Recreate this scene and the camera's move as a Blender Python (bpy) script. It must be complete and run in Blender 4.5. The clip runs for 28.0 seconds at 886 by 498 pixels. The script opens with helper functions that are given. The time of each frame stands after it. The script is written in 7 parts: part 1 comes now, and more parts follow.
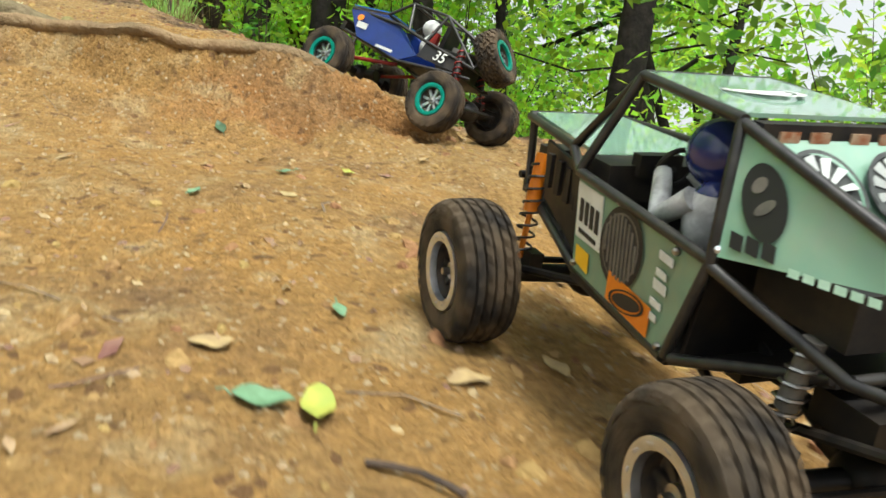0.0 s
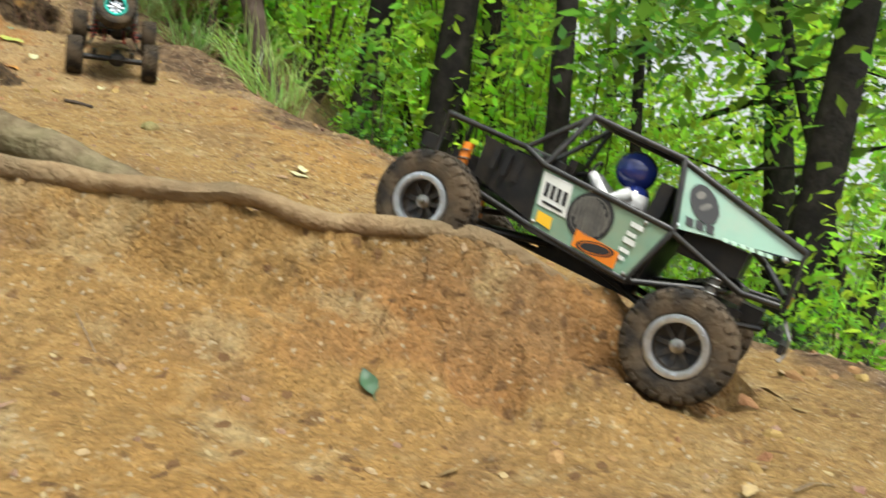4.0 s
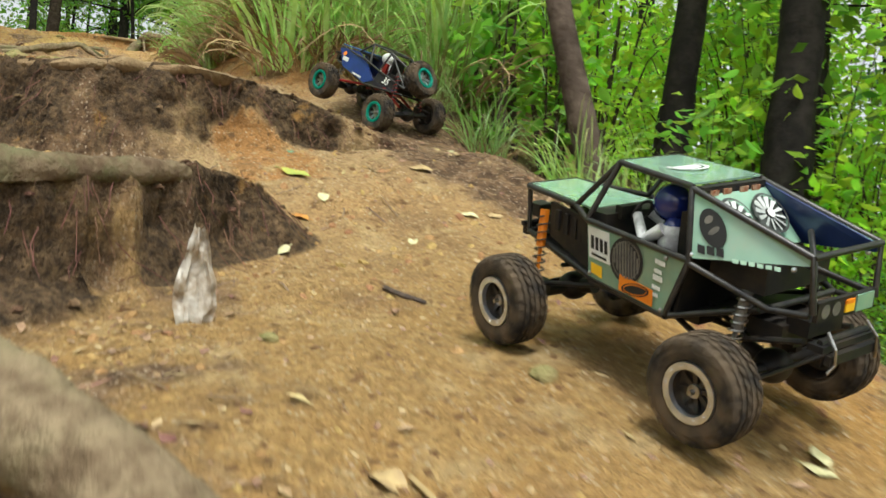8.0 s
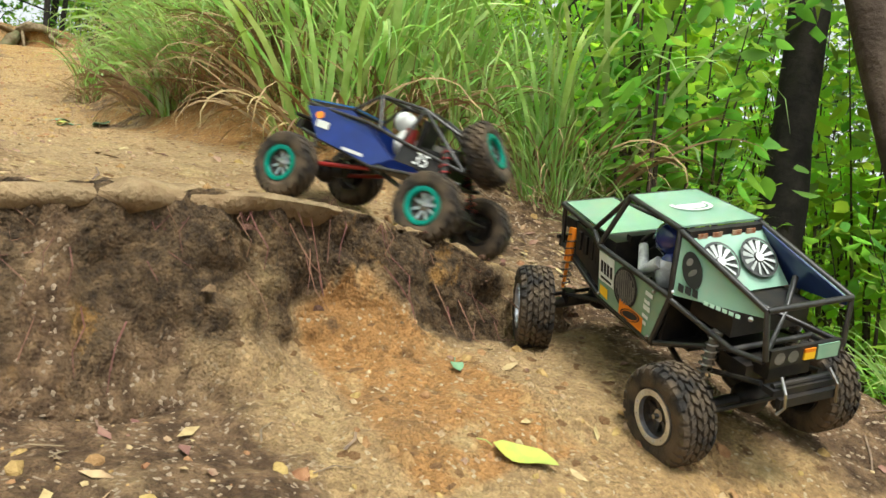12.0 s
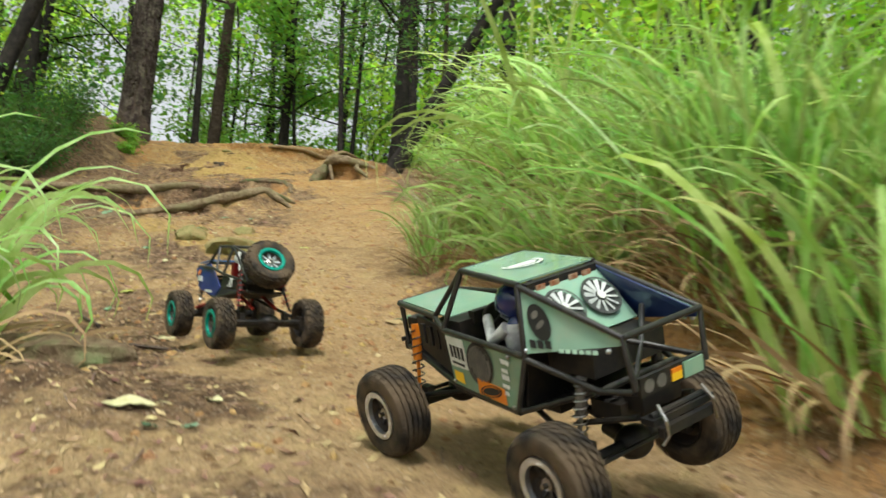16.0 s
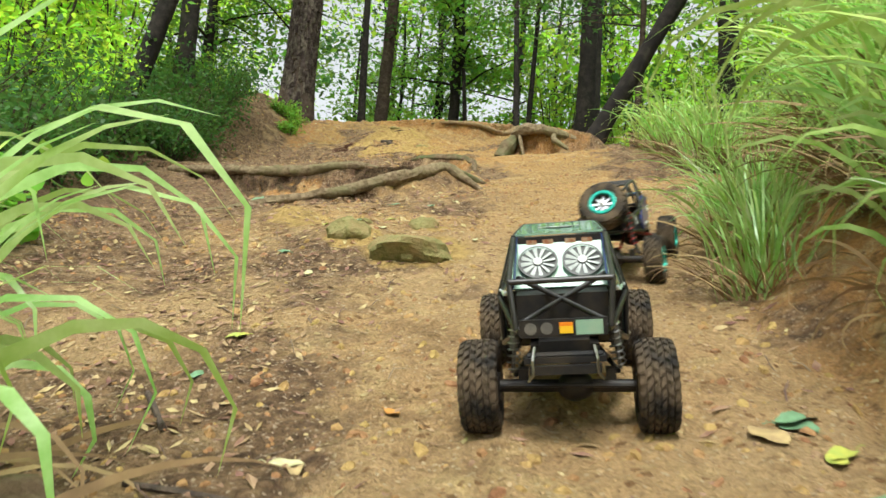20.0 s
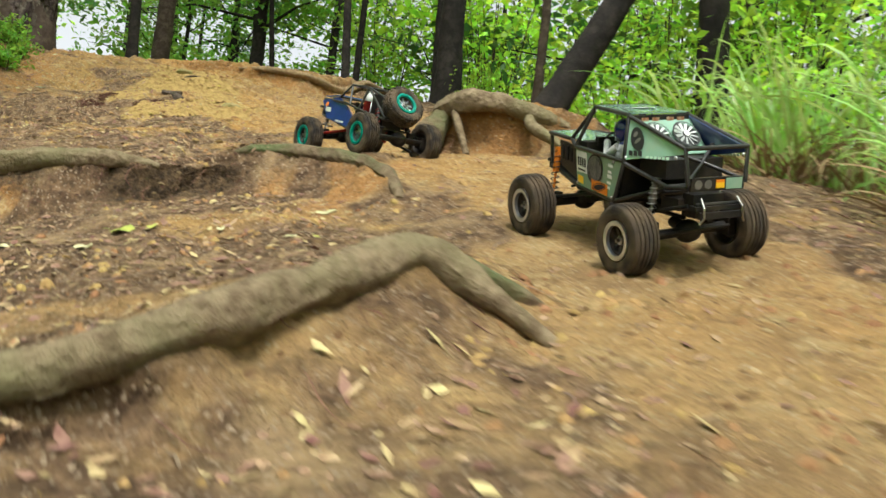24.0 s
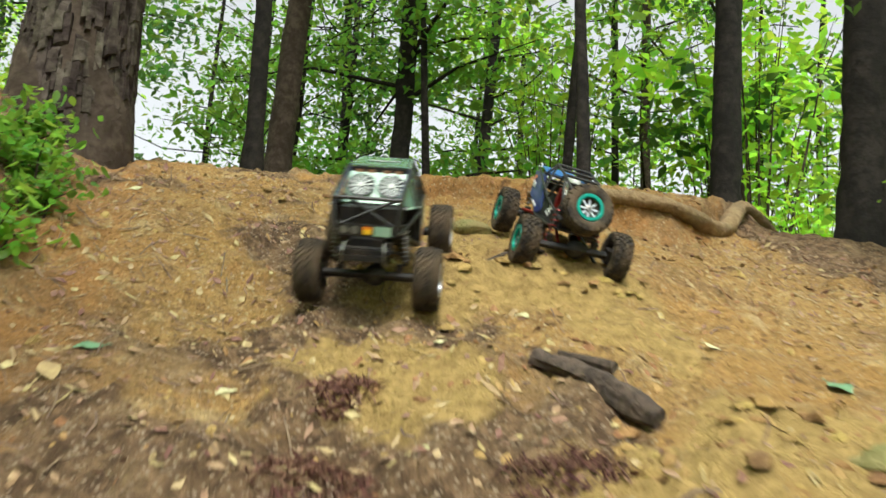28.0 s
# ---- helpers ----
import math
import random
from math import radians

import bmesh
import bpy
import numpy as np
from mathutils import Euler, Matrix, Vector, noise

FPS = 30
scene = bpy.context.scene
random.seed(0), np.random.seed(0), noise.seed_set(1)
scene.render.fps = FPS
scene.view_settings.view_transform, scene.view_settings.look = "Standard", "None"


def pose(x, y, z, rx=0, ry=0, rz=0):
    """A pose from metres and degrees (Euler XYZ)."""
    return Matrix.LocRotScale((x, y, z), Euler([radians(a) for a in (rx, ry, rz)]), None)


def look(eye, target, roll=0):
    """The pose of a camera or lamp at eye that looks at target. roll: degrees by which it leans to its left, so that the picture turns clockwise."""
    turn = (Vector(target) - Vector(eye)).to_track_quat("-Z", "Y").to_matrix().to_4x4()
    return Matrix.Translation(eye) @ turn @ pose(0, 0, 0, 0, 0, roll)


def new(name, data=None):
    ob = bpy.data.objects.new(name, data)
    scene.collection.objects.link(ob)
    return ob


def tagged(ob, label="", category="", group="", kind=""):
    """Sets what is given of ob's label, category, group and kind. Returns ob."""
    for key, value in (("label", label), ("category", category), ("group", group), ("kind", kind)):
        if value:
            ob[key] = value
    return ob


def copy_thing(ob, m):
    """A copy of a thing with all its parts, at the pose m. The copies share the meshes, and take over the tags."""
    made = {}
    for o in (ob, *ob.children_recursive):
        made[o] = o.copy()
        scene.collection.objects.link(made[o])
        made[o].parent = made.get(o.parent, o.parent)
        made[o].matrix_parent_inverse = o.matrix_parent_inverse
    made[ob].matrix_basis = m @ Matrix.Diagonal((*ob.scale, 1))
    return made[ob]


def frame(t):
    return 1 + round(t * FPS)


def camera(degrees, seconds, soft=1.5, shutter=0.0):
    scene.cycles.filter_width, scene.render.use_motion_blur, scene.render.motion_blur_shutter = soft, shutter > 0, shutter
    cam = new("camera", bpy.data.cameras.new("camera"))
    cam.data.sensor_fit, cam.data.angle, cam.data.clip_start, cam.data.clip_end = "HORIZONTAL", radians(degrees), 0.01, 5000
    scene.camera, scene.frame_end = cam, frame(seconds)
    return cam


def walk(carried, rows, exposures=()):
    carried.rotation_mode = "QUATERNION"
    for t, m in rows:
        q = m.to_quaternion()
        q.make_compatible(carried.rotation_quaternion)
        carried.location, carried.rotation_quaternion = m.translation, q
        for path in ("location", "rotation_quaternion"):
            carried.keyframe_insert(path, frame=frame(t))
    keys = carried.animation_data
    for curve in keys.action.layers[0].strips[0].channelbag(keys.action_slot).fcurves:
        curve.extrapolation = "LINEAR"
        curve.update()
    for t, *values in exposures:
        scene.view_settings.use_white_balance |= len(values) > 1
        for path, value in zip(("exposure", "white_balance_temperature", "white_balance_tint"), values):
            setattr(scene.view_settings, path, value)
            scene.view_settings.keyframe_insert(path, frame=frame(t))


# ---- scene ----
# ---------- camera ----------
cam = camera(53.8, 28.0, soft=1.5, shutter=0.5)
METRES, EYE, TILT, LEAN, TURN = 14.0, 0.3, 0.0, 2.0, 0.0
ROWS = [
    (0.0, 0.0, 0.0, 0.0, 0.0, 0.0, 0.0),
    (0.5, -0.0072, 0.0135, 0.0056, -0.59, 0.49, 0.06),
    (1.0, -0.0117, 0.0273, 0.0107, -1.17, 0.57, -0.39),
    (1.5, -0.0112, 0.0365, 0.0133, -2.93, 0.53, -0.72),
    (2.0, -0.0139, 0.0393, 0.014, -2.74, 0.4, -0.9),
    (2.5, -0.0135, 0.041, 0.015, -2.39, 0.6, -1.14),
    (3.0, -0.0118, 0.0432, 0.0161, -2.51, 1.06, -2.26),
    (3.5, -0.0149, 0.0476, 0.0189, -0.23, 1.64, -3.37),
    (4.0, -0.0191, 0.0514, 0.0234, 4.98, 3.5, -3.5),
    (4.5, -0.0211, 0.0514, 0.0236, 6.46, 5.31, -3.61),
    (6.5, -0.0161, 0.0621, 0.0297, 11.79, 4.19, -3.57),
    (7.0, -0.0292, 0.0702, 0.0389, 17.29, 3.77, -3.69),
    (7.5, -0.0465, 0.0866, 0.0445, 19.01, 4.29, -3.72),
    (8.0, -0.0617, 0.1018, 0.0534, 19.07, 4.71, -3.61),
    (8.5, -0.0794, 0.1203, 0.062, 19.34, 5.4, -3.87),
    (9.0, -0.0994, 0.1336, 0.0714, 18.39, 6.4, -3.84),
    (9.5, -0.1156, 0.14, 0.0759, 15.58, 6.57, -3.46),
    (10.0, -0.1241, 0.1511, 0.0799, 13.6, 6.63, -3.08),
    (10.5, -0.131, 0.1612, 0.0868, 11.64, 6.1, -3.1),
    (11.0, -0.1348, 0.1652, 0.0901, 10.35, 5.17, -3.4),
    (11.5, -0.1361, 0.1662, 0.0903, 10.5, 4.88, -3.39),
    (13.5, -0.1341, 0.1674, 0.0927, 10.17, 5.19, -7.26),
    (14.0, -0.1367, 0.1679, 0.0948, 10.32, 5.97, -7.54),
    (14.5, -0.1388, 0.1677, 0.0976, 13.42, 6.88, -7.35),
    (15.0, -0.146, 0.1699, 0.1034, 20.93, 7.74, -3.19),
    (15.5, -0.1632, 0.1883, 0.1111, 26.47, 8.3, -3.86),
    (16.0, -0.1853, 0.2072, 0.1248, 28.03, 8.42, -3.25),
    (16.5, -0.1991, 0.2312, 0.1275, 34.37, 8.34, -2.88),
    (17.0, -0.2115, 0.2539, 0.129, 37.8, 7.13, -3.93),
    (17.5, -0.2162, 0.2609, 0.1339, 38.44, 6.54, -3.16),
    (18.0, -0.2265, 0.2698, 0.1371, 38.78, 6.68, -3.12),
    (18.5, -0.2372, 0.274, 0.1397, 39.32, 6.63, -2.97),
    (19.0, -0.2433, 0.2768, 0.1391, 39.05, 6.76, -2.9),
    (19.5, -0.2466, 0.279, 0.1403, 39.13, 6.61, -3.11),
    (20.0, -0.2563, 0.2824, 0.1424, 38.77, 6.55, -4.2),
    (20.5, -0.2679, 0.2901, 0.1474, 36.62, 6.71, -4.54),
    (22.5, -0.3459, 0.3702, 0.1733, 32.07, 3.99, -4.22),
    (23.0, -0.367, 0.3929, 0.1805, 30.03, 3.91, -4.92),
    (23.5, -0.3867, 0.4212, 0.1917, 25.95, 4.42, -4.72),
    (24.0, -0.4106, 0.4387, 0.1995, 24.33, 4.56, -4.87),
    (24.5, -0.4365, 0.4547, 0.2104, 24.46, 5.3, -5.15),
    (25.0, -0.4669, 0.4776, 0.2199, 24.6, 5.4, -4.84),
    (25.5, -0.5032, 0.5004, 0.2316, 23.52, 5.57, -4.37),
    (26.0, -0.5328, 0.5306, 0.2463, 22.3, 6.01, -3.99),
    (26.5, -0.5644, 0.5607, 0.2586, 21.98, 6.66, -3.89),
    (27.0, -0.597, 0.5898, 0.2668, 22.56, 7.0, -4.07),
    (27.5, -0.6317, 0.6149, 0.2783, 28.15, 7.2, -4.62),
    (28.0, -0.6552, 0.6387, 0.2885, 27.91, 8.22, -4.49),
]
walk(cam, [(t, pose(0, 0, EYE, TILT, LEAN, TURN) @ pose(METRES * x, METRES * y, METRES * z, 90 + pitch, roll, yaw)) for t, x, y, z, yaw, pitch, roll in ROWS],
     exposures=[(t, e, 6400, 6) for t, e in ((0.0, 0.5), (2.0, 0.46), (3.0, 0.4), (4.5, 0.42), (7.0, 0.3), (8.0, 0.42), (10.0, 0.48), (11.0, 0.68), (14.0, 0.68), (15.0, 0.52), (16.0, 0.33), (17.0, 0.3), (18.0, 0.55), (20.0, 0.52), (25.0, 0.52), (26.0, 0.6), (28.0, 0.58))])

# ---------- light ----------
world = bpy.data.worlds.new("overcast_sky")
scene.world = world
world.use_nodes = True
wt = world.node_tree
wt.nodes.clear()
sky = wt.nodes.new("ShaderNodeTexSky")
sky.sky_type, sky.sun_disc = "NISHITA", False
sky.sun_elevation, sky.sun_rotation = radians(62), radians(150)
sky.air_density, sky.dust_density, sky.ozone_density = 1.0, 4.0, 1.0
milky = wt.nodes.new("ShaderNodeHueSaturation")
milky.inputs["Saturation"].default_value, milky.inputs["Value"].default_value = 0.12, 1.2
back = wt.nodes.new("ShaderNodeBackground")
back.inputs["Strength"].default_value = 0.15
wout = wt.nodes.new("ShaderNodeOutputWorld")
wt.links.new(sky.outputs[0], milky.inputs["Color"])
wt.links.new(milky.outputs[0], back.inputs["Color"])
wt.links.new(back.outputs[0], wout.inputs["Surface"])
sun_data = bpy.data.lights.new("sun", "SUN")
sun_data.energy, sun_data.angle, sun_data.color = 2.4, radians(12), (1.0, 0.96, 0.88)
sun = new("sun", sun_data)
sun.matrix_world = look((4, -7, 20), (-3, 4, 1))

# ---------- materials ----------
def material(name, colour, rough=0.6, metal=0.0, second=None, scale=40.0, bump=0.0, bump_scale=None, third=None, third_scale=6.0, vary=0.0,
             spec=0.5, detail=5.0, edge=(0.4, 0.62), coat=0.0, translucent=0.0):
    """A procedural surface: two colours mixed by fine noise, a third by broad noise, relief, and a per-object change of brightness."""
    m = bpy.data.materials.new(name)
    m.use_nodes = True
    nt = m.node_tree
    b = nt.nodes["Principled BSDF"]
    tex = nt.nodes.new("ShaderNodeTexCoord")
    def noise_tex(sc, det=detail, rough_=0.6):
        n = nt.nodes.new("ShaderNodeTexNoise")
        n.inputs["Scale"].default_value, n.inputs["Detail"].default_value, n.inputs["Roughness"].default_value = sc, det, rough_
        nt.links.new(tex.outputs["Object"], n.inputs["Vector"])
        return n
    def ramp(src, lo, hi):
        r = nt.nodes.new("ShaderNodeMapRange")
        r.inputs["From Min"].default_value, r.inputs["From Max"].default_value = lo, hi
        nt.links.new(src, r.inputs["Value"])
        return r.outputs[0]
    def mix(fac, a, c):
        x = nt.nodes.new("ShaderNodeMix")
        x.data_type = "RGBA"
        for src, sock in ((fac, x.inputs[0]), (a, x.inputs[6]), (c, x.inputs[7])):
            if hasattr(src, "links"):
                nt.links.new(src, sock)
            elif isinstance(src, (int, float)):
                sock.default_value = src
            else:
                sock.default_value = (*src, 1)
        return x.outputs[2]
    col = colour
    if second:
        col = mix(ramp(noise_tex(scale).outputs["Fac"], *edge), colour, second)
    if third:
        col = mix(ramp(noise_tex(third_scale).outputs["Fac"], 0.45, 0.68), col, third)
    if vary:
        info = nt.nodes.new("ShaderNodeObjectInfo")
        geo = nt.nodes.new("ShaderNodeNewGeometry")
        add = nt.nodes.new("ShaderNodeMath")
        add.operation = "ADD"
        nt.links.new(info.outputs["Random"], add.inputs[0])
        nt.links.new(geo.outputs["Random Per Island"], add.inputs[1])
        hs = nt.nodes.new("ShaderNodeHueSaturation")
        r = nt.nodes.new("ShaderNodeMapRange")
        r.inputs["From Max"].default_value = 2.0
        r.inputs["To Min"].default_value, r.inputs["To Max"].default_value = 1 - vary, 1 + vary
        nt.links.new(add.outputs[0], r.inputs["Value"])
        nt.links.new(r.outputs[0], hs.inputs["Value"])
        r2 = nt.nodes.new("ShaderNodeMapRange")
        r2.inputs["To Min"].default_value, r2.inputs["To Max"].default_value = 0.5 - vary * 0.07, 0.5 + vary * 0.05
        nt.links.new(geo.outputs["Random Per Island"], r2.inputs["Value"])
        nt.links.new(r2.outputs[0], hs.inputs["Hue"])
        if hasattr(col, "links"):
            nt.links.new(col, hs.inputs["Color"])
        else:
            hs.inputs["Color"].default_value = (*col, 1)
        col = hs.outputs[0]
    if hasattr(col, "links"):
        nt.links.new(col, b.inputs["Base Color"])
    else:
        b.inputs["Base Color"].default_value = (*col, 1)
    b.inputs["Roughness"].default_value, b.inputs["Metallic"].default_value = rough, metal
    b.inputs["Specular IOR Level"].default_value = spec
    b.inputs["Coat Weight"].default_value = coat
    if bump:
        bp = nt.nodes.new("ShaderNodeBump")
        bp.inputs["Strength"].default_value, bp.inputs["Distance"].default_value = bump, 0.01
        nt.links.new(noise_tex(bump_scale or scale, 6.0).outputs["Fac"], bp.inputs["Height"])
        nt.links.new(bp.outputs[0], b.inputs["Normal"])
    if translucent:
        tr = nt.nodes.new("ShaderNodeBsdfTranslucent")
        ms = nt.nodes.new("ShaderNodeMixShader")
        ms.inputs[0].default_value = translucent
        hs2 = nt.nodes.new("ShaderNodeHueSaturation")
        hs2.inputs["Value"].default_value, hs2.inputs["Saturation"].default_value, hs2.inputs["Hue"].default_value = 1.7, 1.1, 0.475
        if hasattr(col, "links"):
            nt.links.new(col, hs2.inputs["Color"])
        else:
            hs2.inputs["Color"].default_value = (*col, 1)
        nt.links.new(hs2.outputs[0], tr.inputs["Color"])
        nt.links.new(b.outputs[0], ms.inputs[1])
        nt.links.new(tr.outputs[0], ms.inputs[2])
        nt.links.new(ms.outputs[0], nt.nodes["Material Output"].inputs["Surface"])
    return m


M_LEAF = material("leaf_green", (0.14, 0.31, 0.06), 0.45, second=(0.095, 0.225, 0.045), scale=3.0, vary=0.5, spec=0.4, translucent=0.58)
# fresh green with the brightness of sunlit foliage put into its base colour
M_LEAF_LIGHT = material("leaf_fresh_sunlit", (0.30, 0.54, 0.09), 0.42, second=(0.21, 0.43, 0.075), scale=3.0, vary=0.5, spec=0.45, translucent=0.66)
M_LEAF_DARK = material("leaf_dark", (0.06, 0.15, 0.04), 0.5, second=(0.042, 0.11, 0.03), scale=3.0, vary=0.45, spec=0.35, translucent=0.5)
M_GRASS = material("grass_blade", (0.185, 0.365, 0.085), 0.32, second=(0.37, 0.54, 0.23), scale=9.0, vary=0.55, spec=0.55, translucent=0.5)
M_STRAW = material("dry_grass", (0.34, 0.24, 0.11), 0.8, second=(0.22, 0.15, 0.07), scale=12.0, vary=0.3)
M_BARK = material("bark_dark", (0.017, 0.0145, 0.013), 0.9, second=(0.038, 0.032, 0.027), scale=14.0, bump=1.0, bump_scale=26.0, third=(0.012, 0.0105, 0.0095), third_scale=3.0, spec=0.2)
M_BARK_BROWN = material("bark_brown", (0.050, 0.035, 0.025), 0.9, second=(0.098, 0.074, 0.056), scale=18.0, bump=1.0, bump_scale=30.0, third=(0.0339, 0.0242, 0.0169), third_scale=4.0, spec=0.2)
M_BARK_SCALY = material("bark_scaly", (0.060, 0.047, 0.038), 0.95, second=(0.135, 0.112, 0.092), scale=22.0, bump=1.0, bump_scale=60.0, third=(0.032, 0.024, 0.019), third_scale=9.0, vary=0.5, spec=0.15)
M_ROOT = material("weathered_root", (0.264, 0.204, 0.124), 0.88, second=(0.136, 0.096, 0.056), scale=38.0, bump=1.4, bump_scale=62.0, third=(0.176, 0.16, 0.08), third_scale=5.0, spec=0.2)
M_ROOT_DARK = material("dark_root", (0.12, 0.08, 0.048), 0.9, second=(0.2, 0.152, 0.092), scale=26.0, bump=1.4, bump_scale=60.0, third=(0.12, 0.15, 0.062), third_scale=6.0, spec=0.2)
M_ROOT_SAND = material("sandy_root", (0.336, 0.24, 0.132), 0.92, second=(0.232, 0.152, 0.08), scale=30.0, bump=1.4, bump_scale=70.0, third=(0.2, 0.152, 0.088), third_scale=6.0, spec=0.2)

# ---------- shape of the ground ----------
R2 = math.sqrt(0.5)


def lattice(ix, iy, seed):
    h = (ix.astype(np.int64) * 374761393 + iy.astype(np.int64) * 668265263 + seed * 974634777) & 0x7FFFFFFF
    h = ((h ^ (h >> 13)) * 1274126177) & 0x7FFFFFFF
    return ((h ^ (h >> 16)) & 0xFFFF) / 65535.0


def rough2(x, y, seed=0):
    """Smooth value noise from -1 to 1."""
    ix, iy = np.floor(x), np.floor(y)
    fx, fy = x - ix, y - iy
    fx, fy = fx * fx * (3 - 2 * fx), fy * fy * (3 - 2 * fy)
    a, b = lattice(ix, iy, seed), lattice(ix + 1, iy, seed)
    c, d = lattice(ix, iy + 1, seed), lattice(ix + 1, iy + 1, seed)
    return 2 * ((a + (b - a) * fx) * (1 - fy) + (c + (d - c) * fx) * fy) - 1


def smooth(v):
    v = np.clip(v, 0, 1)
    return v * v * (3 - 2 * v)


def glide(v, xs, ys):
    """Piecewise profile with rounded corners."""
    return (np.interp(v - 0.15, xs, ys) + np.interp(v, xs, ys) * 2 + np.interp(v + 0.15, xs, ys)) / 4


# height above an even slope of 0.325, along the trail
TRAIL_S = (-3, 0, .4, 1, 1.5, 2, 2.6, 3.1, 3.5, 3.9, 4.15, 4.5, 4.8, 5.3, 5.9, 6.4, 6.9, 8, 8.5, 9, 9.5, 10.4, 11.3, 11.8, 12.3, 13.1, 13.5, 13.8, 14.6, 15.3, 16, 17, 19, 22, 30, 60)
TRAIL_D = (0.000, 0.011, 0.017, 0.062, 0.014, 0.066, 0.148, 0.113, 0.090, 0.225, 0.195, 0.270, 0.339, 0.349, 0.292, 0.223, 0.212, 0.212, 0.232, 0.252, 0.196, 0.148, 0.111, 0.175, 0.118, 0.109, -0.006, 0.068, 0.079, 0.207, 0.200, 0.116, -0.100, -1.200, -6.000, -20.000)
# sideways slope along the trail
CROSS_S = (0, 1, 2.2, 3.7, 5.2, 7, 8.5, 10.6, 12, 13, 14, 15.5)
CROSS_D = (0.032, 0.126, 0.039, 0.173, 0.094, 0.138, 0.084, 0.243, 0.176, 0.184, 0.088, 0.010)

# banks: crest line (x, y), rise at its points, width of the face, reach behind the crest, steepness of the lip
BANKS = (
    (((-1.6, 1.64), (-1.0, 1.72), (-.7, 1.765), (-.6, 1.77), (-.5, 1.785), (-.4, 1.81), (-.3, 1.83), (-.2, 1.825), (-.1, 1.86), (0, 1.91), (.06, 1.95)), (.12, .125, .156, .172, .188, .195, .196, .180, .118, .075, .0), .20, .12, 1.9),
    (((-2.3, 2.05), (-1.95, 2.45), (-1.86, 2.83), (-1.84, 3.08), (-1.82, 3.24)), (.22, .25, .225, .14, .0), .09, .40, 1.5),
    (((-2.9, 1.9), (-2.7, 2.05), (-2.35, 2.4), (-2.15, 2.66), (-2.05, 2.85)), (.3, .28, .17, .08, .0), .14, .2, 1.9),
    (((-3.5, 3.1), (-2.9, 3.22), (-2.7, 3.26), (-2.6, 3.29), (-2.5, 3.36), (-2.4, 3.44), (-2.3, 3.57), (-2.2, 3.70), (-2.1, 3.80), (-2.0, 3.92), (-1.93, 4.03), (-1.86, 4.14)), (.2, .213, .25, .27, .28, .265, .235, .188, .142, .075, .02, .0), .07, .5, 1.0),
    (((-6.8, 6.42), (-6.42, 6.77), (-6.3, 6.94), (-6.23, 7.1), (-6.18, 7.24), (-6.14, 7.4), (-6.08, 7.5)), (.0, .045, .085, .115, .13, .08, .0), .13, .4, 1.2),
    (((-8.9, 7.7), (-8.2, 7.75), (-7.75, 7.95), (-7.45, 8.15), (-7.2, 8.4)), (.08, .15, .15, .10, .0), .10, .8, 1.4),
    (((-7.55, 8.33), (-7.28, 8.32), (-7.1, 8.34), (-6.91, 8.31), (-6.79, 8.24), (-6.72, 8.17), (-6.68, 8.1)), (.0, .11, .125, .125, .085, .03, .0), .13, .45, 1.5),
    (((-11.2, 11.7), (-10.6, 11.9), (-10.2, 12.0), (-9.85, 12.35), (-9.7, 13.1), (-9.6, 13.6)), (.03, .09, .13, .16, .13, .0), .09, 1.6, 1.2),
    (((-7.12, 9.12), (-7.02, 9.02), (-6.92, 8.97), (-6.75, 8.95), (-6.6, 8.97), (-6.45, 9.1), (-6.35, 9.3)), (.0, .17, .21, .21, .18, .12, .0), .06, .4, 1.0),
)
# mounds and hollows: x, y, radius, height
MOUNDS = ((.26, 1.70, .13, -.035), (-9.5, 12.2, .5, -.09), (-9.8, 10.86, .06, .05), (-9.92, 10.8, .05, .04), (-9.7, 10.3, .07, .035), (-9.8, 10.2, .06, .03), (-9.62, 10.2, .05, .03), (-9.3, 10.15, .06, .03), (-9.35, 9.95, .05, .03), (-9.6, 10.0, .06, .03), (-9.15, 10.05, .06, .035), (-9.5, 10.6, .06, .03), (-9.95, 10.5, .06, .025), (-9.75, 11.0, .14, .07), (-10.0, 10.75, .1, .05), (-9.55, 10.8, .1, .045), (-9.15, 10.2, .1, .04), (-3.98, 4.0, .2, .08), (-9.25, 9.98, .22, .07), (-9.6, 10.4, .25, .06), (-9.0, 10.4, .3, .05), (-10.0, 11.0, .3, .08), (-9.7, 11.2, .25, .06),
          (-6.0, 6.1, .16, .05), (-5.55, 6.0, .2, .05), (-.9, 1.2, .5, .04), (-2.9, 2.9, .4, .05))


# yellowish mossy crusts: x, y, radius
CRUSTS = ((-5.25, 5.97, .22), (-5.5, 5.93, .12), (-5.43, 6.24, .1), (-9.75, 10.21, .2), (-9.86, 10.82, .18), (-9.25, 9.98, .3), (-9.1, 10.35, .3), (-9.75, 11.0, .25), (-10.0, 10.75, .25), (-10.1, 11.1, .3), (-10.4, 11.35, .35), (-9.55, 10.8, .2), (-9.9, 10.3, .2), (-5.9, 6.05, .14))
HUMUS = (.0, .9, .5, 1.0, .25, .7, .12, .0, .2)


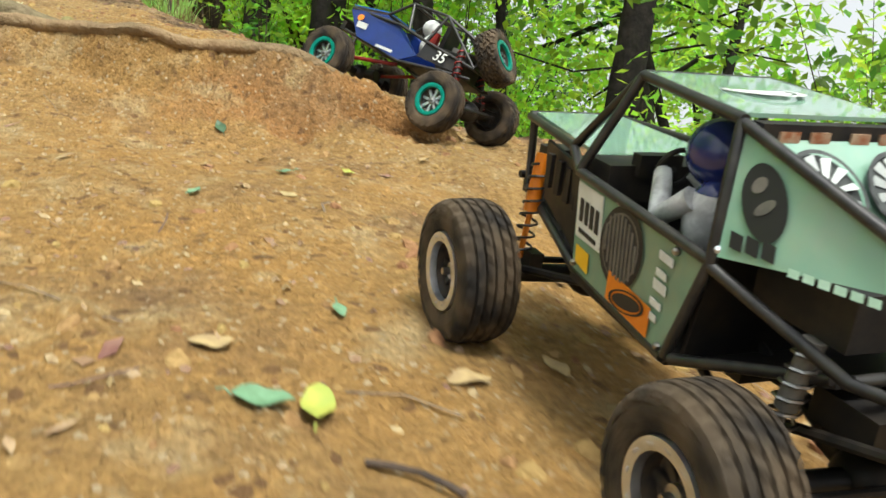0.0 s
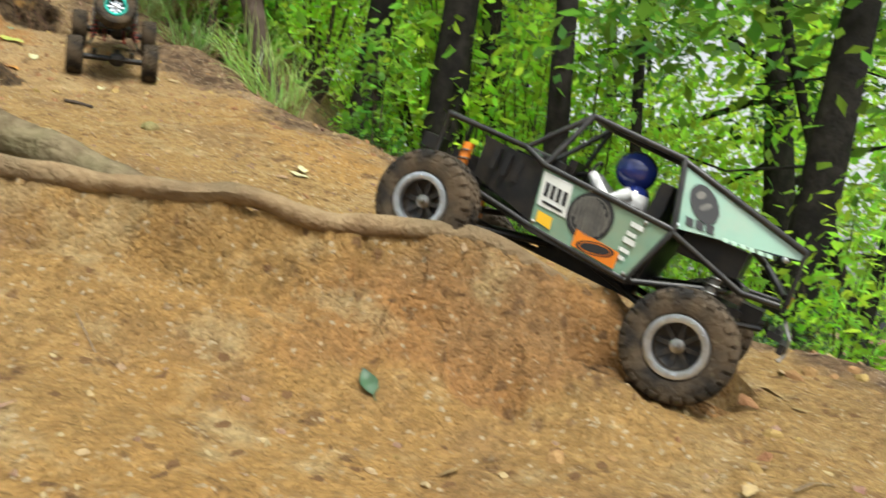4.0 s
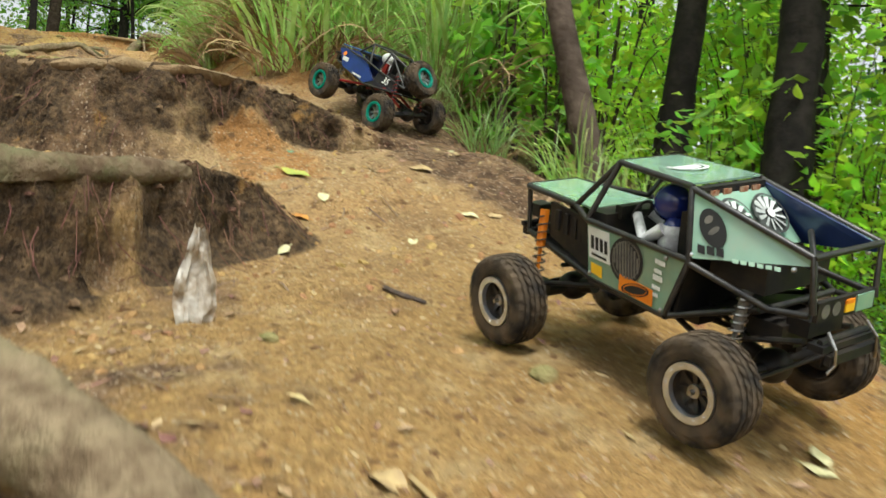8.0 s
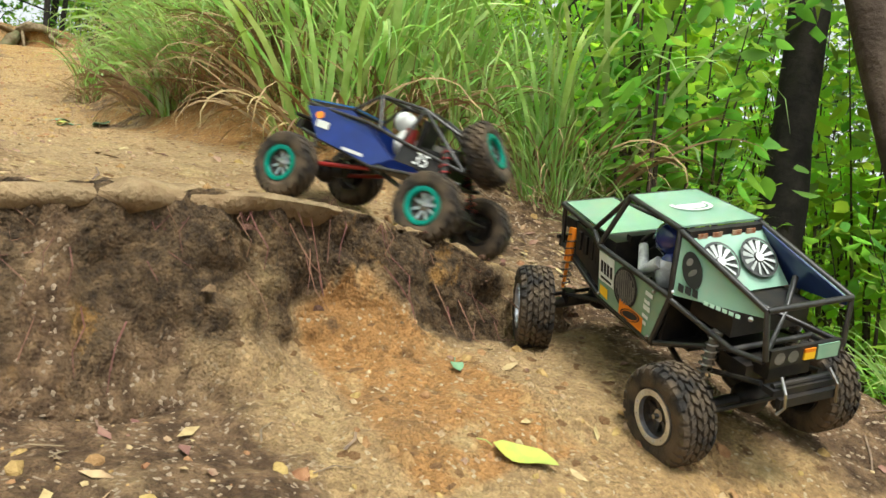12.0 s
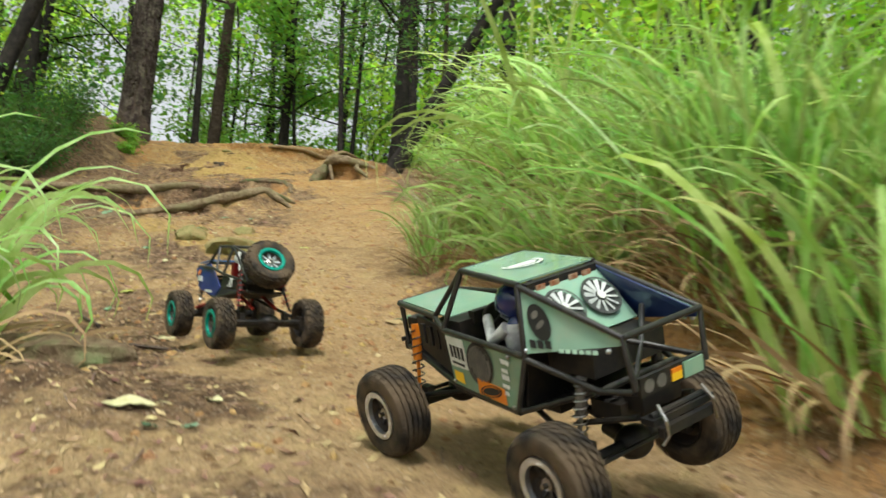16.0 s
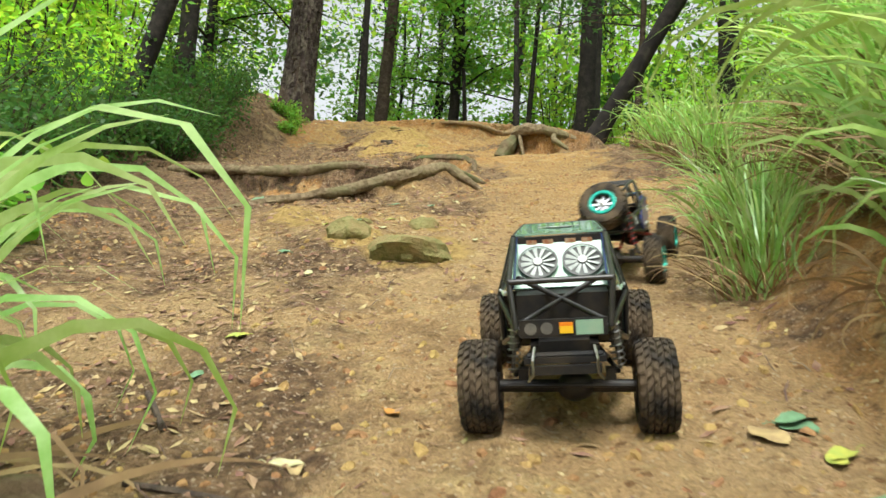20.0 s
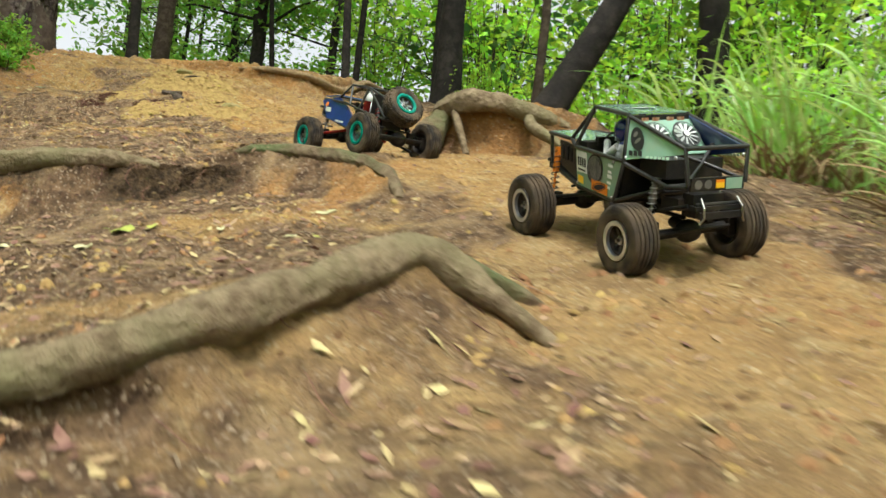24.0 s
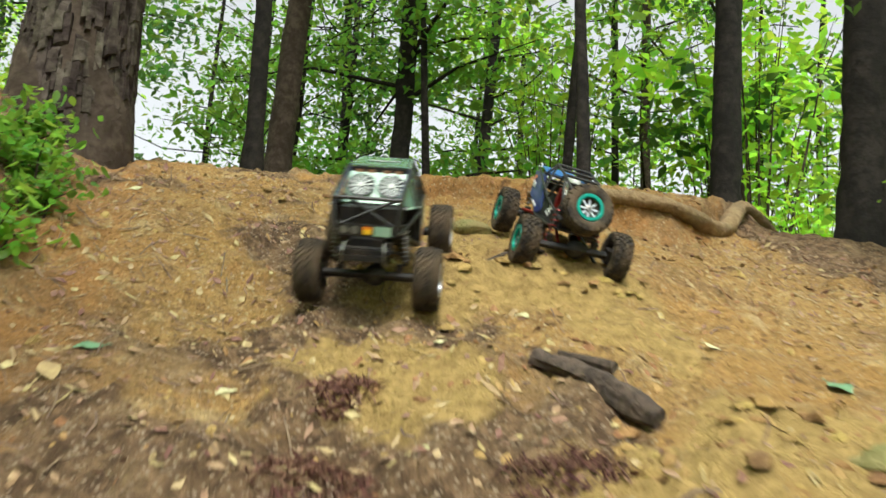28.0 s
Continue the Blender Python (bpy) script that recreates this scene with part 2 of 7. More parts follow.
def bank_lift(x, y, humus=False, cleft=False):
    """The banks' height, or how much of their face is dark, rooty earth, or the clefts washed out below their crests."""
    z = np.zeros_like(x)
    for (line, rise, face, reach, lip), dark in zip(BANKS, HUMUS):
        best = np.full(x.shape, 1e9)
        side, top = np.zeros_like(x), np.zeros_like(x)
        for (ax, ay), (bx, by), ra, rb in zip(line, line[1:], rise, rise[1:]):
            dx, dy = bx - ax, by - ay
            ln = math.hypot(dx, dy)
            f = np.clip(((x - ax) * dx + (y - ay) * dy) / ln ** 2, 0, 1)
            px, py = ax + f * dx, ay + f * dy
            d = np.hypot(x - px, y - py)
            sg = np.sign((x - ax) * -dy + (y - ay) * dx)
            near = d < best
            best = np.where(near, d, best)
            side = np.where(near, sg, side)
            top = np.where(near, ra + (rb - ra) * f, top)
        wob = 0.02 * rough2(x * 9, y * 9, 5) + 0.012 * rough2(x * 23, y * 23, 6)
        sd = best * side + wob
        if cleft:
            line_ = sd + .036 + .016 * rough2(x * 3.7, y * 3.7, 41) + .006 * rough2(x * 11, y * 11, 42)
            along = smooth(.35 + 1.6 * rough2(x * 3.1, y * 3.1, 45))
            z = np.maximum(z, smooth(top / .07) * along * np.exp(-(line_ / .02) ** 2))
            continue
        if humus:
            band = smooth((sd + face * 1.15) / (face * .6)) * smooth((.02 - sd) / .03)
            z = np.maximum(z, dark * band * smooth(top / .07) * smooth(.85 + .8 * rough2(x * 4.3, y * 4.3, 12) + .35 * rough2(x * 17, y * 17, 13)))
            continue
        z += top * np.where(sd < 0, np.clip(1 + sd / face, 0, 1) ** lip, np.exp(-np.maximum(sd, 0) / reach))
    return z


def height(x, y, fine=True):
    x, y = np.asarray(x, float), np.asarray(y, float)
    s, n = (y - x) * R2, (x + y) * R2
    z = 0.325 * np.clip(s, -8, 60) + glide(s, TRAIL_S, TRAIL_D)
    z = z + np.interp(s, CROSS_S, CROSS_D) * (np.clip(n, -.4, 1.9) - 0.8)
    # downhill side before the grass, and beyond it
    fall = np.interp(s, (-3, 0, 4.3, 5.2, 6.2, 7.2, 9.5, 11, 14, 20), (1.9, 1.75, 1.7, 1.95, 2.7, 3.6, 3.8, 2.7, 3.0, 3.6))
    z = z - 0.55 * np.clip(n - fall, 0, 6) - 0.10 * np.clip(n - fall - 6, 0, 30)
    # grassy bank beside the trail
    edge = np.interp(s, (4.2, 4.6, 5, 6, 7, 7.6, 8.2, 9, 10, 11), (1.9, 1.3, 1.1, 1.05, 1.12, 1.35, 1.75, 2.1, 2.4, 2.6))
    up = np.interp(s, (4.5, 5.0, 5.5, 7.6, 8.5, 10.5, 11.5), (0, .10, .26, .28, .22, .14, 0))
    z = z + up * smooth((n - edge) / 0.4)
    # the other side
    left = np.interp(s, (-3, 3, 4.2, 5, 6.5, 8, 12, 13.5, 14.5, 17), (-1.6, -.8, -.4, -.1, -.45, -.9, -1.3, -.8, -.3, -.3))
    rise = np.interp(s, (-3, 3, 5, 8, 11, 13.3, 14.5, 16.5, 18), (.2, .25, .25, .2, .1, .12, .32, .3, .1))
    z = z + rise * smooth((left - n) / 0.7)
    z = z + bank_lift(x, y)
    for mx, my, r, h in MOUNDS:
        z = z + h * np.exp(-((x - mx) ** 2 + (y - my) ** 2) / (r * r))
    z = z + 0.012 * rough2(x * 3.1, y * 3.1, 1) + 0.007 * rough2(x * 8, y * 8, 2)
    if fine:
        rut = 0.5 + 0.5 * smooth(np.abs(rough2(x * 1.3, y * 1.3, 9)))
        z = z + 0.0055 * rut * rough2(x * 21, y * 21, 3) + 0.0035 * rough2(x * 47, y * 47, 4)
        # crumbled lumps in patches, and shallow gullies running down the slope
        crumb = smooth(.55 + .9 * rough2(x * 2.3, y * 2.3, 14)) * np.interp(s, (0, 2.5, 5, 16), (.45, .6, 1, 1))
        z = z + crumb * (.011 * (1 - np.abs(rough2(x * 11, y * 11, 15))) ** 2 + .007 * (1 - np.abs(rough2(x * 27, y * 27, 16))) ** 2 - .006)
        rug = smooth((s - 11.5) / 2)
        z = z + rug * (.034 * (1 - np.abs(rough2(x * 4.6, y * 4.6, 24))) ** 2 + .022 * (1 - np.abs(rough2(x * 12, y * 12, 25))) ** 2 - .019)
        z = z - .008 * smooth(1 - np.abs(rough2(n * 4.2 + .5 * rough2(x * 3, y * 3, 18), s * .9, 17)) * 5)
    return z


# heights kept on a fine grid for quick use
GRID_X, GRID_Y = np.arange(-14, 3, .025), np.arange(-1.5, 16, .025)
GRID_Z = height(*np.meshgrid(GRID_X, GRID_Y, indexing="ij"), False)


def ground_z(x, y):
    fx, fy = (x + 14) / .025, (y + 1.5) / .025
    i, j = int(fx), int(fy)
    if 0 < i < len(GRID_X) - 2 and 0 < j < len(GRID_Y) - 2:
        a, b = fx - i, fy - j
        return float((GRID_Z[i, j] * (1 - a) + GRID_Z[i + 1, j] * a) * (1 - b) + (GRID_Z[i, j + 1] * (1 - a) + GRID_Z[i + 1, j + 1] * a) * b)
    return float(height(np.array([x]), np.array([y]), False)[0])


def ground_normal(x, y, e=0.05):
    gx = (ground_z(x + e, y) - ground_z(x - e, y)) / (2 * e)
    gy = (ground_z(x, y + e) - ground_z(x, y - e)) / (2 * e)
    return Vector((-gx, -gy, 1)).normalized()


def spread(dense, step, far, count, finer=()):
    lo, hi = dense
    core, v = [], lo
    while v < hi:
        core.append(v)
        v += min([step] + [k for a, b, k in finer if a <= v < b])
    core = np.array(core)
    out = np.geomspace(step * 2, far, count)
    return np.concatenate([(lo - out)[::-1], core, hi + out])


def build_ground():
    fine_rows = ((1.25, 1.75, .009), (2.95, 3.5, .009), (3.98, 4.24, .0045), (9.15, 9.5, .010), (10.6, 11.3, .009), (15.3, 15.7, .009))
    ss, nn = spread((-0.2, 16.2), 0.0145, 70, 42, fine_rows), spread((-1.0, 2.4), 0.0145, 60, 42)
    S, N = np.meshgrid(ss, nn, indexing="ij")
    X, Y = (N - S) * R2, (N + S) * R2
    Z = height(X, Y)
    a, b = S.shape
    craggy = bank_lift(X, Y, True)
    Z = Z + .45 * craggy * np.minimum(0, .030 * rough2(X * 11, Y * 11, 31) + .026 * np.abs(rough2(X * 24, Y * 24, 32)) + .013 * rough2(X * 52, Y * 52, 33) - .03)
    # crumbling band and undercut below the first bank's crest
    below = Y - np.interp(X, [q[0] for q in BANKS[0][0]], [q[1] for q in BANKS[0][0]]) + .02 * rough2(X * 7, Y * 7, 61)
    crumbly = smooth((below + .13) / .04) * smooth((-.012 - below) / .02) * smooth((X + .62) / .2) * smooth((.06 - X) / .1)
    Z = Z - crumbly * (.034 * np.abs(rough2(X * 26, Y * 34, 62)) + .022 * np.abs(rough2(X * 60, Y * 60, 63)))
    Z = Z - .035 * np.exp(-((below + .04) / .013) ** 2) * smooth((-.38 - X) / .1) * smooth((X + 1.3) / .2) * smooth(.6 + rough2(X * 5, Y * 5, 64))
    washed = bank_lift(X, Y, cleft=True)
    Z = Z - .055 * washed
    # crumbling relief pushed out of and into the steep faces
    gs, gn = np.gradient(Z, axis=0) / np.gradient(S, axis=0), np.gradient(Z, axis=1) / np.gradient(N, axis=1)
    slope = np.hypot(gs, gn)
    steep = smooth((slope - .75) / 1.6) * (np.abs(S - 8) < 8.2) * (np.abs(N - .7) < 1.7)
    out = .018 * rough2(N * 9, Z * 11, 51) + .018 * rough2(N * 23, Z * 29, 52) + .010 * rough2(N * 55, Z * 60, 53) + .005 * rough2(N * 110, Z * 120, 54)
    out = steep * np.minimum(out, .016) * (.45 + .75 * craggy) - .03 * washed * smooth((slope - .4) / .6)
    S2, N2 = S - out * gs / (slope + 1e-6), N - out * gn / (slope + 1e-6)
    X, Y = (N2 - S2) * R2, (N2 + S2) * R2
    co = np.stack([X, Y, Z], -1).reshape(-1, 3)
    i = np.arange(a * b).reshape(a, b)
    q = np.stack([i[:-1, :-1], i[:-1, 1:], i[1:, 1:], i[1:, :-1]], -1).reshape(-1, 4)
    me = bpy.data.meshes.new("ground")
    me.vertices.add(len(co))
    me.vertices.foreach_set("co", co.ravel().astype(np.float32))
    me.loops.add(q.size)
    me.loops.foreach_set("vertex_index", q.ravel().astype(np.int32))
    me.polygons.add(len(q))
    me.polygons.foreach_set("loop_start", np.arange(0, q.size, 4, dtype=np.int32))
    me.update(calc_edges=True)
    me.polygons.foreach_set("use_smooth", np.ones(len(q), bool))
    me.materials.append(M_SOIL)
    x, y = co[:, 0], co[:, 1]
    s, n = (y - x) * R2, (x + y) * R2
    for cx, cy, r in ((-6.95, 8.27, .10), (-2.2, 2.5, .1), (-7.86, 7.80, .06), (-7.78, 7.84, .05), (-8.1, 7.70, .05)):
        craggy = craggy * (1 - .95 * smooth(1.4 - np.hypot(X - cx, Y - cy) / r + .4 * rough2(X * 12, Y * 12, 35)))
    bare = smooth((N - .88) / .04) * smooth((1.17 - N) / .06) * smooth((1.72 - .42 * (N - .9) + .05 * rough2(N * 9, Z * 9, 56) + .03 * rough2(N * 31, Z * 31, 57) - Z) / .03) * (np.abs(S - 4.1) < .3)
    craggy = craggy * (1 - bare)
    craggy = craggy * (1 - .85 * smooth((N - 1.2) / .15) * (np.abs(S - 4.1) < .35))
    humus = me.attributes.new("humus", "FLOAT", "POINT")
    humus.data.foreach_set("value", craggy.ravel().astype(np.float32))
    # bare orange earth under the roots, and along the foot of the grassy bank
    orange = np.zeros_like(X)
    for cx, cy, r in ((-6.95, 8.2, .16), (-7.15, 8.24, .14), (-7.86, 7.80, .1), (-8.1, 7.70, .09)):
        orange = np.maximum(orange, .8 * smooth(1.3 - np.hypot(X - cx, Y - cy) / r + .9 * rough2(X * 9, Y * 9, 36)))
    verge = np.interp(S, (4.6, 5, 6, 7, 7.6, 8.2), (1.3, 1.1, 1.05, 1.12, 1.35, 1.75))
    foot = smooth((N - verge + .08) / .2) * smooth((verge + .75 - N) / .3) * smooth((S - 4.6) / .4) * smooth((8.6 - S) / .6)
    track = np.interp(s, (0, 2, 4, 6, 7, 8, 9.5, 11, 12, 13, 14, 15), (.9, 1.2, 1.2, .75, .72, 1.1, 1.35, 1.3, 1.2, 1.15, 1.1, .9))
    away = np.abs(n - track) + .22 * rough2(x * 2.1, y * 2.1, 21)
    much = np.interp(s, (0, 1.5, 2.6, 3.4, 4.0, 4.4, 5.5, 6.2, 8, 8.5, 9.3, 9.8, 13, 16), (.05, .1, .5, .8, .85, .5, .8, 1.0, .85, .5, .5, 1.0, .9, .6))
    # beyond the brink: dark littered soil, its colour also carrying the foliage's shade
    brink = np.interp(s, (0, .6, 1.0, 1.5, 2, 2.5, 3.2, 4.3, 5.2), (.6, .36, .32, .36, .36, .24, .42, .6, 1.1))
    wild = np.maximum(np.maximum(smooth((np.abs(n - track) - 1.1) / .8), smooth((n - track - brink) / .45)), smooth((s - 17) / 3))
    much = much * (1 - .8 * smooth((s - 12.5) / 1) * smooth((n - .55) / .4))
    val = np.maximum(np.clip(much * smooth((away - .08) / .45) * (.74 + .7 * rough2(x * 2.4, y * 2.4, 22) + .35 * rough2(x * 7, y * 7, 23)), 0, 1), wild * .9)
    val = val * (1 - .6 * smooth((s - 4.6) / .4) * smooth((8.5 - s) / .8) * smooth((n - 1.0) / .3))
    val = val * (1 - orange.ravel())
    litter = me.attributes.new("litter", "FLOAT", "POINT")
    litter.data.foreach_set("value", val.astype(np.float32))
    lichen = np.zeros(len(x))
    for cx, cy, r in CRUSTS:
        lichen = np.maximum(lichen, smooth(1.35 - np.hypot(x - cx, y - cy) / r))
    pale = me.attributes.new("pale", "FLOAT", "POINT")
    pale.data.foreach_set("value", (np.interp(s, (3, 4.4, 8, 10, 12), (0, 1, .75, .25, 0))).astype(np.float32))
    rust = me.attributes.new("rust", "FLOAT", "POINT")
    iron = np.maximum(smooth((.05 - N) / .5) * smooth((S - 13.2) / .8), np.maximum(np.maximum(.8 * bare, .75 * crumbly), .9 * steep * smooth((S - 9) / .8)))
    iron = np.maximum(iron, np.maximum(orange, .75 * foot))
    rust.data.foreach_set("value", iron.ravel().astype(np.float32))
    crust = me.attributes.new("crust", "FLOAT", "POINT")
    crust.data.foreach_set("value", lichen.astype(np.float32))
    return tagged(new("ground", me), "sandy orange-brown forest trail soil, eroded and strewn with grit", "ground", kind="structure")


def soil_material():
    m = bpy.data.materials.new("sandy_soil")
    m.use_nodes = True
    nt = m.node_tree
    b = nt.nodes["Principled BSDF"]
    tc = nt.nodes.new("ShaderNodeTexCoord")
    def tex(sc, det=6.0, ro=0.62):
        n = nt.nodes.new("ShaderNodeTexNoise")
        n.inputs["Scale"].default_value, n.inputs["Detail"].default_value, n.inputs["Roughness"].default_value = sc, det, ro
        nt.links.new(tc.outputs["Object"], n.inputs["Vector"])
        return n.outputs["Fac"]
    def rng(src, lo, hi):
        r = nt.nodes.new("ShaderNodeMapRange")
        r.inputs["From Min"].default_value, r.inputs["From Max"].default_value = lo, hi
        nt.links.new(src, r.inputs["Value"])
        return r.outputs[0]
    def mix(fac, a, c):
        x = nt.nodes.new("ShaderNodeMix")
        x.data_type = "RGBA"
        nt.links.new(fac, x.inputs[0])
        for src, sock in ((a, x.inputs[6]), (c, x.inputs[7])):
            if hasattr(src, "links"):
                nt.links.new(src, sock)
            else:
                sock.default_value = (*src, 1)
        return x.outputs[2]
    def attribute(name):
        a = nt.nodes.new("ShaderNodeAttribute")
        a.attribute_name = name
        return a.outputs["Fac"]
    def blend(a, c, k):
        """a pushed about by the noise c"""
        m_ = nt.nodes.new("ShaderNodeMath")
        m_.operation = "MULTIPLY_ADD"
        nt.links.new(c, m_.inputs[0])
        m_.inputs[1].default_value = k
        nt.links.new(a, m_.inputs[2])
        return m_.outputs[0]
    col = mix(rng(tex(70.0), 0.36, 0.66), (0.425, 0.274, 0.104), (0.285, 0.168, 0.060))
    col = mix(rng(tex(1.3, 3.0), 0.42, 0.64), col, (0.410, 0.230, 0.070))
    col = mix(rng(attribute("pale"), 0.0, 1.8), col, (0.430, 0.315, 0.195))
    col = mix(rng(blend(attribute("rust"), tex(5.0, 6.0), 0.8), 0.55, 1.1), col, (0.385, 0.200, 0.070))
    col = mix(rng(tex(3.1, 6.0), 0.52, 0.70), col, (0.245, 0.150, 0.070))
    col = mix(rng(tex(9.0, 5.0), 0.54, 0.68), col, (0.455, 0.325, 0.155))
    col = mix(rng(tex(17.0, 7.0), 0.60, 0.68), col, (0.180, 0.102, 0.044))
    col = mix(rng(tex(31.0, 7.0, 0.7), 0.60, 0.68), col, (0.470, 0.340, 0.170))
    grit = nt.nodes.new("ShaderNodeTexVoronoi")
    grit.inputs["Scale"].default_value = 190.0
    nt.links.new(tc.outputs["Object"], grit.inputs["Vector"])
    sep = nt.nodes.new("ShaderNodeSeparateColor")
    nt.links.new(grit.outputs["Color"], sep.inputs[0])
    coarse = nt.nodes.new("ShaderNodeTexVoronoi")
    coarse.inputs["Scale"].default_value = 85.0
    nt.links.new(tc.outputs["Object"], coarse.inputs["Vector"])
    sep2 = nt.nodes.new("ShaderNodeSeparateColor")
    nt.links.new(coarse.outputs["Color"], sep2.inputs[0])
    def grains(src, lo, hi, below):
        """each grain a little lighter or darker than the next"""
        r = nt.nodes.new("ShaderNodeMapRange")
        r.inputs["To Min"].default_value, r.inputs["To Max"].default_value = lo, hi
        nt.links.new(src, r.inputs["Value"])
        h = nt.nodes.new("ShaderNodeHueSaturation")
        nt.links.new(r.outputs[0], h.inputs["Value"])
        nt.links.new(below, h.inputs["Color"])
        return h.outputs[0]
    col = grains(sep.outputs[0], 0.80, 1.16, col)
    col = grains(sep2.outputs[0], 0.88, 1.10, col)
    col = mix(rng(sep.outputs[1], 0.95, 0.99), col, (0.50, 0.39, 0.24))
    col = mix(rng(sep2.outputs[1], 0.965, 0.985), col, (0.20, 0.11, 0.046))
    leafy = mix(rng(tex(26.0, 6.0), 0.38, 0.60), (0.235, 0.148, 0.080), (0.088, 0.052, 0.028))
    leafy = mix(rng(tex(5.0, 5.0), 0.54, 0.68), leafy, (0.330, 0.225, 0.118))
    leafy = grains(sep2.outputs[2], 0.76, 1.2, leafy)
    leafy = mix(rng(sep.outputs[2], 0.91, 0.95), leafy, (0.368, 0.280, 0.192))
    col = mix(rng(blend(attribute("litter"), tex(11.0, 6.0), 0.9), 0.72, 0.96), col, leafy)
    dark = mix(rng(tex(46.0, 8.0, 0.75), 0.40, 0.62), (0.046, 0.030, 0.017), (0.145, 0.094, 0.048))
    dark = grains(sep2.outputs[0], 0.7, 1.35, dark)
    dark = mix(rng(tex(6.0, 7.0, 0.7), 0.60, 0.68), dark, (0.36, 0.20, 0.062))
    col = mix(rng(blend(attribute("humus"), tex(14.0, 6.0), 0.8), 0.62, 0.92), col, dark)
    crust = mix(rng(tex(34.0, 6.0), 0.42, 0.6), (0.46, 0.315, 0.115), (0.32, 0.215, 0.075))
    col = mix(rng(blend(attribute("crust"), tex(8.0, 7.0), 1.5), 1.25, 1.55), col, crust)
    nt.links.new(col, b.inputs["Base Color"])
    b.inputs["Roughness"].default_value = 0.92
    b.inputs["Specular IOR Level"].default_value = 0.25
    b1 = nt.nodes.new("ShaderNodeBump")
    b1.inputs["Strength"].default_value, b1.inputs["Distance"].default_value = 1.0, 0.024
    nt.links.new(tex(38.0, 8.0, 0.7), b1.inputs["Height"])
    b2 = nt.nodes.new("ShaderNodeBump")
    b2.inputs["Strength"].default_value, b2.inputs["Distance"].default_value = 0.8, 0.004
    b2.invert = True
    nt.links.new(grit.outputs["Distance"], b2.inputs["Height"])
    nt.links.new(b1.outputs[0], b2.inputs["Normal"])
    b3 = nt.nodes.new("ShaderNodeBump")
    b3.inputs["Strength"].default_value, b3.inputs["Distance"].default_value = 0.5, 0.004
    b3.invert = True
    nt.links.new(coarse.outputs["Distance"], b3.inputs["Height"])
    nt.links.new(b2.outputs[0], b3.inputs["Normal"])
    nt.links.new(b3.outputs[0], b.inputs["Normal"])
    return m


M_SOIL = soil_material()
build_ground()

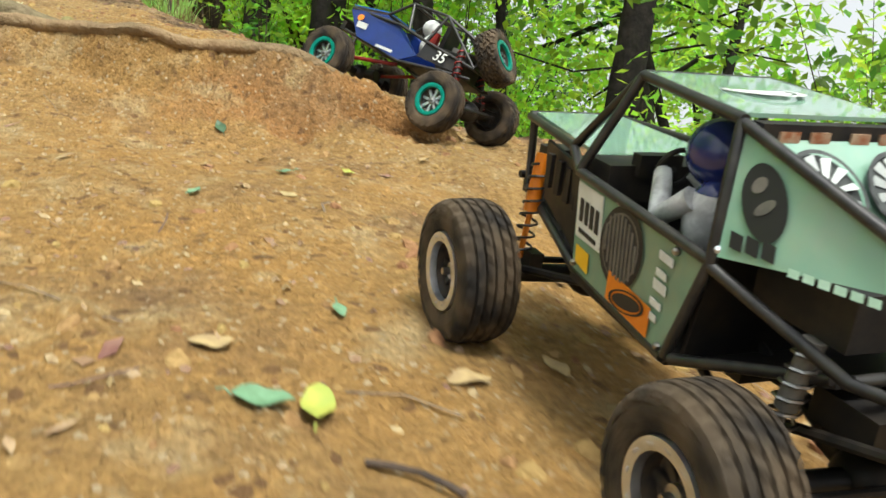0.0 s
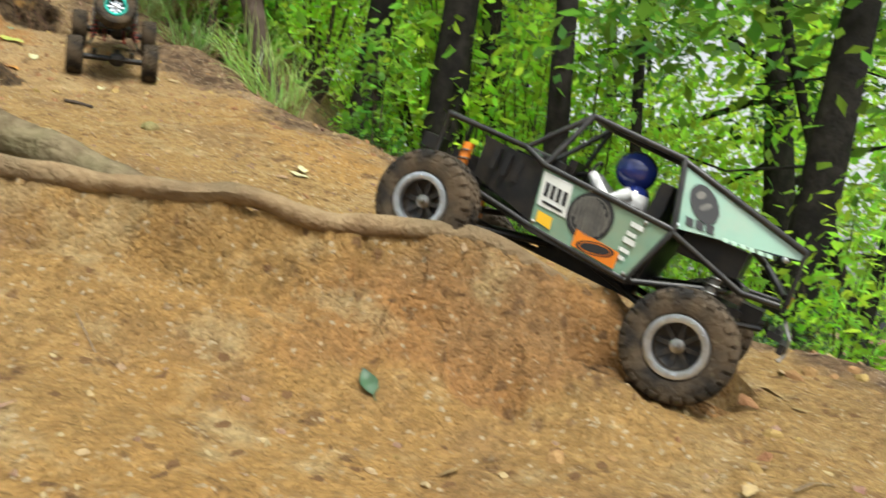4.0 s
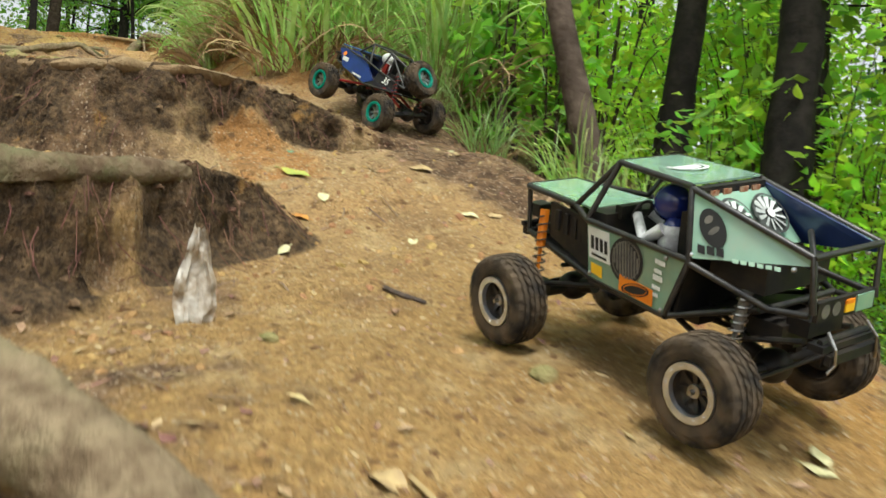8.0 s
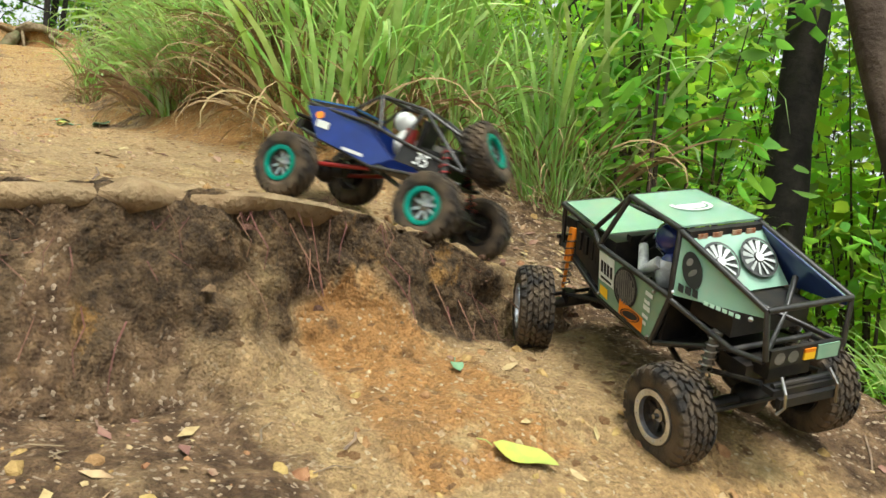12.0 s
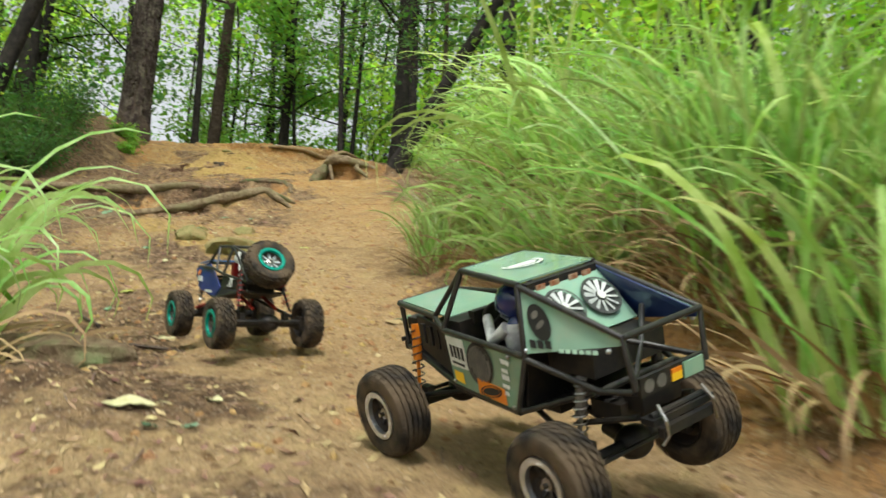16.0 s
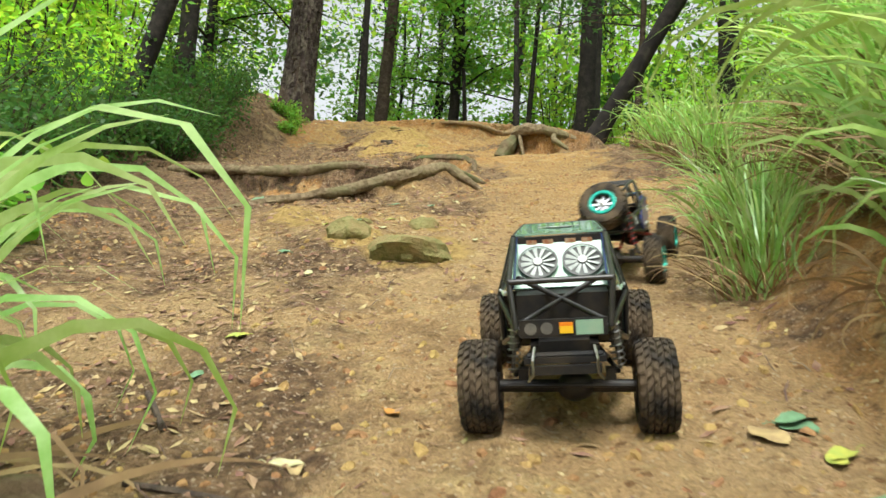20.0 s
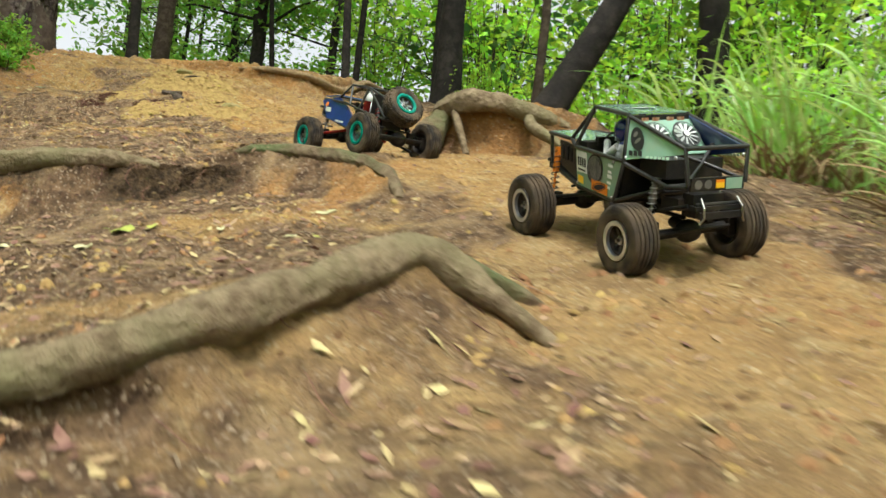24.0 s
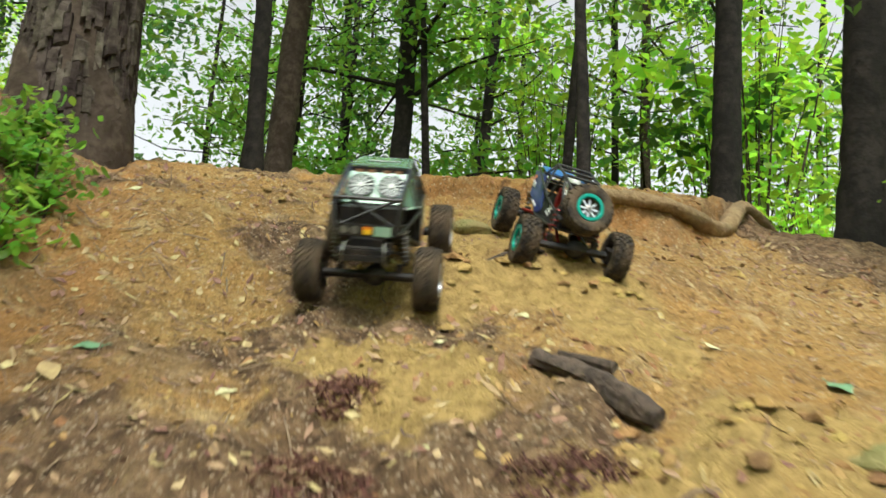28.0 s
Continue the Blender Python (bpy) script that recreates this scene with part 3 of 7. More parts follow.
# ---------- mesh tools ----------
class Shape:
    """Collects faces for one mesh."""
    def __init__(self):
        self.v, self.f = [], []

    def add(self, verts, faces):
        k = len(self.v)
        self.v += [tuple(p) for p in verts]
        self.f += [tuple(i + k for i in q) for q in faces]
        return self

    def box(self, c, size, m=None, taper=1.0):
        x, y, z = (d / 2 for d in size)
        pts = [Vector((sx * x * (taper if sz > 0 else 1), sy * y * (taper if sz > 0 else 1), sz * z)) for sz in (-1, 1) for sy in (-1, 1) for sx in (-1, 1)]
        if m is not None:
            pts = [m @ p for p in pts]
        c = Vector(c)
        return self.add([p + c for p in pts], ((0, 2, 3, 1), (4, 5, 7, 6), (0, 1, 5, 4), (2, 6, 7, 3), (0, 4, 6, 2), (1, 3, 7, 5)))

    def tube(self, path, radius, sides=8, caps=True):
        path = [Vector(p) for p in path]
        radii = radius if isinstance(radius, (list, tuple)) else [radius] * len(path)
        rings, up = [], None
        for i, p in enumerate(path):
            d = (path[min(i + 1, len(path) - 1)] - path[max(i - 1, 0)]).normalized()
            if up is None:
                up = d.orthogonal().normalized()
            up = (up - d * up.dot(d)).normalized()
            w = d.cross(up)
            rings.append([p + (up * math.cos(2 * math.pi * k / sides) + w * math.sin(2 * math.pi * k / sides)) * radii[i] for k in range(sides)])
        k0 = [q for r in rings for q in r]
        faces = [(i * sides + k, i * sides + (k + 1) % sides, (i + 1) * sides + (k + 1) % sides, (i + 1) * sides + k) for i in range(len(path) - 1) for k in range(sides)]
        if caps:
            faces += [tuple(range(sides))[::-1], tuple((len(path) - 1) * sides + k for k in range(sides))]
        return self.add(k0, faces)

    def lathe(self, profile, seg=32, m=None, closed=False):
        """profile: (x along the axle, radius); turned about the x axis."""
        pts = [Vector((x, r * math.cos(2 * math.pi * k / seg), r * math.sin(2 * math.pi * k / seg))) for x, r in profile for k in range(seg)]
        if m is not None:
            pts = [m @ p for p in pts]
        n = len(profile)
        last = n if closed else n - 1
        return self.add(pts, [(i * seg + k, i * seg + (k + 1) % seg, ((i + 1) % n) * seg + (k + 1) % seg, ((i + 1) % n) * seg + k) for i in range(last) for k in range(seg)])

    def plate(self, poly, thick):
        """A flat polygon in space, given thickness along its normal."""
        poly = [Vector(p) for p in poly]
        nrm = Vector((0, 0, 0))
        for i, p in enumerate(poly):
            nrm += p.cross(poly[(i + 1) % len(poly)])
        nrm = nrm.normalized() * (thick / 2)
        n = len(poly)
        return self.add([p + nrm for p in poly] + [p - nrm for p in poly],
                        [tuple(range(n)), tuple(range(2 * n - 1, n - 1, -1))] + [(i, i + n, (i + 1) % n + n, (i + 1) % n) for i in range(n)])

    def disc(self, c, nrm, rx, ry, up, seg=24, inner=0.0):
        c, nrm, up = Vector(c), Vector(nrm).normalized(), Vector(up)
        up = (up - nrm * up.dot(nrm)).normalized()
        w = up.cross(nrm)
        ring = lambda k, q: c + (w * rx * math.cos(q) + up * ry * math.sin(q)) * k
        ang = [2 * math.pi * i / seg for i in range(seg)]
        if inner:
            return self.add([ring(1, q) for q in ang] + [ring(inner, q) for q in ang], [(i, (i + 1) % seg, (i + 1) % seg + seg, i + seg) for i in range(seg)])
        return self.add([ring(1, q) for q in ang], [tuple(range(seg))])

    def ball(self, c, r, seg=16, rings=10, squash=(1, 1, 1), m=None):
        pts = []
        for i in range(rings + 1):
            a = math.pi * i / rings
            for k in range(seg):
                b = 2 * math.pi * k / seg
                p = Vector((r * math.sin(a) * math.cos(b) * squash[0], r * math.sin(a) * math.sin(b) * squash[1], r * math.cos(a) * squash[2]))
                pts.append((m @ p if m is not None else p) + Vector(c))
        return self.add(pts, [(i * seg + k, (i + 1) * seg + k, (i + 1) * seg + (k + 1) % seg, i * seg + (k + 1) % seg) for i in range(rings) for k in range(seg)])

    def mesh(self, name, mat, smooth_angle=None):
        me = bpy.data.meshes.new(name)
        me.from_pydata(self.v, [], self.f)
        me.validate()
        if mat:
            me.materials.append(mat)
        if smooth_angle is not None:
            me.polygons.foreach_set("use_smooth", np.ones(len(me.polygons), bool))
            me.set_sharp_from_angle(angle=radians(smooth_angle))
        return me


def part(name, shape, mat, parent=None, label="", smooth_angle=None, at=None):
    """Links a shape (or a ready mesh) as one mesh object under a thing or a part."""
    ob = new(name, shape if isinstance(shape, bpy.types.Mesh) else shape.mesh(name, mat, smooth_angle))
    if parent is not None:
        ob.parent = parent
    if at is not None:
        ob.matrix_basis = at
    return tagged(ob, label)


def sides(pts):
    """Mirrors points across the car."""
    return [(-x, y, z) for x, y, z in pts]


# ---------- paint and plastic ----------
M_MINT = material("mint_paint", (0.25, 0.43, 0.325), 0.22, second=(0.21, 0.38, 0.285), scale=9.0, third=(0.28, 0.40, 0.30), third_scale=22.0, spec=0.6, coat=1.0)
M_MINT_WORN = material("worn_mint_paint", (0.19, 0.33, 0.235), 0.45, second=(0.16, 0.28, 0.20), scale=30.0, third=(0.23, 0.29, 0.19), third_scale=16.0)
M_NAVY = material("navy_paint", (0.012, 0.028, 0.11), 0.35, second=(0.018, 0.04, 0.14), scale=20.0, coat=0.3)
M_BLUE = material("bright_blue_paint", (0.008, 0.03, 0.20), 0.3, second=(0.007, 0.022, 0.14), scale=15.0, coat=0.4)
M_SKYBLUE = material("sky_blue_paint", (0.02, 0.14, 0.40), 0.35, second=(0.02, 0.11, 0.32), scale=20.0)
M_BLACK = material("black_plastic", (0.010, 0.010, 0.011), 0.5, second=(0.022, 0.020, 0.018), scale=45.0, third=(0.032, 0.025, 0.018), third_scale=30.0, edge=(0.45, 0.75), spec=0.35)
M_TUBE = material("black_tube", (0.012, 0.012, 0.013), 0.38, second=(0.03, 0.028, 0.024), scale=60.0, spec=0.6)
M_RUBBER = material("muddy_rubber", (0.020, 0.018, 0.016), 0.85, second=(0.088, 0.066, 0.042), scale=30.0, third=(0.115, 0.082, 0.050), third_scale=13.0, bump=0.5, bump_scale=160.0, spec=0.3)
M_CHROME = material("dusty_chrome", (0.68, 0.72, 0.78), 0.28, metal=0.9, second=(0.5, 0.52, 0.54), scale=60.0)
M_RIMDARK = material("dark_rim", (0.02, 0.02, 0.021), 0.45, second=(0.06, 0.045, 0.03), scale=70.0)
M_TEAL = material("teal_anodised", (0.0, 0.30, 0.22), 0.3, metal=0.4, second=(0.0, 0.22, 0.17), scale=40.0)
M_RED = material("red_anodised", (0.30, 0.02, 0.015), 0.4, metal=0.3, second=(0.2, 0.015, 0.012), scale=50.0)
M_ORANGE = material("orange_sticker", (0.75, 0.22, 0.01), 0.4, second=(0.65, 0.18, 0.01), scale=30.0)
M_YELLOW = material("yellow_sticker", (0.8, 0.48, 0.02), 0.4)
M_WHITE = material("white_sticker", (0.72, 0.74, 0.72), 0.45, second=(0.6, 0.62, 0.58), scale=40.0)
M_PALE = material("pale_print", (0.42, 0.60, 0.48), 0.45, second=(0.34, 0.52, 0.4), scale=60.0)
M_INK = material("printed_black", (0.014, 0.014, 0.015), 0.5)
M_GREY = material("printed_grey", (0.10, 0.095, 0.085), 0.5, second=(0.15, 0.14, 0.12), scale=60.0)
M_FANBACK = material("fan_black", (0.03, 0.034, 0.032), 0.5, second=(0.06, 0.07, 0.065), scale=80.0)
M_BLADE = material("fan_blade_grey", (0.50, 0.54, 0.52), 0.45, second=(0.38, 0.42, 0.40), scale=60.0)
M_AMBER = material("amber_lens", (0.30, 0.12, 0.06), 0.2, second=(0.42, 0.30, 0.2), scale=90.0)
M_SUIT = material("white_doll_suit", (0.74, 0.75, 0.74), 0.6, second=(0.45, 0.45, 0.45), scale=60.0)
M_HELMET = material("blue_helmet", (0.012, 0.025, 0.16), 0.2, coat=0.6)
M_SILVER = material("bare_alloy", (0.45, 0.45, 0.44), 0.35, metal=1.0, second=(0.25, 0.23, 0.2), scale=50.0)

GREEN_R, GREEN_W = 0.069, 0.054
BLUE_R, BLUE_W = 0.063, 0.046


def wheel(parent, name, r, w, dark, ring, centre, face, rings=4, lugs=26):
    """A crawler wheel about its own x axis; face: +1 or -1, the side on which the rim shows. The tyre is the mesh that turns."""
    hw, rim = w / 2, r * 0.52
    base = r * .93
    crown = lambda u: base - r * (.010 * u * u + .045 * u ** 6)
    side_ = [(.78, rim), (.98, rim * 1.13), (1.05, r * .70), (1.04, r * .79), (.99, r * .85)]
    prof = [(-u * hw, q) for u, q in side_] + [(u * hw, crown(u)) for u in (-.9, -.6, -.3, 0, .3, .6, .9)] + [(u * hw, q) for u, q in side_[::-1]]
    t = Shape().lathe(prof, 60, closed=True)
    # staggered tread blocks, and shoulder blocks that reach down the sidewall
    pitch = 2 * math.pi / lugs
    for col, (u0, u1) in enumerate(((-.64, -.36), (-.31, -.03), (.03, .31), (.36, .64))):
        for q in range(lugs):
            a = pitch * (q + (.5 if col % 2 else 0) + (.12 if col in (0, 3) else 0))
            skew = pitch * (.16 if col % 2 else -.16)
            pts = []
            for low, k in ((1, 1.0), (0, .84)):
                um, uh, ah = (u0 + u1) / 2, (u1 - u0) / 2 * k, pitch * .38 * k
                for du, da in ((-1, -1), (1, -1), (1, 1), (-1, 1)):
                    u = um + du * uh
                    rad = crown(u) - r * .01 if low else crown(u) + r * .07
                    ang = a + da * ah + du * skew
                    pts.append((u * hw, rad * math.cos(ang), rad * math.sin(ang)))
            t.add(pts, ((4, 5, 6, 7), (0, 1, 5, 4), (1, 2, 6, 5), (2, 3, 7, 6), (3, 0, 4, 7)))
    for sgn in (-1, 1):
        for q in range(lugs):
            a = pitch * (q + (.25 if sgn > 0 else .75))
            long_ = .84 if q % 2 else .80
            pts = []
            for da in (-1, 1):
                ah = pitch * .34 * da
                for u, rad in ((.70, crown(.70) - r * .01), (.72, crown(.7) + r * .065), (.98, crown(.9) + r * .035), (1.06, r * (long_ + .03)), (1.05, r * long_), (.96, r * .84)):
                    pts.append((sgn * u * hw, rad * math.cos(a + ah), rad * math.sin(a + ah)))
            t.add(pts, [tuple(range(6)), tuple(range(11, 5, -1))] + [(k, k + 6, k + 7, k + 1) for k in range(5)])
    ob = part(name, t, M_RUBBER, parent, smooth_angle=35)
    f = face
    bead = Shape().lathe([(f * hw * .80, rim * 1.06), (f * hw * 1.02, rim * 1.04), (f * hw * 1.04, rim * .97), (f * hw * 1.0, rim * .80), (f * hw * .75, rim * .78)], 36)
    for k in range(12):
        a = 2 * math.pi * k / 12
        bead.ball((f * hw * 1.04, rim * .91 * math.cos(a), rim * .91 * math.sin(a)), r * .022, 6, 4)
    part("beadlock_ring", bead, ring, ob, "bright beadlock ring", smooth_angle=40)
    dish = Shape().lathe([(f * hw * .76, rim * .80), (f * hw * .35, rim * .74), (f * hw * .22, rim * .60), (f * hw * .20, rim * .02)], 32)
    dish.lathe([(-f * hw * .80, rim * 1.03), (-f * hw * .95, rim), (-f * hw * .3, rim * .8), (-f * hw * .22, rim * .02)], 28)
    part("rim_dish", dish, dark, ob, smooth_angle=35)
    sp = Shape().box((0, 0, rim * .45), (w * .10, rim * .16, rim * .72)).mesh("spoke", centre)
    for k in range(8):
        part("spoke", sp, None, ob, at=Matrix.Rotation(2 * math.pi * k / 8, 4, "X") @ Matrix.Translation((f * hw * .38, 0, 0)))
    hub = Shape().lathe([(f * hw * .2, rim * .26), (f * hw * .62, rim * .24), (f * hw * .66, rim * .16), (f * hw * .66, .0001)], 16)
    hub.lathe([(f * hw * .66, rim * .11), (f * hw * .92, rim * .10), (f * hw * .94, .0001)], 6)
    part("hub_nut", hub, M_SILVER, ob, smooth_angle=35)
    return ob


def bar_text(parent, name, origin, right, up, word, size, mat):
    """Readable characters with the built-in font, as a thin mesh."""
    cu = bpy.data.curves.new(name, "FONT")
    cu.body, cu.size, cu.extrude = word, size, 0.0004
    cu.align_x, cu.align_y = "CENTER", "CENTER"
    tmp = bpy.data.objects.new(name, cu)
    me = bpy.data.meshes.new_from_object(tmp)
    bpy.data.objects.remove(tmp)
    me.materials.append(mat)
    r, u = Vector(right).normalized(), Vector(up).normalized()
    n = r.cross(u)
    m = Matrix(((r.x, u.x, n.x, origin[0]), (r.y, u.y, n.y, origin[1]), (r.z, u.z, n.z, origin[2]), (0, 0, 0, 1)))
    ob = new(name, me)
    ob.parent, ob.matrix_basis = parent, m
    return ob


def shock(name, a, b, parent, spring, body):
    a, b = Vector(a), Vector(b)
    d = b - a
    s = Shape().tube([a, a + d * .55], .0075, 10).tube([a + d * .5, b], .003, 8)
    ob = part(name, s, body, parent, smooth_angle=40)
    turns, pts = 7, []
    o = d.orthogonal().normalized()
    w = d.normalized().cross(o)
    for i in range(turns * 8 + 1):
        q = 2 * math.pi * i / 8
        pts.append(a + d * (.1 + .82 * i / (turns * 8)) + (o * math.cos(q) + w * math.sin(q)) * .0095)
    part("coil_spring", Shape().tube(pts, .0013, 5), spring, ob)
    return ob


def axle(parent, name, half, r, y, colour):
    """A solid axle about its own centre: tube, differential, link mounts."""
    ob = part(name, Shape().tube([(-half, 0, 0), (half, 0, 0)], .0095, 10), colour, parent, smooth_angle=40)
    part("differential", Shape().ball((.012, 0, 0), .024, 14, 10, (1.15, 1.0, .95)), colour, ob, smooth_angle=40)
    part("pinion_housing", Shape().tube([(.012, 0, 0), (.012, y * .045, .012)], .012, 10), colour, ob, smooth_angle=40)
    for sx in (-1, 1):
        part("link_mount", Shape().box((sx * half * .55, y * .008, .014), (.014, .02, .022)), colour, ob)
        part("knuckle", Shape().box((sx * half * .92, 0, 0), (.016, .03, .034)), colour, ob)
    part("tie_rod", Shape().tube([(-half * .8, -y * .022, .006), (half * .8, -y * .022, .006)], .0035, 8), colour, ob, smooth_angle=40)
    return ob


def build_green():
    car = tagged(new("crawler_car"), "mint-green radio-controlled rock crawler buggy with black tube cage, muddy tyres", "toy car")
    # panels
    def mirrored(pts):
        return pts, sides(pts)[::-1]
    door = [(-.086, .068, .199), (-.088, .055, .123), (-.096, -.088, .113), (-.094, -.118, .190)]
    quarter = [(-.068, -.085, .276), (-.093, -.114, .194), (-.068, -.260, .219), (-.066, -.262, .229)]
    for k, (d, q) in enumerate(zip(mirrored(door), mirrored(quarter))):
        dp = part("door_panel", Shape().plate(d, .003), M_MINT_WORN, car, "scuffed mint door panel with stickers")
        qp = part("quarter_panel", Shape().plate(q, .003), M_MINT, car, "mint rear quarter panel with a dark badge")
        sx = -1 if k == 0 else 1
        if k == 1:
            part("inner_face", Shape().plate([(x - .0035, y, z) for x, y, z in q], .002), M_NAVY, qp, "navy blue inner face")
        else:
            part("inner_face", Shape().plate([(x + .0035, y, z) for x, y, z in q], .002), M_NAVY, qp, "navy blue inner face")
        # door frame of its own plane: u forward, v up
        o, u, v = Vector((sx * .0885, .055, .123)), Vector((sx * .008, -.143, -.010)).normalized(), Vector((sx * -.003, .013, .076)).normalized()
        n = (u.cross(v) if sx > 0 else v.cross(u)).normalized()
        if n.x * sx < 0:
            n = -n
        P = lambda a, b, lift=.0025: o + u * a + v * b + n * lift
        plate = part("plate_sticker", Shape().plate([P(.004, .028), P(.047, .030), P(.045, .073), P(.002, .071)], .0008), M_WHITE, dp, "white number sticker with dark bars")
        bars = Shape()
        for i in range(4):
            bars.plate([P(.009 + i * .009, .042, .0034), P(.015 + i * .009, .042, .0034), P(.0148 + i * .009, .060, .0034), P(.0088 + i * .009, .060, .0034)], .0005)
        bars.plate([P(.01, .033, .0034), P(.04, .033, .0034), P(.04, .0365, .0034), P(.01, .0365, .0034)], .0005)
        part("number_print", bars, M_INK, plate)
        badge = Shape().disc(P(.078, .047, .0028), n, .031, .031, v, 32)
        part("round_badge", badge, M_INK, dp, "round dark grille badge")
        gr = Shape().disc(P(.078, .047, .0033), n, .026, .026, v, 32, .93)
        for i in range(-4, 5):
            hh = math.sqrt(max(.0241 ** 2 - (i * .0055) ** 2, 0))
            gr.plate([P(.078 + i * .0055 - .0016, .047 - hh, .0034), P(.078 + i * .0055 + .0016, .047 - hh, .0034), P(.078 + i * .0055 + .0016, .047 + hh, .0034), P(.078 + i * .0055 - .0016, .047 + hh, .0034)], .0006)
        part("grille", gr, M_GREY, dp)
        st = part("orange_sticker", Shape().plate([P(.064, .003, .003), P(.126, .003, .003), P(.128, .025, .003), P(.066, .025, .003)], .0008), M_ORANGE, dp, "orange sticker with a dark oval")
        part("oval_mark", Shape().disc(P(.096, .014, .0042), n, .025, .0085, v, 24, .86).disc(P(.096, .014, .0040), n, .020, .0055, v, 20), M_INK, st)
        for i, (a, b, w_, h_) in enumerate(((.140, .062, .017, .006), (.138, .050, .013, .005), (.136, .040, .016, .007), (.134, .028, .014, .005), (.132, .018, .012, .005))):
            part("sticker", Shape().plate([P(a - .008, b, .0028), P(a - .008 + w_, b, .0028), P(a - .008 + w_, b + h_, .0028), P(a - .008, b + h_, .0028)], .0006), M_WHITE, dp)
        part("yellow_patch", Shape().plate([P(.008, .008, .0028), P(.03, .006, .0028), P(.03, .022, .0028), P(.008, .022, .0028)], .0006), M_YELLOW, dp)
        for a, b in ((.004, .005), (.004, .078), (.07, .078), (.15, .074), (.14, .004)):
            part("bolt", Shape().ball(P(a, b, .002), .0032, 8, 5), M_SILVER, dp)
        # badge on the quarter panel
        qo, qu = Vector(q[1 if sx < 0 else 2]), None
        a0, b0, c0 = (Vector(d_) for d_ in ((sx * .093, -.114, .194), (sx * .068, -.085, .276), (sx * .076, -.262, .205)))
        qn = (b0 - a0).cross(c0 - a0).normalized()
        if qn.x * sx < 0:
            qn = -qn
        Q = lambda f, g, lift=.0024: a0 + (c0 - a0) * f + (b0 - a0) * g + qn * lift
        em = Shape()
        mid = Q(.22, .46)
        axis_ = (Q(.10, .78) - Q(.34, .10)).normalized()
        em.disc(mid + qn * .0002, qn, .0155, .027, axis_, 24)
        part("emblem", em, M_INK, qp, "dark oval emblem")
        em2 = Shape().disc(mid + qn * .0008 + axis_ * .012, qn, .006, .005, axis_, 12).disc(mid + qn * .0008 - axis_ * .004, qn, .008, .004, axis_, 12)
        part("emblem_mark", em2, M_GREY, qp)
        lt = Shape()
        for i in range(3):
            f0 = .09 + i * .085
            lt.plate([Q(f0, .10), Q(f0 + .065, .085), Q(f0 + .06, .20), Q(f0 - .005, .215)], .0006)
        part("logo_print", lt, M_INK, qp)
        for i in range(6):
            f0 = .40 + i * .07
            part("sponsor_sticker", Shape().plate([Q(f0, .045), Q(f0 + .05, .045), Q(f0 + .05, .10), Q(f0, .10)], .0006), M_PALE, qp)
        for f0, g0 in ((.03, .93), (.02, .05), (.9, .1)):
            part("bolt", Shape().ball(Q(f0, g0, .001), .0035, 8, 5), M_CHROME, qp)
    roof = part("roof", Shape().plate([(-.058, .043, .285), (.058, .043, .285), (.068, -.088, .279), (-.068, -.088, .279)], .003), M_MINT, car, "mint roof panel with a pale oval print")
    part("roof_print", Shape().disc((0, -.02, .2845), (0, .045, 1), .034, .026, (0, 1, .04), 28, .8).disc((0, -.02, .2842), (0, .045, 1), .024, .016, (0, 1, .04), 24), M_WHITE, roof)
    part("hood", Shape().plate([(-.062, .085, .209), (.062, .085, .209), (.046, .238, .215), (-.046, .238, .215)], .003), M_MINT, car, "mint bonnet panel")
    # rear firewall with two fans
    fire = part("fan_panel", Shape().plate([(-.066, -.096, .268), (.066, -.096, .268), (.070, -.158, .205), (-.070, -.158, .205)], .003), M_MINT, car)
    fn = Vector((0, -.063, .062)).normalized()
    up = Vector((0, .062, .063))
    for fx in (-.033, .033):
        c = Vector((fx, -.131, .239))
        fan = part("fan", Shape().disc(c + fn * .001, fn, .0285, .0285, up, 32).disc(c + fn * .0045, fn, .0300, .0300, up, 32, .90), M_FANBACK, fire, "white-bladed cooling fan in a black ring")
        w = up.normalized().cross(fn).normalized()
        u2 = up.normalized()
        for k in range(12):
            q = 2 * math.pi * k / 12
            d = lambda r, a: c + (w * math.cos(a) + u2 * math.sin(a)) * r
            part("fan_blade", Shape().plate([d(.008, q) + fn * .003, d(.026, q + .05) + fn * .0045, d(.026, q + .28) + fn * .002, d(.008, q + .36) + fn * .002], .0006), M_BLADE, fan)
        part("fan_hub", Shape().disc(c + fn * .0052, fn, .0065, .0065, up, 16), M_WHITE, fan)
    bar = part("light_bar", Shape().box((0, -.094, .268), (.126, .012, .016)), M_BLACK, car, "black roof light bar with amber lenses")
    for lx in (-.042, -.017, .017, .042):
        part("amber_light", Shape().box((lx, -.1005, .268), (.016, .003, .007)), M_AMBER, bar, "amber lens")
    # tube cage
    R = .0042
    def pipe(name, *pts, r=R):
        part(name, Shape().tube(pts, r, 9), M_TUBE, car, smooth_angle=50)
    for sx in (-1, 1):
        pipe("roof_rail", (sx * .060, .043, .283), (sx * .070, -.09, .276))
        pipe("front_pillar", (sx * .060, .043, .283), (sx * .075, .105, .212), (sx * .052, .235, .212))
        pipe("side_pillar", (sx * .060, .043, .283), (sx * .088, .068, .201))
        pipe("sill_rail", (sx * .075, .105, .212), (sx * .088, .068, .200), (sx * .095, -.116, .191))
        pipe("main_hoop", (sx * .070, -.088, .276), (sx * .095, -.116, .191), (sx * .094, -.088, .112))
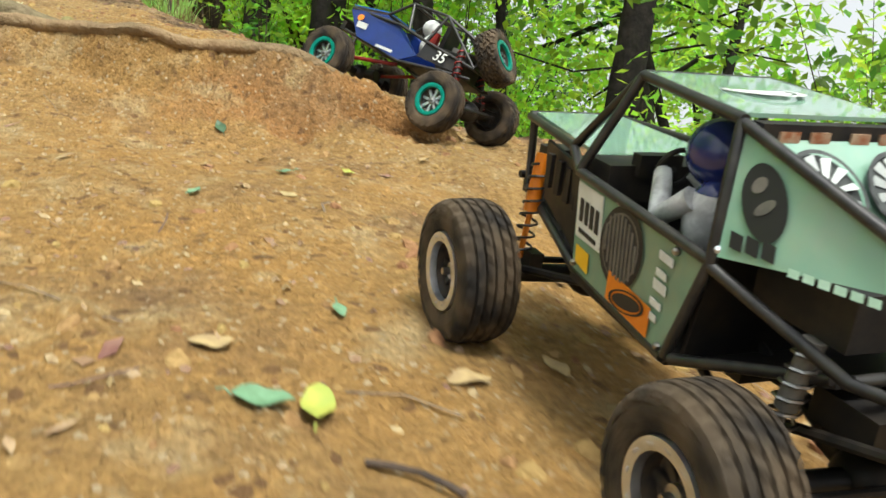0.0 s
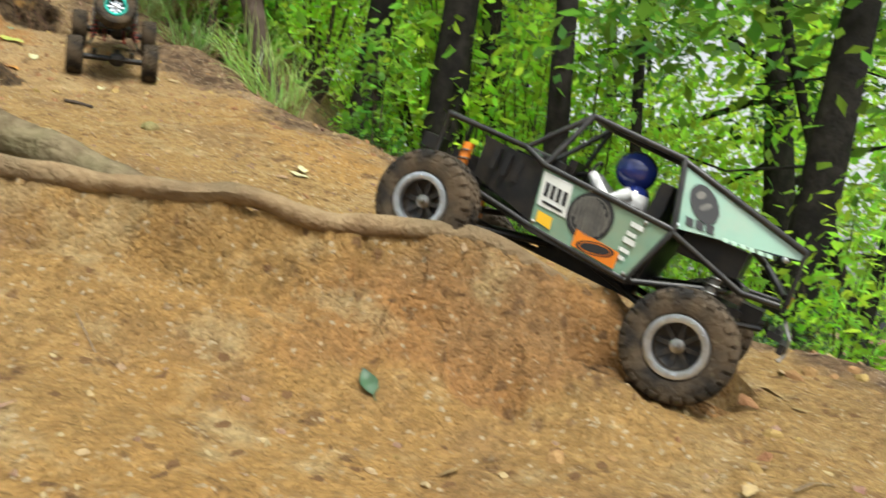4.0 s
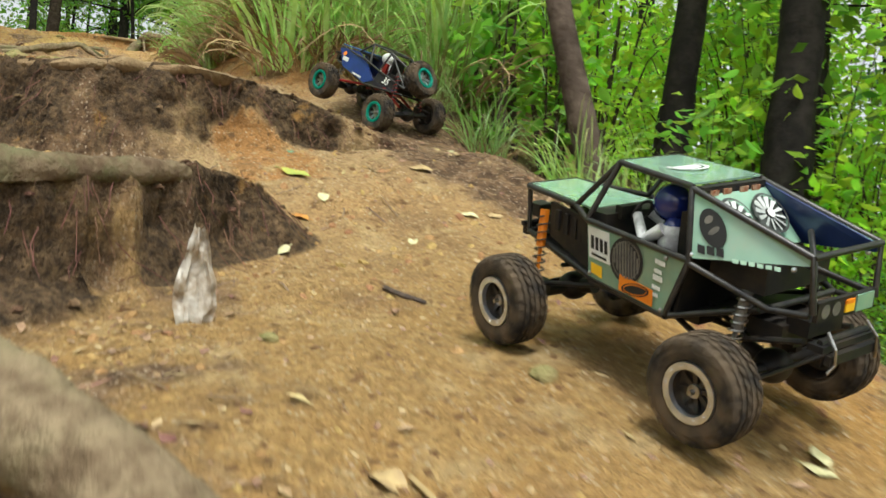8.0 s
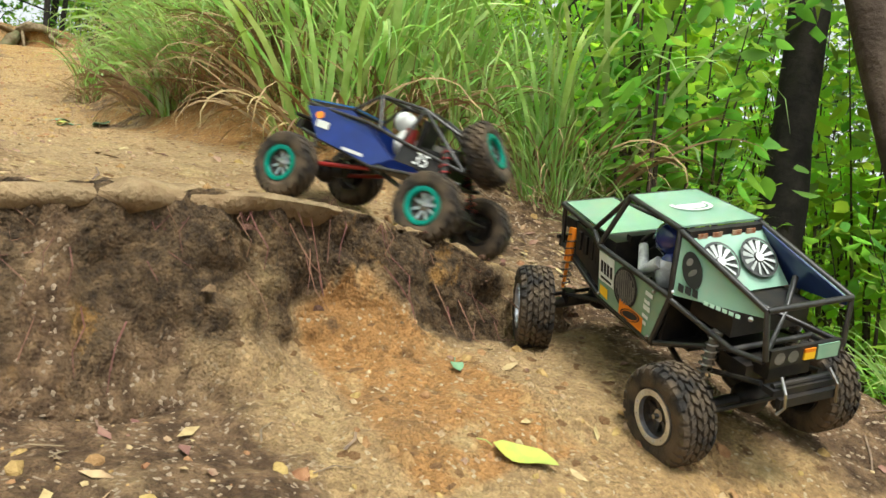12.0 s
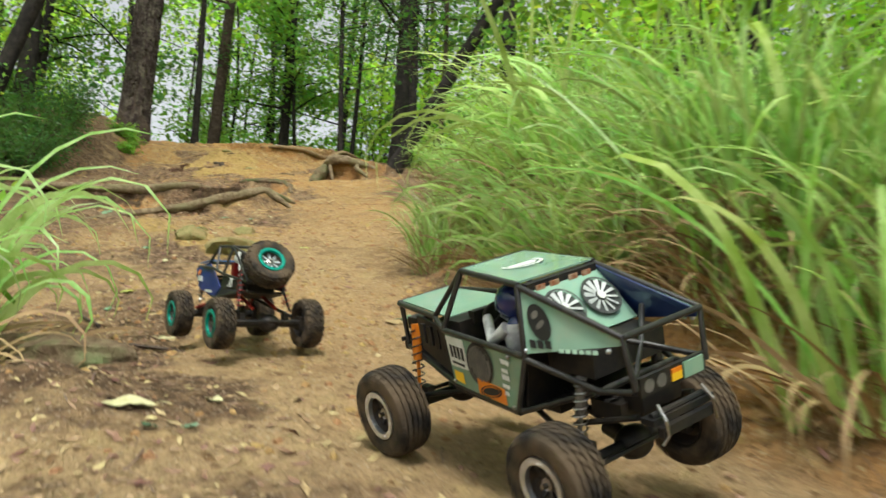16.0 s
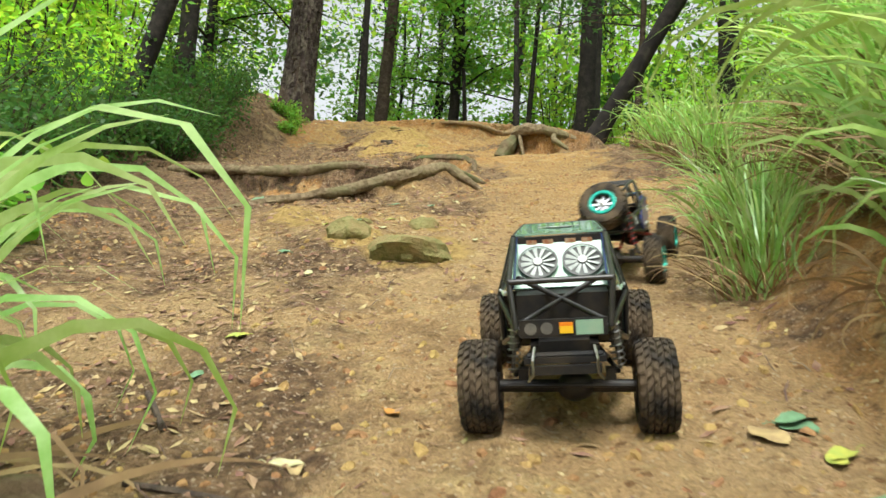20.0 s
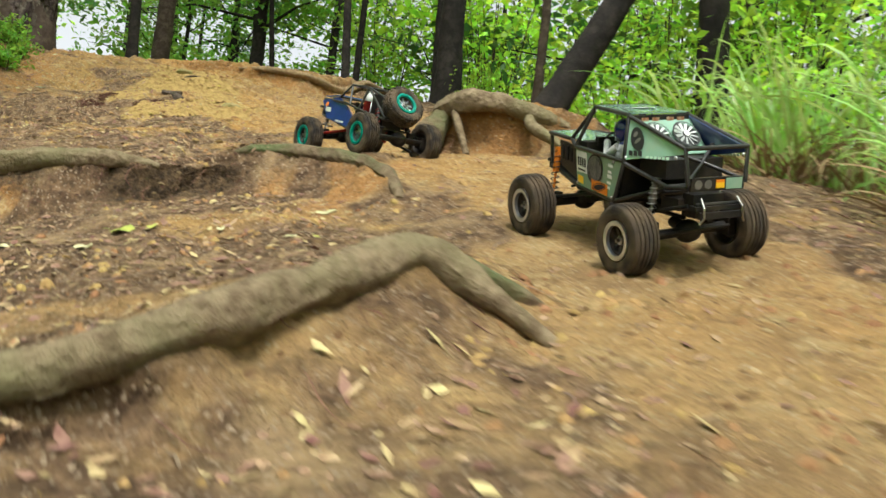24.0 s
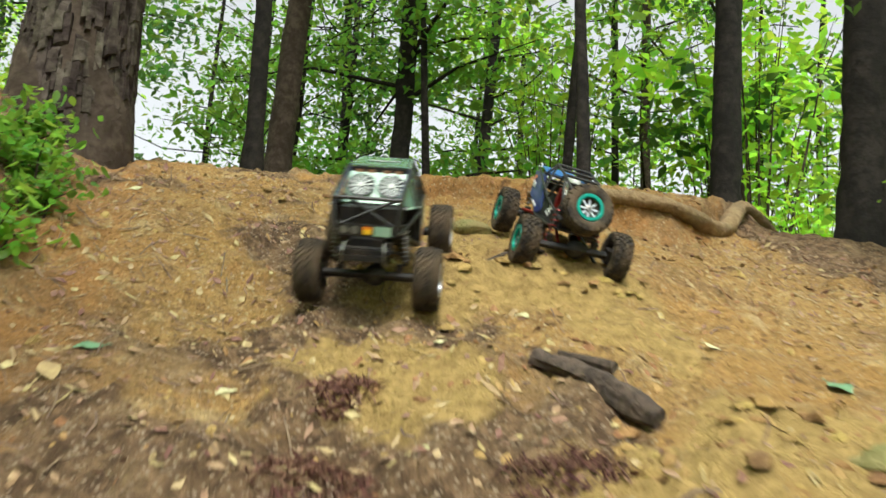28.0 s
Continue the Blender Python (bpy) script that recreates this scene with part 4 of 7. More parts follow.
        pipe("lower_rail", (sx * .045, .235, .14), (sx * .086, .056, .121), (sx * .095, -.088, .111))
        pipe("rear_brace", (sx * .095, -.116, .188), (sx * .068, -.215, .155), (sx * .060, -.262, .160))
        pipe("rear_brace", (sx * .094, -.095, .113), (sx * .064, -.20, .150))
        pipe("rear_hoop", (sx * .070, -.090, .274), (sx * .070, -.262, .230), (sx * .064, -.268, .165))
        pipe("cross_brace", (sx * .062, -.175, .224), (0, -.225, .198), (sx * .058, -.262, .172))
        pipe("nose_brace", (sx * .046, .238, .21), (sx * .045, .235, .14), (sx * .06, .13, .125))
    pipe("cross_tube", (-.060, .043, .283), (.060, .043, .283))
    pipe("cross_tube", (-.070, -.262, .230), (.070, -.262, .230))
    pipe("cross_tube", (-.066, -.215, .156), (.066, -.215, .156))
    pipe("cross_tube", (-.052, .236, .213), (.052, .236, .213))
    pipe("cross_tube", (-.045, .236, .14), (.045, .236, .14))
    # chassis, engine bay, cockpit
    ch = Shape().plate([(-.09, .055, .116), (.09, .055, .116), (.094, -.09, .108), (-.094, -.09, .108)], .005)
    ch.plate([(-.088, .056, .118), (.088, .056, .118), (.043, .235, .135), (-.043, .235, .135)], .005)
    ch.plate([(-.094, -.09, .11), (.094, -.09, .11), (.06, -.20, .145), (-.06, -.20, .145)], .004)
    part("chassis_plate", ch, M_BLACK, car)
    for sx in (-1, 1):
        lo = Shape().plate([(sx * .080, .068, .199), (sx * .066, .165, .204), (sx * .062, .165, .15), (sx * .080, .055, .125)], .004)
        for i in range(4):
            lo.box((sx * .076, .085 + i * .018, .176 + .002 * i), (.004, .008, .03))
        part("bay_panel", lo, M_BLACK, car, "black louvred engine bay panel")
    part("rear_bulkhead", Shape().plate([(-.09, -.112, .196), (.09, -.112, .196), (.088, -.098, .116), (-.088, -.098, .116)], .004).box((0, -.165, .185), (.13, .08, .035)), M_BLACK, car)
    part("dashboard", Shape().box((0, .062, .196), (.15, .035, .03)).box((-.032, .045, .212), (.04, .012, .018)).tube([(-.032, .04, .205), (-.032, .022, .214)], .003), M_BLACK, car)
    whl = Shape()
    cc = Vector((-.032, .020, .216))
    whl.tube([cc + Vector((math.cos(a) * .017, math.sin(a) * -.006, math.sin(a) * .016)) for a in [2 * math.pi * i / 18 for i in range(19)]], .0022, 6)
    part("steering_wheel", whl, M_BLACK, car, smooth_angle=50)
    for sx in (-1, 1):
        part("seat", Shape().box((sx * .035, -.05, .15), (.055, .06, .05)).box((sx * .035, -.08, .20), (.055, .018, .08)), M_BLACK, car)
    doll = Shape().ball((-.034, -.032, .240), .0255, 20, 14, (.95, 1.1, 1.02))
    doll.ball((-.034, -.045, .195), .028, 14, 10, (1.1, .75, 1.2))
    for sx in (-1, 1):
        doll.tube([(-.034 + sx * .026, -.043, .210), (-.034 + sx * .034, -.018, .190), (-.032 + sx * .014, .016, .214)], [.010, .009, .007], 8)
    me = doll.mesh("driver_doll", M_HELMET, 60)
    me.materials.append(M_SUIT)
    me.polygons.foreach_set("material_index", np.array([0 if p.center.z > .217 and abs(p.center.x + .034) < .027 and p.center.y < .0 else 1 for p in me.polygons], dtype=np.int32))
    part("driver_doll", me, None, car, "toy driver with a dark blue helmet and white suit")
    eng = Shape().box((0, .12, .165), (.07, .09, .05)).tube([(-.04, .10, .18), (.04, .10, .18)], .012).box((0, .2, .155), (.06, .04, .03))
    part("engine_block", eng, M_BLACK, car, smooth_angle=40)
    # tail: lamp panel, bumper, winch bar
    tail = part("tail_panel", Shape().box((0, -.268, .166), (.118, .006, .024)), M_BLACK, car, "black tail panel with stickers")
    part("yellow_label", Shape().box((.004, -.272, .1635), (.018, .002, .010)), M_YELLOW, tail, "yellow label")
    part("orange_label", Shape().box((.004, -.272, .171), (.018, .002, .005)), M_ORANGE, tail)
    part("pale_label", Shape().box((.035, -.272, .166), (.036, .002, .020)), M_MINT, tail)
    for lx in (-.022, -.044):
        part("tail_lamp", Shape().disc((lx, -.2715, .166), (0, -1, 0), .0085, .0085, (0, 0, 1), 16), M_GREY, tail)
    bump = part("rear_bumper", Shape().box((0, -.285, .112), (.096, .008, .012)).box((0, -.272, .124), (.11, .02, .008)).tube([(-.05, -.274, .13), (.05, -.274, .13)], .004), M_BLACK, car, "black rear bumper")
    for sx in (-1, 1):
        part("bumper_bracket", Shape().tube([(sx * .040, -.276, .142), (sx * .043, -.290, .126), (sx * .043, -.292, .108), (sx * .050, -.288, .098)], .0021, 8), M_SILVER, bump, "bright bent bracket")
    part("front_bumper", Shape().box((0, .25, .14), (.08, .012, .02)).tube([(-.05, .246, .15), (.05, .246, .15)], .004).box((0, .262, .165), (.03, .03, .02)), M_BLACK, car, "black front bumper with winch")
    # gearbox, links and springs
    part("gearbox", Shape().box((0, -.02, .10), (.05, .14, .03)), M_BLACK, car)
    part("rear_cradle", Shape().box((0, -.20, .122), (.096, .05, .022)).box((0, -.235, .134), (.07, .03, .02)).tube([(-.06, -.16, .10), (-.05, -.255, .125)], .004).tube([(.06, -.16, .10), (.05, -.255, .125)], .004).box((.02, -.19, .10), (.03, .04, .02)), M_BLACK, car, "black rear subframe")
    part("drive_shaft", Shape().tube([(.012, -.17, .085), (.012, .17, .085)], .0045, 8), M_BLACK, car, smooth_angle=40)
    for sx in (-1, 1):
        for y0 in (-1, 1):
            part("lower_link", Shape().tube([(sx * .075, y0 * .165, .078), (sx * .04, y0 * .035, .104)], .004, 8), M_BLACK, car, smooth_angle=40)
            part("upper_link", Shape().tube([(sx * .03, y0 * .17, .098), (sx * .02, y0 * .07, .13)], .0035, 8), M_BLACK, car, smooth_angle=40)
    for sx in (-1, 1):
        shock("rear_shock", (sx * .068, -.185, .168), (sx * .078, -.178, .085), car, M_SILVER, M_GREY)
        shock("front_shock", (sx * .056, .19, .185), (sx * .074, .178, .085), car, M_RIMDARK, M_ORANGE)
    # running gear
    gear_parts = {}
    for yy, key in ((-.1825, "rear"), (.1825, "front")):
        gear_parts[key + "_axle"] = axle(car, key + "_axle", .115, GREEN_R, 1 if yy < 0 else -1, M_BLACK)
        for sx, sd in ((-1, "left"), (1, "right")):
            gear_parts[key + "_" + sd] = wheel(car, "wheel", GREEN_R, GREEN_W, M_RIMDARK, M_CHROME, M_RIMDARK, sx)
    return car, gear_parts


def build_blue():
    car = tagged(new("crawler_car"), "blue radio-controlled rock crawler buggy with teal-ringed wheels and a spare wheel", "toy car")
    R = .0036
    def pipe(name, *pts, r=R, mat=None):
        part(name, Shape().tube(pts, r, 8), mat or M_TUBE, car, smooth_angle=50)
    for sx in (-1, 1):
        side = [(sx * .058, .205, .172), (sx * .066, .150, .118), (sx * .072, .010, .104), (sx * .070, -.03, .128), (sx * .066, .03, .168), (sx * .056, .10, .19)]
        sp = part("side_panel", Shape().plate(side if sx > 0 else side[::-1], .003), M_BLUE, car, "glossy blue side panel with stickers")
        part("sticker", Shape().box((sx * .0655, .150, .146), (.002, .03, .014)), M_WHITE, sp)
        part("sill_sticker", Shape().box((sx * .071, .06, .116), (.002, .05, .006)), M_WHITE, sp)
        part("orange_sticker", Shape().disc((sx * .0635, .165, .162), (sx, .05, .3), .010, .008, (0, 0, 1), 16), M_ORANGE, sp, "orange round sticker")
        rear = [(sx * .071, -.032, .128), (sx * .064, -.035, .162), (sx * .052, -.135, .150), (sx * .054, -.135, .128)]
        rp = part("rear_side_panel", Shape().plate(rear if sx > 0 else rear[::-1], .003), M_BLACK, car, "black rear side panel with a white race number")
        bar_text(rp, "race_number", (sx * .0655, -.085, .144), (0, sx * 1.0, .03 * sx), (-sx * .22, -.1, 1), "35", .034, M_WHITE)
        pipe("lower_rail", (sx * .05, .205, .125), (sx * .072, .01, .102), (sx * .066, -.10, .118), (sx * .045, -.165, .128))
        pipe("belt_rail", (sx * .05, .21, .178), (sx * .066, .05, .178), (sx * .066, -.035, .165), (sx * .050, -.165, .150))
        pipe("roof_rail", (sx * .056, .10, .192), (sx * .046, .055, .236), (sx * .046, -.045, .236), (sx * .050, -.165, .152))
        pipe("pillar", (sx * .046, -.045, .236), (sx * .066, -.035, .165))
        pipe("pillar", (sx * .046, .055, .236), (sx * .066, .02, .172))
        pipe("rear_brace", (sx * .046, -.045, .236), (sx * .02, -.165, .2), (sx * .05, -.165, .15))
        pipe("upper_link", (sx * .03, -.155, .085), (sx * .03, -.05, .115), r=.0045, mat=M_RED)
        pipe("lower_link", (sx * .075, -.150, .066), (sx * .04, .0, .098), r=.0045, mat=M_TUBE)
        pipe("front_link", (sx * .07, .155, .066), (sx * .04, .03, .098), r=.0045, mat=M_RED)
        shock("rear_shock", (sx * .045, -.115, .185), (sx * .068, -.155, .080), car, M_RED, M_BLACK)
        shock("front_shock", (sx * .042, .155, .185), (sx * .062, .160, .080), car, M_SILVER, M_GREY)
    for z_, y_, x_ in ((.236, .055, .046), (.236, -.045, .046), (.192, .10, .056), (.15, -.165, .05), (.236, .005, .046)):
        pipe("cross_tube", (-x_, y_, z_), (x_, y_, z_))
    part("nose_panel", Shape().plate([(-.045, .215, .186), (.045, .215, .186), (.056, .10, .197), (-.056, .10, .197)], .003), M_SKYBLUE, car, "sky-blue bonnet panel")
    part("chassis_plate", Shape().plate([(-.07, .01, .102), (.07, .01, .102), (.048, .2, .122), (-.048, .2, .122)], .005).plate([(-.07, .01, .102), (.07, .01, .102), (.05, -.15, .124), (-.05, -.15, .124)], .005), M_BLACK, car)
    part("engine_block", Shape().box((0, -.095, .148), (.07, .07, .045)).box((0, -.045, .19), (.05, .012, .06)).box((.02, -.09, .178), (.02, .04, .02)), M_BLACK, car)
    for side in (-1, 1):
        part("red_tower", Shape().box((side * .034, -.028, .17), (.012, .02, .05)), M_RED, car)
    part("air_box", Shape().box((0, -.10, .176), (.05, .045, .012)), M_GREY, car)
    doll = Shape().ball((0, .015, .205), .021, 18, 12, (.95, 1.1, 1.0))
    doll.ball((0, .0, .165), .024, 14, 10, (1.2, .8, 1.2))
    part("driver_doll", doll, M_WHITE, car, "toy driver with a white helmet", smooth_angle=60)
    part("front_bumper", Shape().box((0, .225, .135), (.08, .014, .02)).tube([(-.05, .23, .15), (.05, .23, .15)], .004), M_BLACK, car)
    # spare wheel, carried leaning on the tail
    sp = wheel(car, "spare_wheel", BLUE_R, BLUE_W, M_RIMDARK, M_TEAL, M_CHROME, 1, lugs=22)
    sp.matrix_basis = Matrix.Translation((.0, -.172, .196)) @ Matrix.Rotation(radians(-90), 4, "Z") @ Matrix.Rotation(radians(-38), 4, "Y")
    tagged(sp, "spare wheel with a teal beadlock ring")
    gear_parts = {}
    for yy, key in ((-.160, "rear"), (.160, "front")):
        gear_parts[key + "_axle"] = axle(car, key + "_axle", .105, BLUE_R, 1 if yy < 0 else -1, M_BLACK)
        for sx, sd in ((-1, "left"), (1, "right")):
            gear_parts[key + "_" + sd] = wheel(car, "wheel", BLUE_R, BLUE_W, M_RIMDARK, M_TEAL, M_CHROME, sx, lugs=22)
    return car, gear_parts


green_car, green_gear = build_green()
blue_car, blue_gear = build_blue()

# ---------- roots, logs, stones ----------
def knotty(path, radii, step=0.018, seed=0, sides_=16, wob=0.18, flat=1.0):
    """A bent, lumpy wooden body along a path."""
    path = [Vector(p) for p in path]
    pts, rad = [], []
    for i in range(len(path) - 1):
        p0, p1, p2, p3 = path[max(i - 1, 0)], path[i], path[i + 1], path[min(i + 2, len(path) - 1)]
        n = max(2, int((p2 - p1).length / step))
        for k in range(n):
            t = k / n
            pts.append(0.5 * ((2 * p1) + (p2 - p0) * t + (2 * p0 - 5 * p1 + 4 * p2 - p3) * t * t + (3 * p1 - p0 - 3 * p2 + p3) * t ** 3))
            rad.append(radii[i] + (radii[i + 1] - radii[i]) * t)
    pts.append(path[-1])
    rad.append(radii[-1])
    verts, faces = [], []
    for i, p in enumerate(pts):
        d = (pts[min(i + 1, len(pts) - 1)] - pts[max(i - 1, 0)]).normalized()
        w = d.cross(Vector((0, 0, 1))).normalized()
        u = w.cross(d).normalized()
        for k in range(sides_):
            a = 2 * math.pi * k / sides_
            q = p + (w * math.cos(a) + u * math.sin(a) * flat) * rad[i]
            e = 1 + wob * noise.noise(q * 14 + Vector((seed * 7.3, 0, 0))) + wob * 0.7 * noise.noise(Vector((a * 1.5, i * 0.05, seed))) + 0.12 * noise.noise(q * 38) + 0.07 * noise.noise(q * 80)
            verts.append(p + (w * math.cos(a) + u * math.sin(a) * flat) * rad[i] * e)
    m = len(pts)
    for i in range(m - 1):
        for k in range(sides_):
            faces.append((i * sides_ + k, i * sides_ + (k + 1) % sides_, (i + 1) * sides_ + (k + 1) % sides_, (i + 1) * sides_ + k))
    faces += [tuple(range(sides_))[::-1], tuple((m - 1) * sides_ + k for k in range(sides_))]
    return Shape().add(verts, faces)


def root(name, label, path, radii, mat, seed, **kw):
    ob = part(name, knotty(path, radii, seed=seed, **kw), mat, smooth_angle=60)
    return tagged(ob, label, "root", "exposed tree roots")


def on_ground(pts, lift):
    return [(x, y, ground_z(x, y) + dz + lift) for x, y, dz in pts]


root("exposed_root", "long pale weathered root lying along the crest of an eroded bank", on_ground([(-1.6, 1.64, 0), (-1.0, 1.725, 0), (-.7, 1.77, .0), (-.6, 1.776, .0), (-.5, 1.79, 0), (-.4, 1.815, 0), (-.3, 1.835, -.002), (-.2, 1.835, -.008), (-.12, 1.862, -.02)], .002), [.019, .019, .019, .019, .018, .017, .015, .012, .006], M_ROOT_SAND, 1, flat=.85, wob=.3)
root("exposed_root", "thin smooth root lying beside a thicker root on the bank", on_ground([(-1.0, 1.80, 0), (-.7, 1.83, 0), (-.45, 1.865, 0), (-.28, 1.91, -.012)], .003), [.013, .014, .012, .006], M_ROOT_SAND, 2, wob=.3)
root("exposed_root", "thick greenish root rising steeply from the bank", [(-.70, 1.85, .755), (-.82, 1.865, .800), (-.92, 1.875, .836), (-1.0, 1.885, .866), (-1.15, 1.905, .925), (-1.3, 1.935, .985), (-1.7, 2.0, 1.12)], [.012, .026, .033, .038, .044, .05, .055], M_ROOT, 3, flat=.9, wob=.3)
root("exposed_root", "gnarled mossy root overhanging a hollow bank", on_ground([(-2.4, 1.97, .0), (-2.05, 2.33, .005), (-1.95, 2.48, .008), (-1.90, 2.65, .004), (-1.87, 2.80, -.008), (-1.865, 2.88, -.02)], .0), [.042, .040, .034, .028, .02, .01], M_ROOT_DARK, 4, wob=.35)
root("exposed_root", "grey weathered root half sunk in soil", on_ground([(-2.7, 2.06, 0), (-2.35, 2.41, .004), (-2.15, 2.67, .004), (-2.05, 2.85, -.01)], .0), [.045, .042, .036, .015], M_ROOT_DARK, 5, wob=.35)
# not a root: sandy soil cap, a sunken lip added to shade the face
root("exposed_root", "broad smooth sandy soil cap on the highest eroded bank", on_ground([(-3.5, 3.16, 0), (-2.9, 3.28, 0), (-2.7, 3.32, 0), (-2.6, 3.35, 0), (-2.5, 3.41, 0), (-2.4, 3.495, 0), (-2.32, 3.61, 0), (-2.23, 3.74, .0), (-2.13, 3.85, -.006)], -.014), [.05, .06, .06, .062, .065, .065, .06, .045, .015], M_ROOT_SAND, 6, flat=.38, wob=.5)
root("exposed_root", "long mossy root crossing the trail with hollows beneath", [(-6.9, 6.35, 3.075), (-6.6, 6.58, 3.155), (-6.42, 6.76, 3.220), (-6.30, 6.93, 3.285), (-6.23, 7.10, 3.352), (-6.18, 7.23, 3.396), (-6.10, 7.27, 3.352), (-6.0, 7.29, 3.282)], [.022, .028, .032, .035, .036, .033, .026, .014], M_ROOT, 7, flat=.85, wob=.45)
root("exposed_root", "short side root splitting off a long mossy root", [(-6.17, 7.25, 3.40), (-6.12, 7.34, 3.37), (-6.05, 7.43, 3.325), (-5.99, 7.5, 3.30)], [.02, .018, .013, .005], M_ROOT_DARK, 17, wob=.4)
root("exposed_root", "pale root over a dark hollow in the trail bank", on_ground([(-9.2, 7.66, 0), (-8.6, 7.72, 0), (-8.2, 7.755, .0), (-7.92, 7.87, .005), (-7.74, 7.96, .005), (-7.6, 8.06, .004), (-7.5, 8.13, -.01)], .004), [.03, .033, .036, .036, .032, .024, .008], M_ROOT, 8, wob=.35)
root("exposed_root", "brown root edging a low bank of the trail", [(-7.4, 8.325, 3.81), (-7.283, 8.323, 3.821), (-7.107, 8.34, 3.806), (-6.915, 8.306, 3.768), (-6.789, 8.241, 3.714), (-6.726, 8.185, 3.663), (-6.7, 8.15, 3.63)], [.008, .017, .021, .024, .023, .019, .010], M_ROOT_DARK, 9, wob=.35)
root("exposed_root", "long root along the top of the orange bank", on_ground([(-10.3, 11.97, -.012), (-10.1, 12.1, .0), (-9.85, 12.34, .008), (-9.72, 12.7, .008), (-9.69, 13.1, .008), (-9.58, 13.6, -.02)], .004), [.012, .034, .040, .042, .042, .02], M_ROOT_SAND, 10, wob=.2, flat=.8)
root("exposed_root", "thick root arching over a red earth bank", [(-7.09, 9.06, 3.99), (-6.98, 8.99, 4.075), (-6.88, 8.94, 4.105), (-6.75, 8.93, 4.095), (-6.62, 8.95, 4.06), (-6.5, 9.08, 4.02)], [.03, .04, .042, .036, .03, .015], M_ROOT, 11, wob=.4)
root("exposed_root", "broad reddish root foot under the arching root", [(-6.96, 8.97, 4.07), (-6.985, 8.91, 4.0), (-7.02, 8.87, 3.90)], [.035, .05, .066], M_ROOT_DARK, 13, wob=.5)
root("exposed_root", "crooked side root creeping down the red earth bank", [(-6.63, 8.95, 4.05), (-6.60, 8.89, 4.0), (-6.54, 8.86, 3.955), (-6.46, 8.85, 3.90)], [.016, .02, .018, .008], M_ROOT, 14, wob=.4)
root("exposed_root", "root prop running down from the arching root", [(-6.90, 8.92, 4.07), (-6.86, 8.885, 3.99), (-6.82, 8.86, 3.90)], [.012, .014, .010], M_ROOT, 12)

# ---------- leaves, bushes, trees ----------
def leaf_cloud(rng, centres, length, width, droop=0.4):
    """Folded leaf blades at the given centres, as vertices and faces."""
    n = len(centres)
    az = rng.uniform(0, 2 * np.pi, n)
    pitch = rng.normal(-droop, 0.45, n)
    roll = rng.normal(0, 0.6, n)
    d = np.stack([np.cos(az) * np.cos(pitch), np.sin(az) * np.cos(pitch), np.sin(pitch)], 1)
    side = np.stack([-np.sin(az), np.cos(az), np.zeros(n)], 1)
    nrm = np.cross(d, side)
    side = side * np.cos(roll)[:, None] + nrm * np.sin(roll)[:, None]
    nrm = np.cross(d, side)
    ln = (length * rng.uniform(0.6, 1.25, n))[:, None]
    wd = (width * rng.uniform(0.7, 1.2, n))[:, None]
    b = centres - d * ln * 0.5
    mid = centres - d * ln * 0.06
    tip = centres + d * ln * 0.5 - nrm * ln * -0.10
    v = np.stack([b, mid + side * wd * .5 + nrm * wd * .16, tip, mid - side * wd * .5 + nrm * wd * .16], 1).reshape(-1, 3)
    i = np.arange(n)[:, None] * 4
    f = np.concatenate([i + np.array([[0, 1, 2]]), i + np.array([[0, 2, 3]])], 0)
    return v, f


def broad_cloud(rng, centres, length, width):
    """Broad pointed leaves, folded along the midrib and drooping at the tip."""
    n = len(centres)
    az, pitch, roll = rng.uniform(0, 2 * np.pi, n), rng.normal(-.35, .4, n), rng.normal(0, .4, n)
    d = np.stack([np.cos(az) * np.cos(pitch), np.sin(az) * np.cos(pitch), np.sin(pitch)], 1)
    side = np.stack([-np.sin(az), np.cos(az), np.zeros(n)], 1)
    nrm = np.cross(d, side)
    side = side * np.cos(roll)[:, None] + nrm * np.sin(roll)[:, None]
    nrm = np.cross(d, side)
    ln, wd = (length * rng.uniform(.55, 1.2, n))[:, None], (width * rng.uniform(.75, 1.15, n))[:, None]
    sag = rng.uniform(.02, .22, n)[:, None]
    rows = []
    for t, w in ((0, .0), (.14, .34), (.34, .5), (.58, .44), (.82, .2), (1, .0)):
        mid = centres + d * ln * (t - .5) + nrm * ln * sag * t * t
        rows += [mid - side * wd * w + nrm * wd * w * -.22, mid, mid + side * wd * w + nrm * wd * w * -.22]
    v = np.stack(rows, 1).reshape(-1, 3)
    i = np.arange(n)[:, None] * 18
    tri = []
    for k in range(5):
        a = k * 3
        if k < 4:
            tri += [(a, a + 3, a + 4), (a + 1, a + 4, a + 5)]
        if k > 0:
            tri += [(a, a + 4, a + 1), (a + 1, a + 5, a + 2)]
        if k == 4:
            continue
    return v, np.concatenate([i + np.array([q]) for q in tri], 0)


def leaf_mesh(name, v, f, mat):
    me = bpy.data.meshes.new(name)
    me.vertices.add(len(v))
    me.vertices.foreach_set("co", v.ravel().astype(np.float32))
    me.loops.add(f.size)
    me.loops.foreach_set("vertex_index", f.ravel().astype(np.int32))
    me.polygons.add(len(f))
    me.polygons.foreach_set("loop_start", np.arange(0, f.size, 3, dtype=np.int32))
    me.update(calc_edges=True)
    me.validate()
    me.materials.append(mat)
    return me


def sprays(rng, tips, per, spread):
    """Leaf places gathered in loose flat sprays round branch tips."""
    c = np.repeat(tips, per, axis=0)
    return c + rng.normal(0, 1, c.shape) * np.array([spread, spread, spread * 0.42])


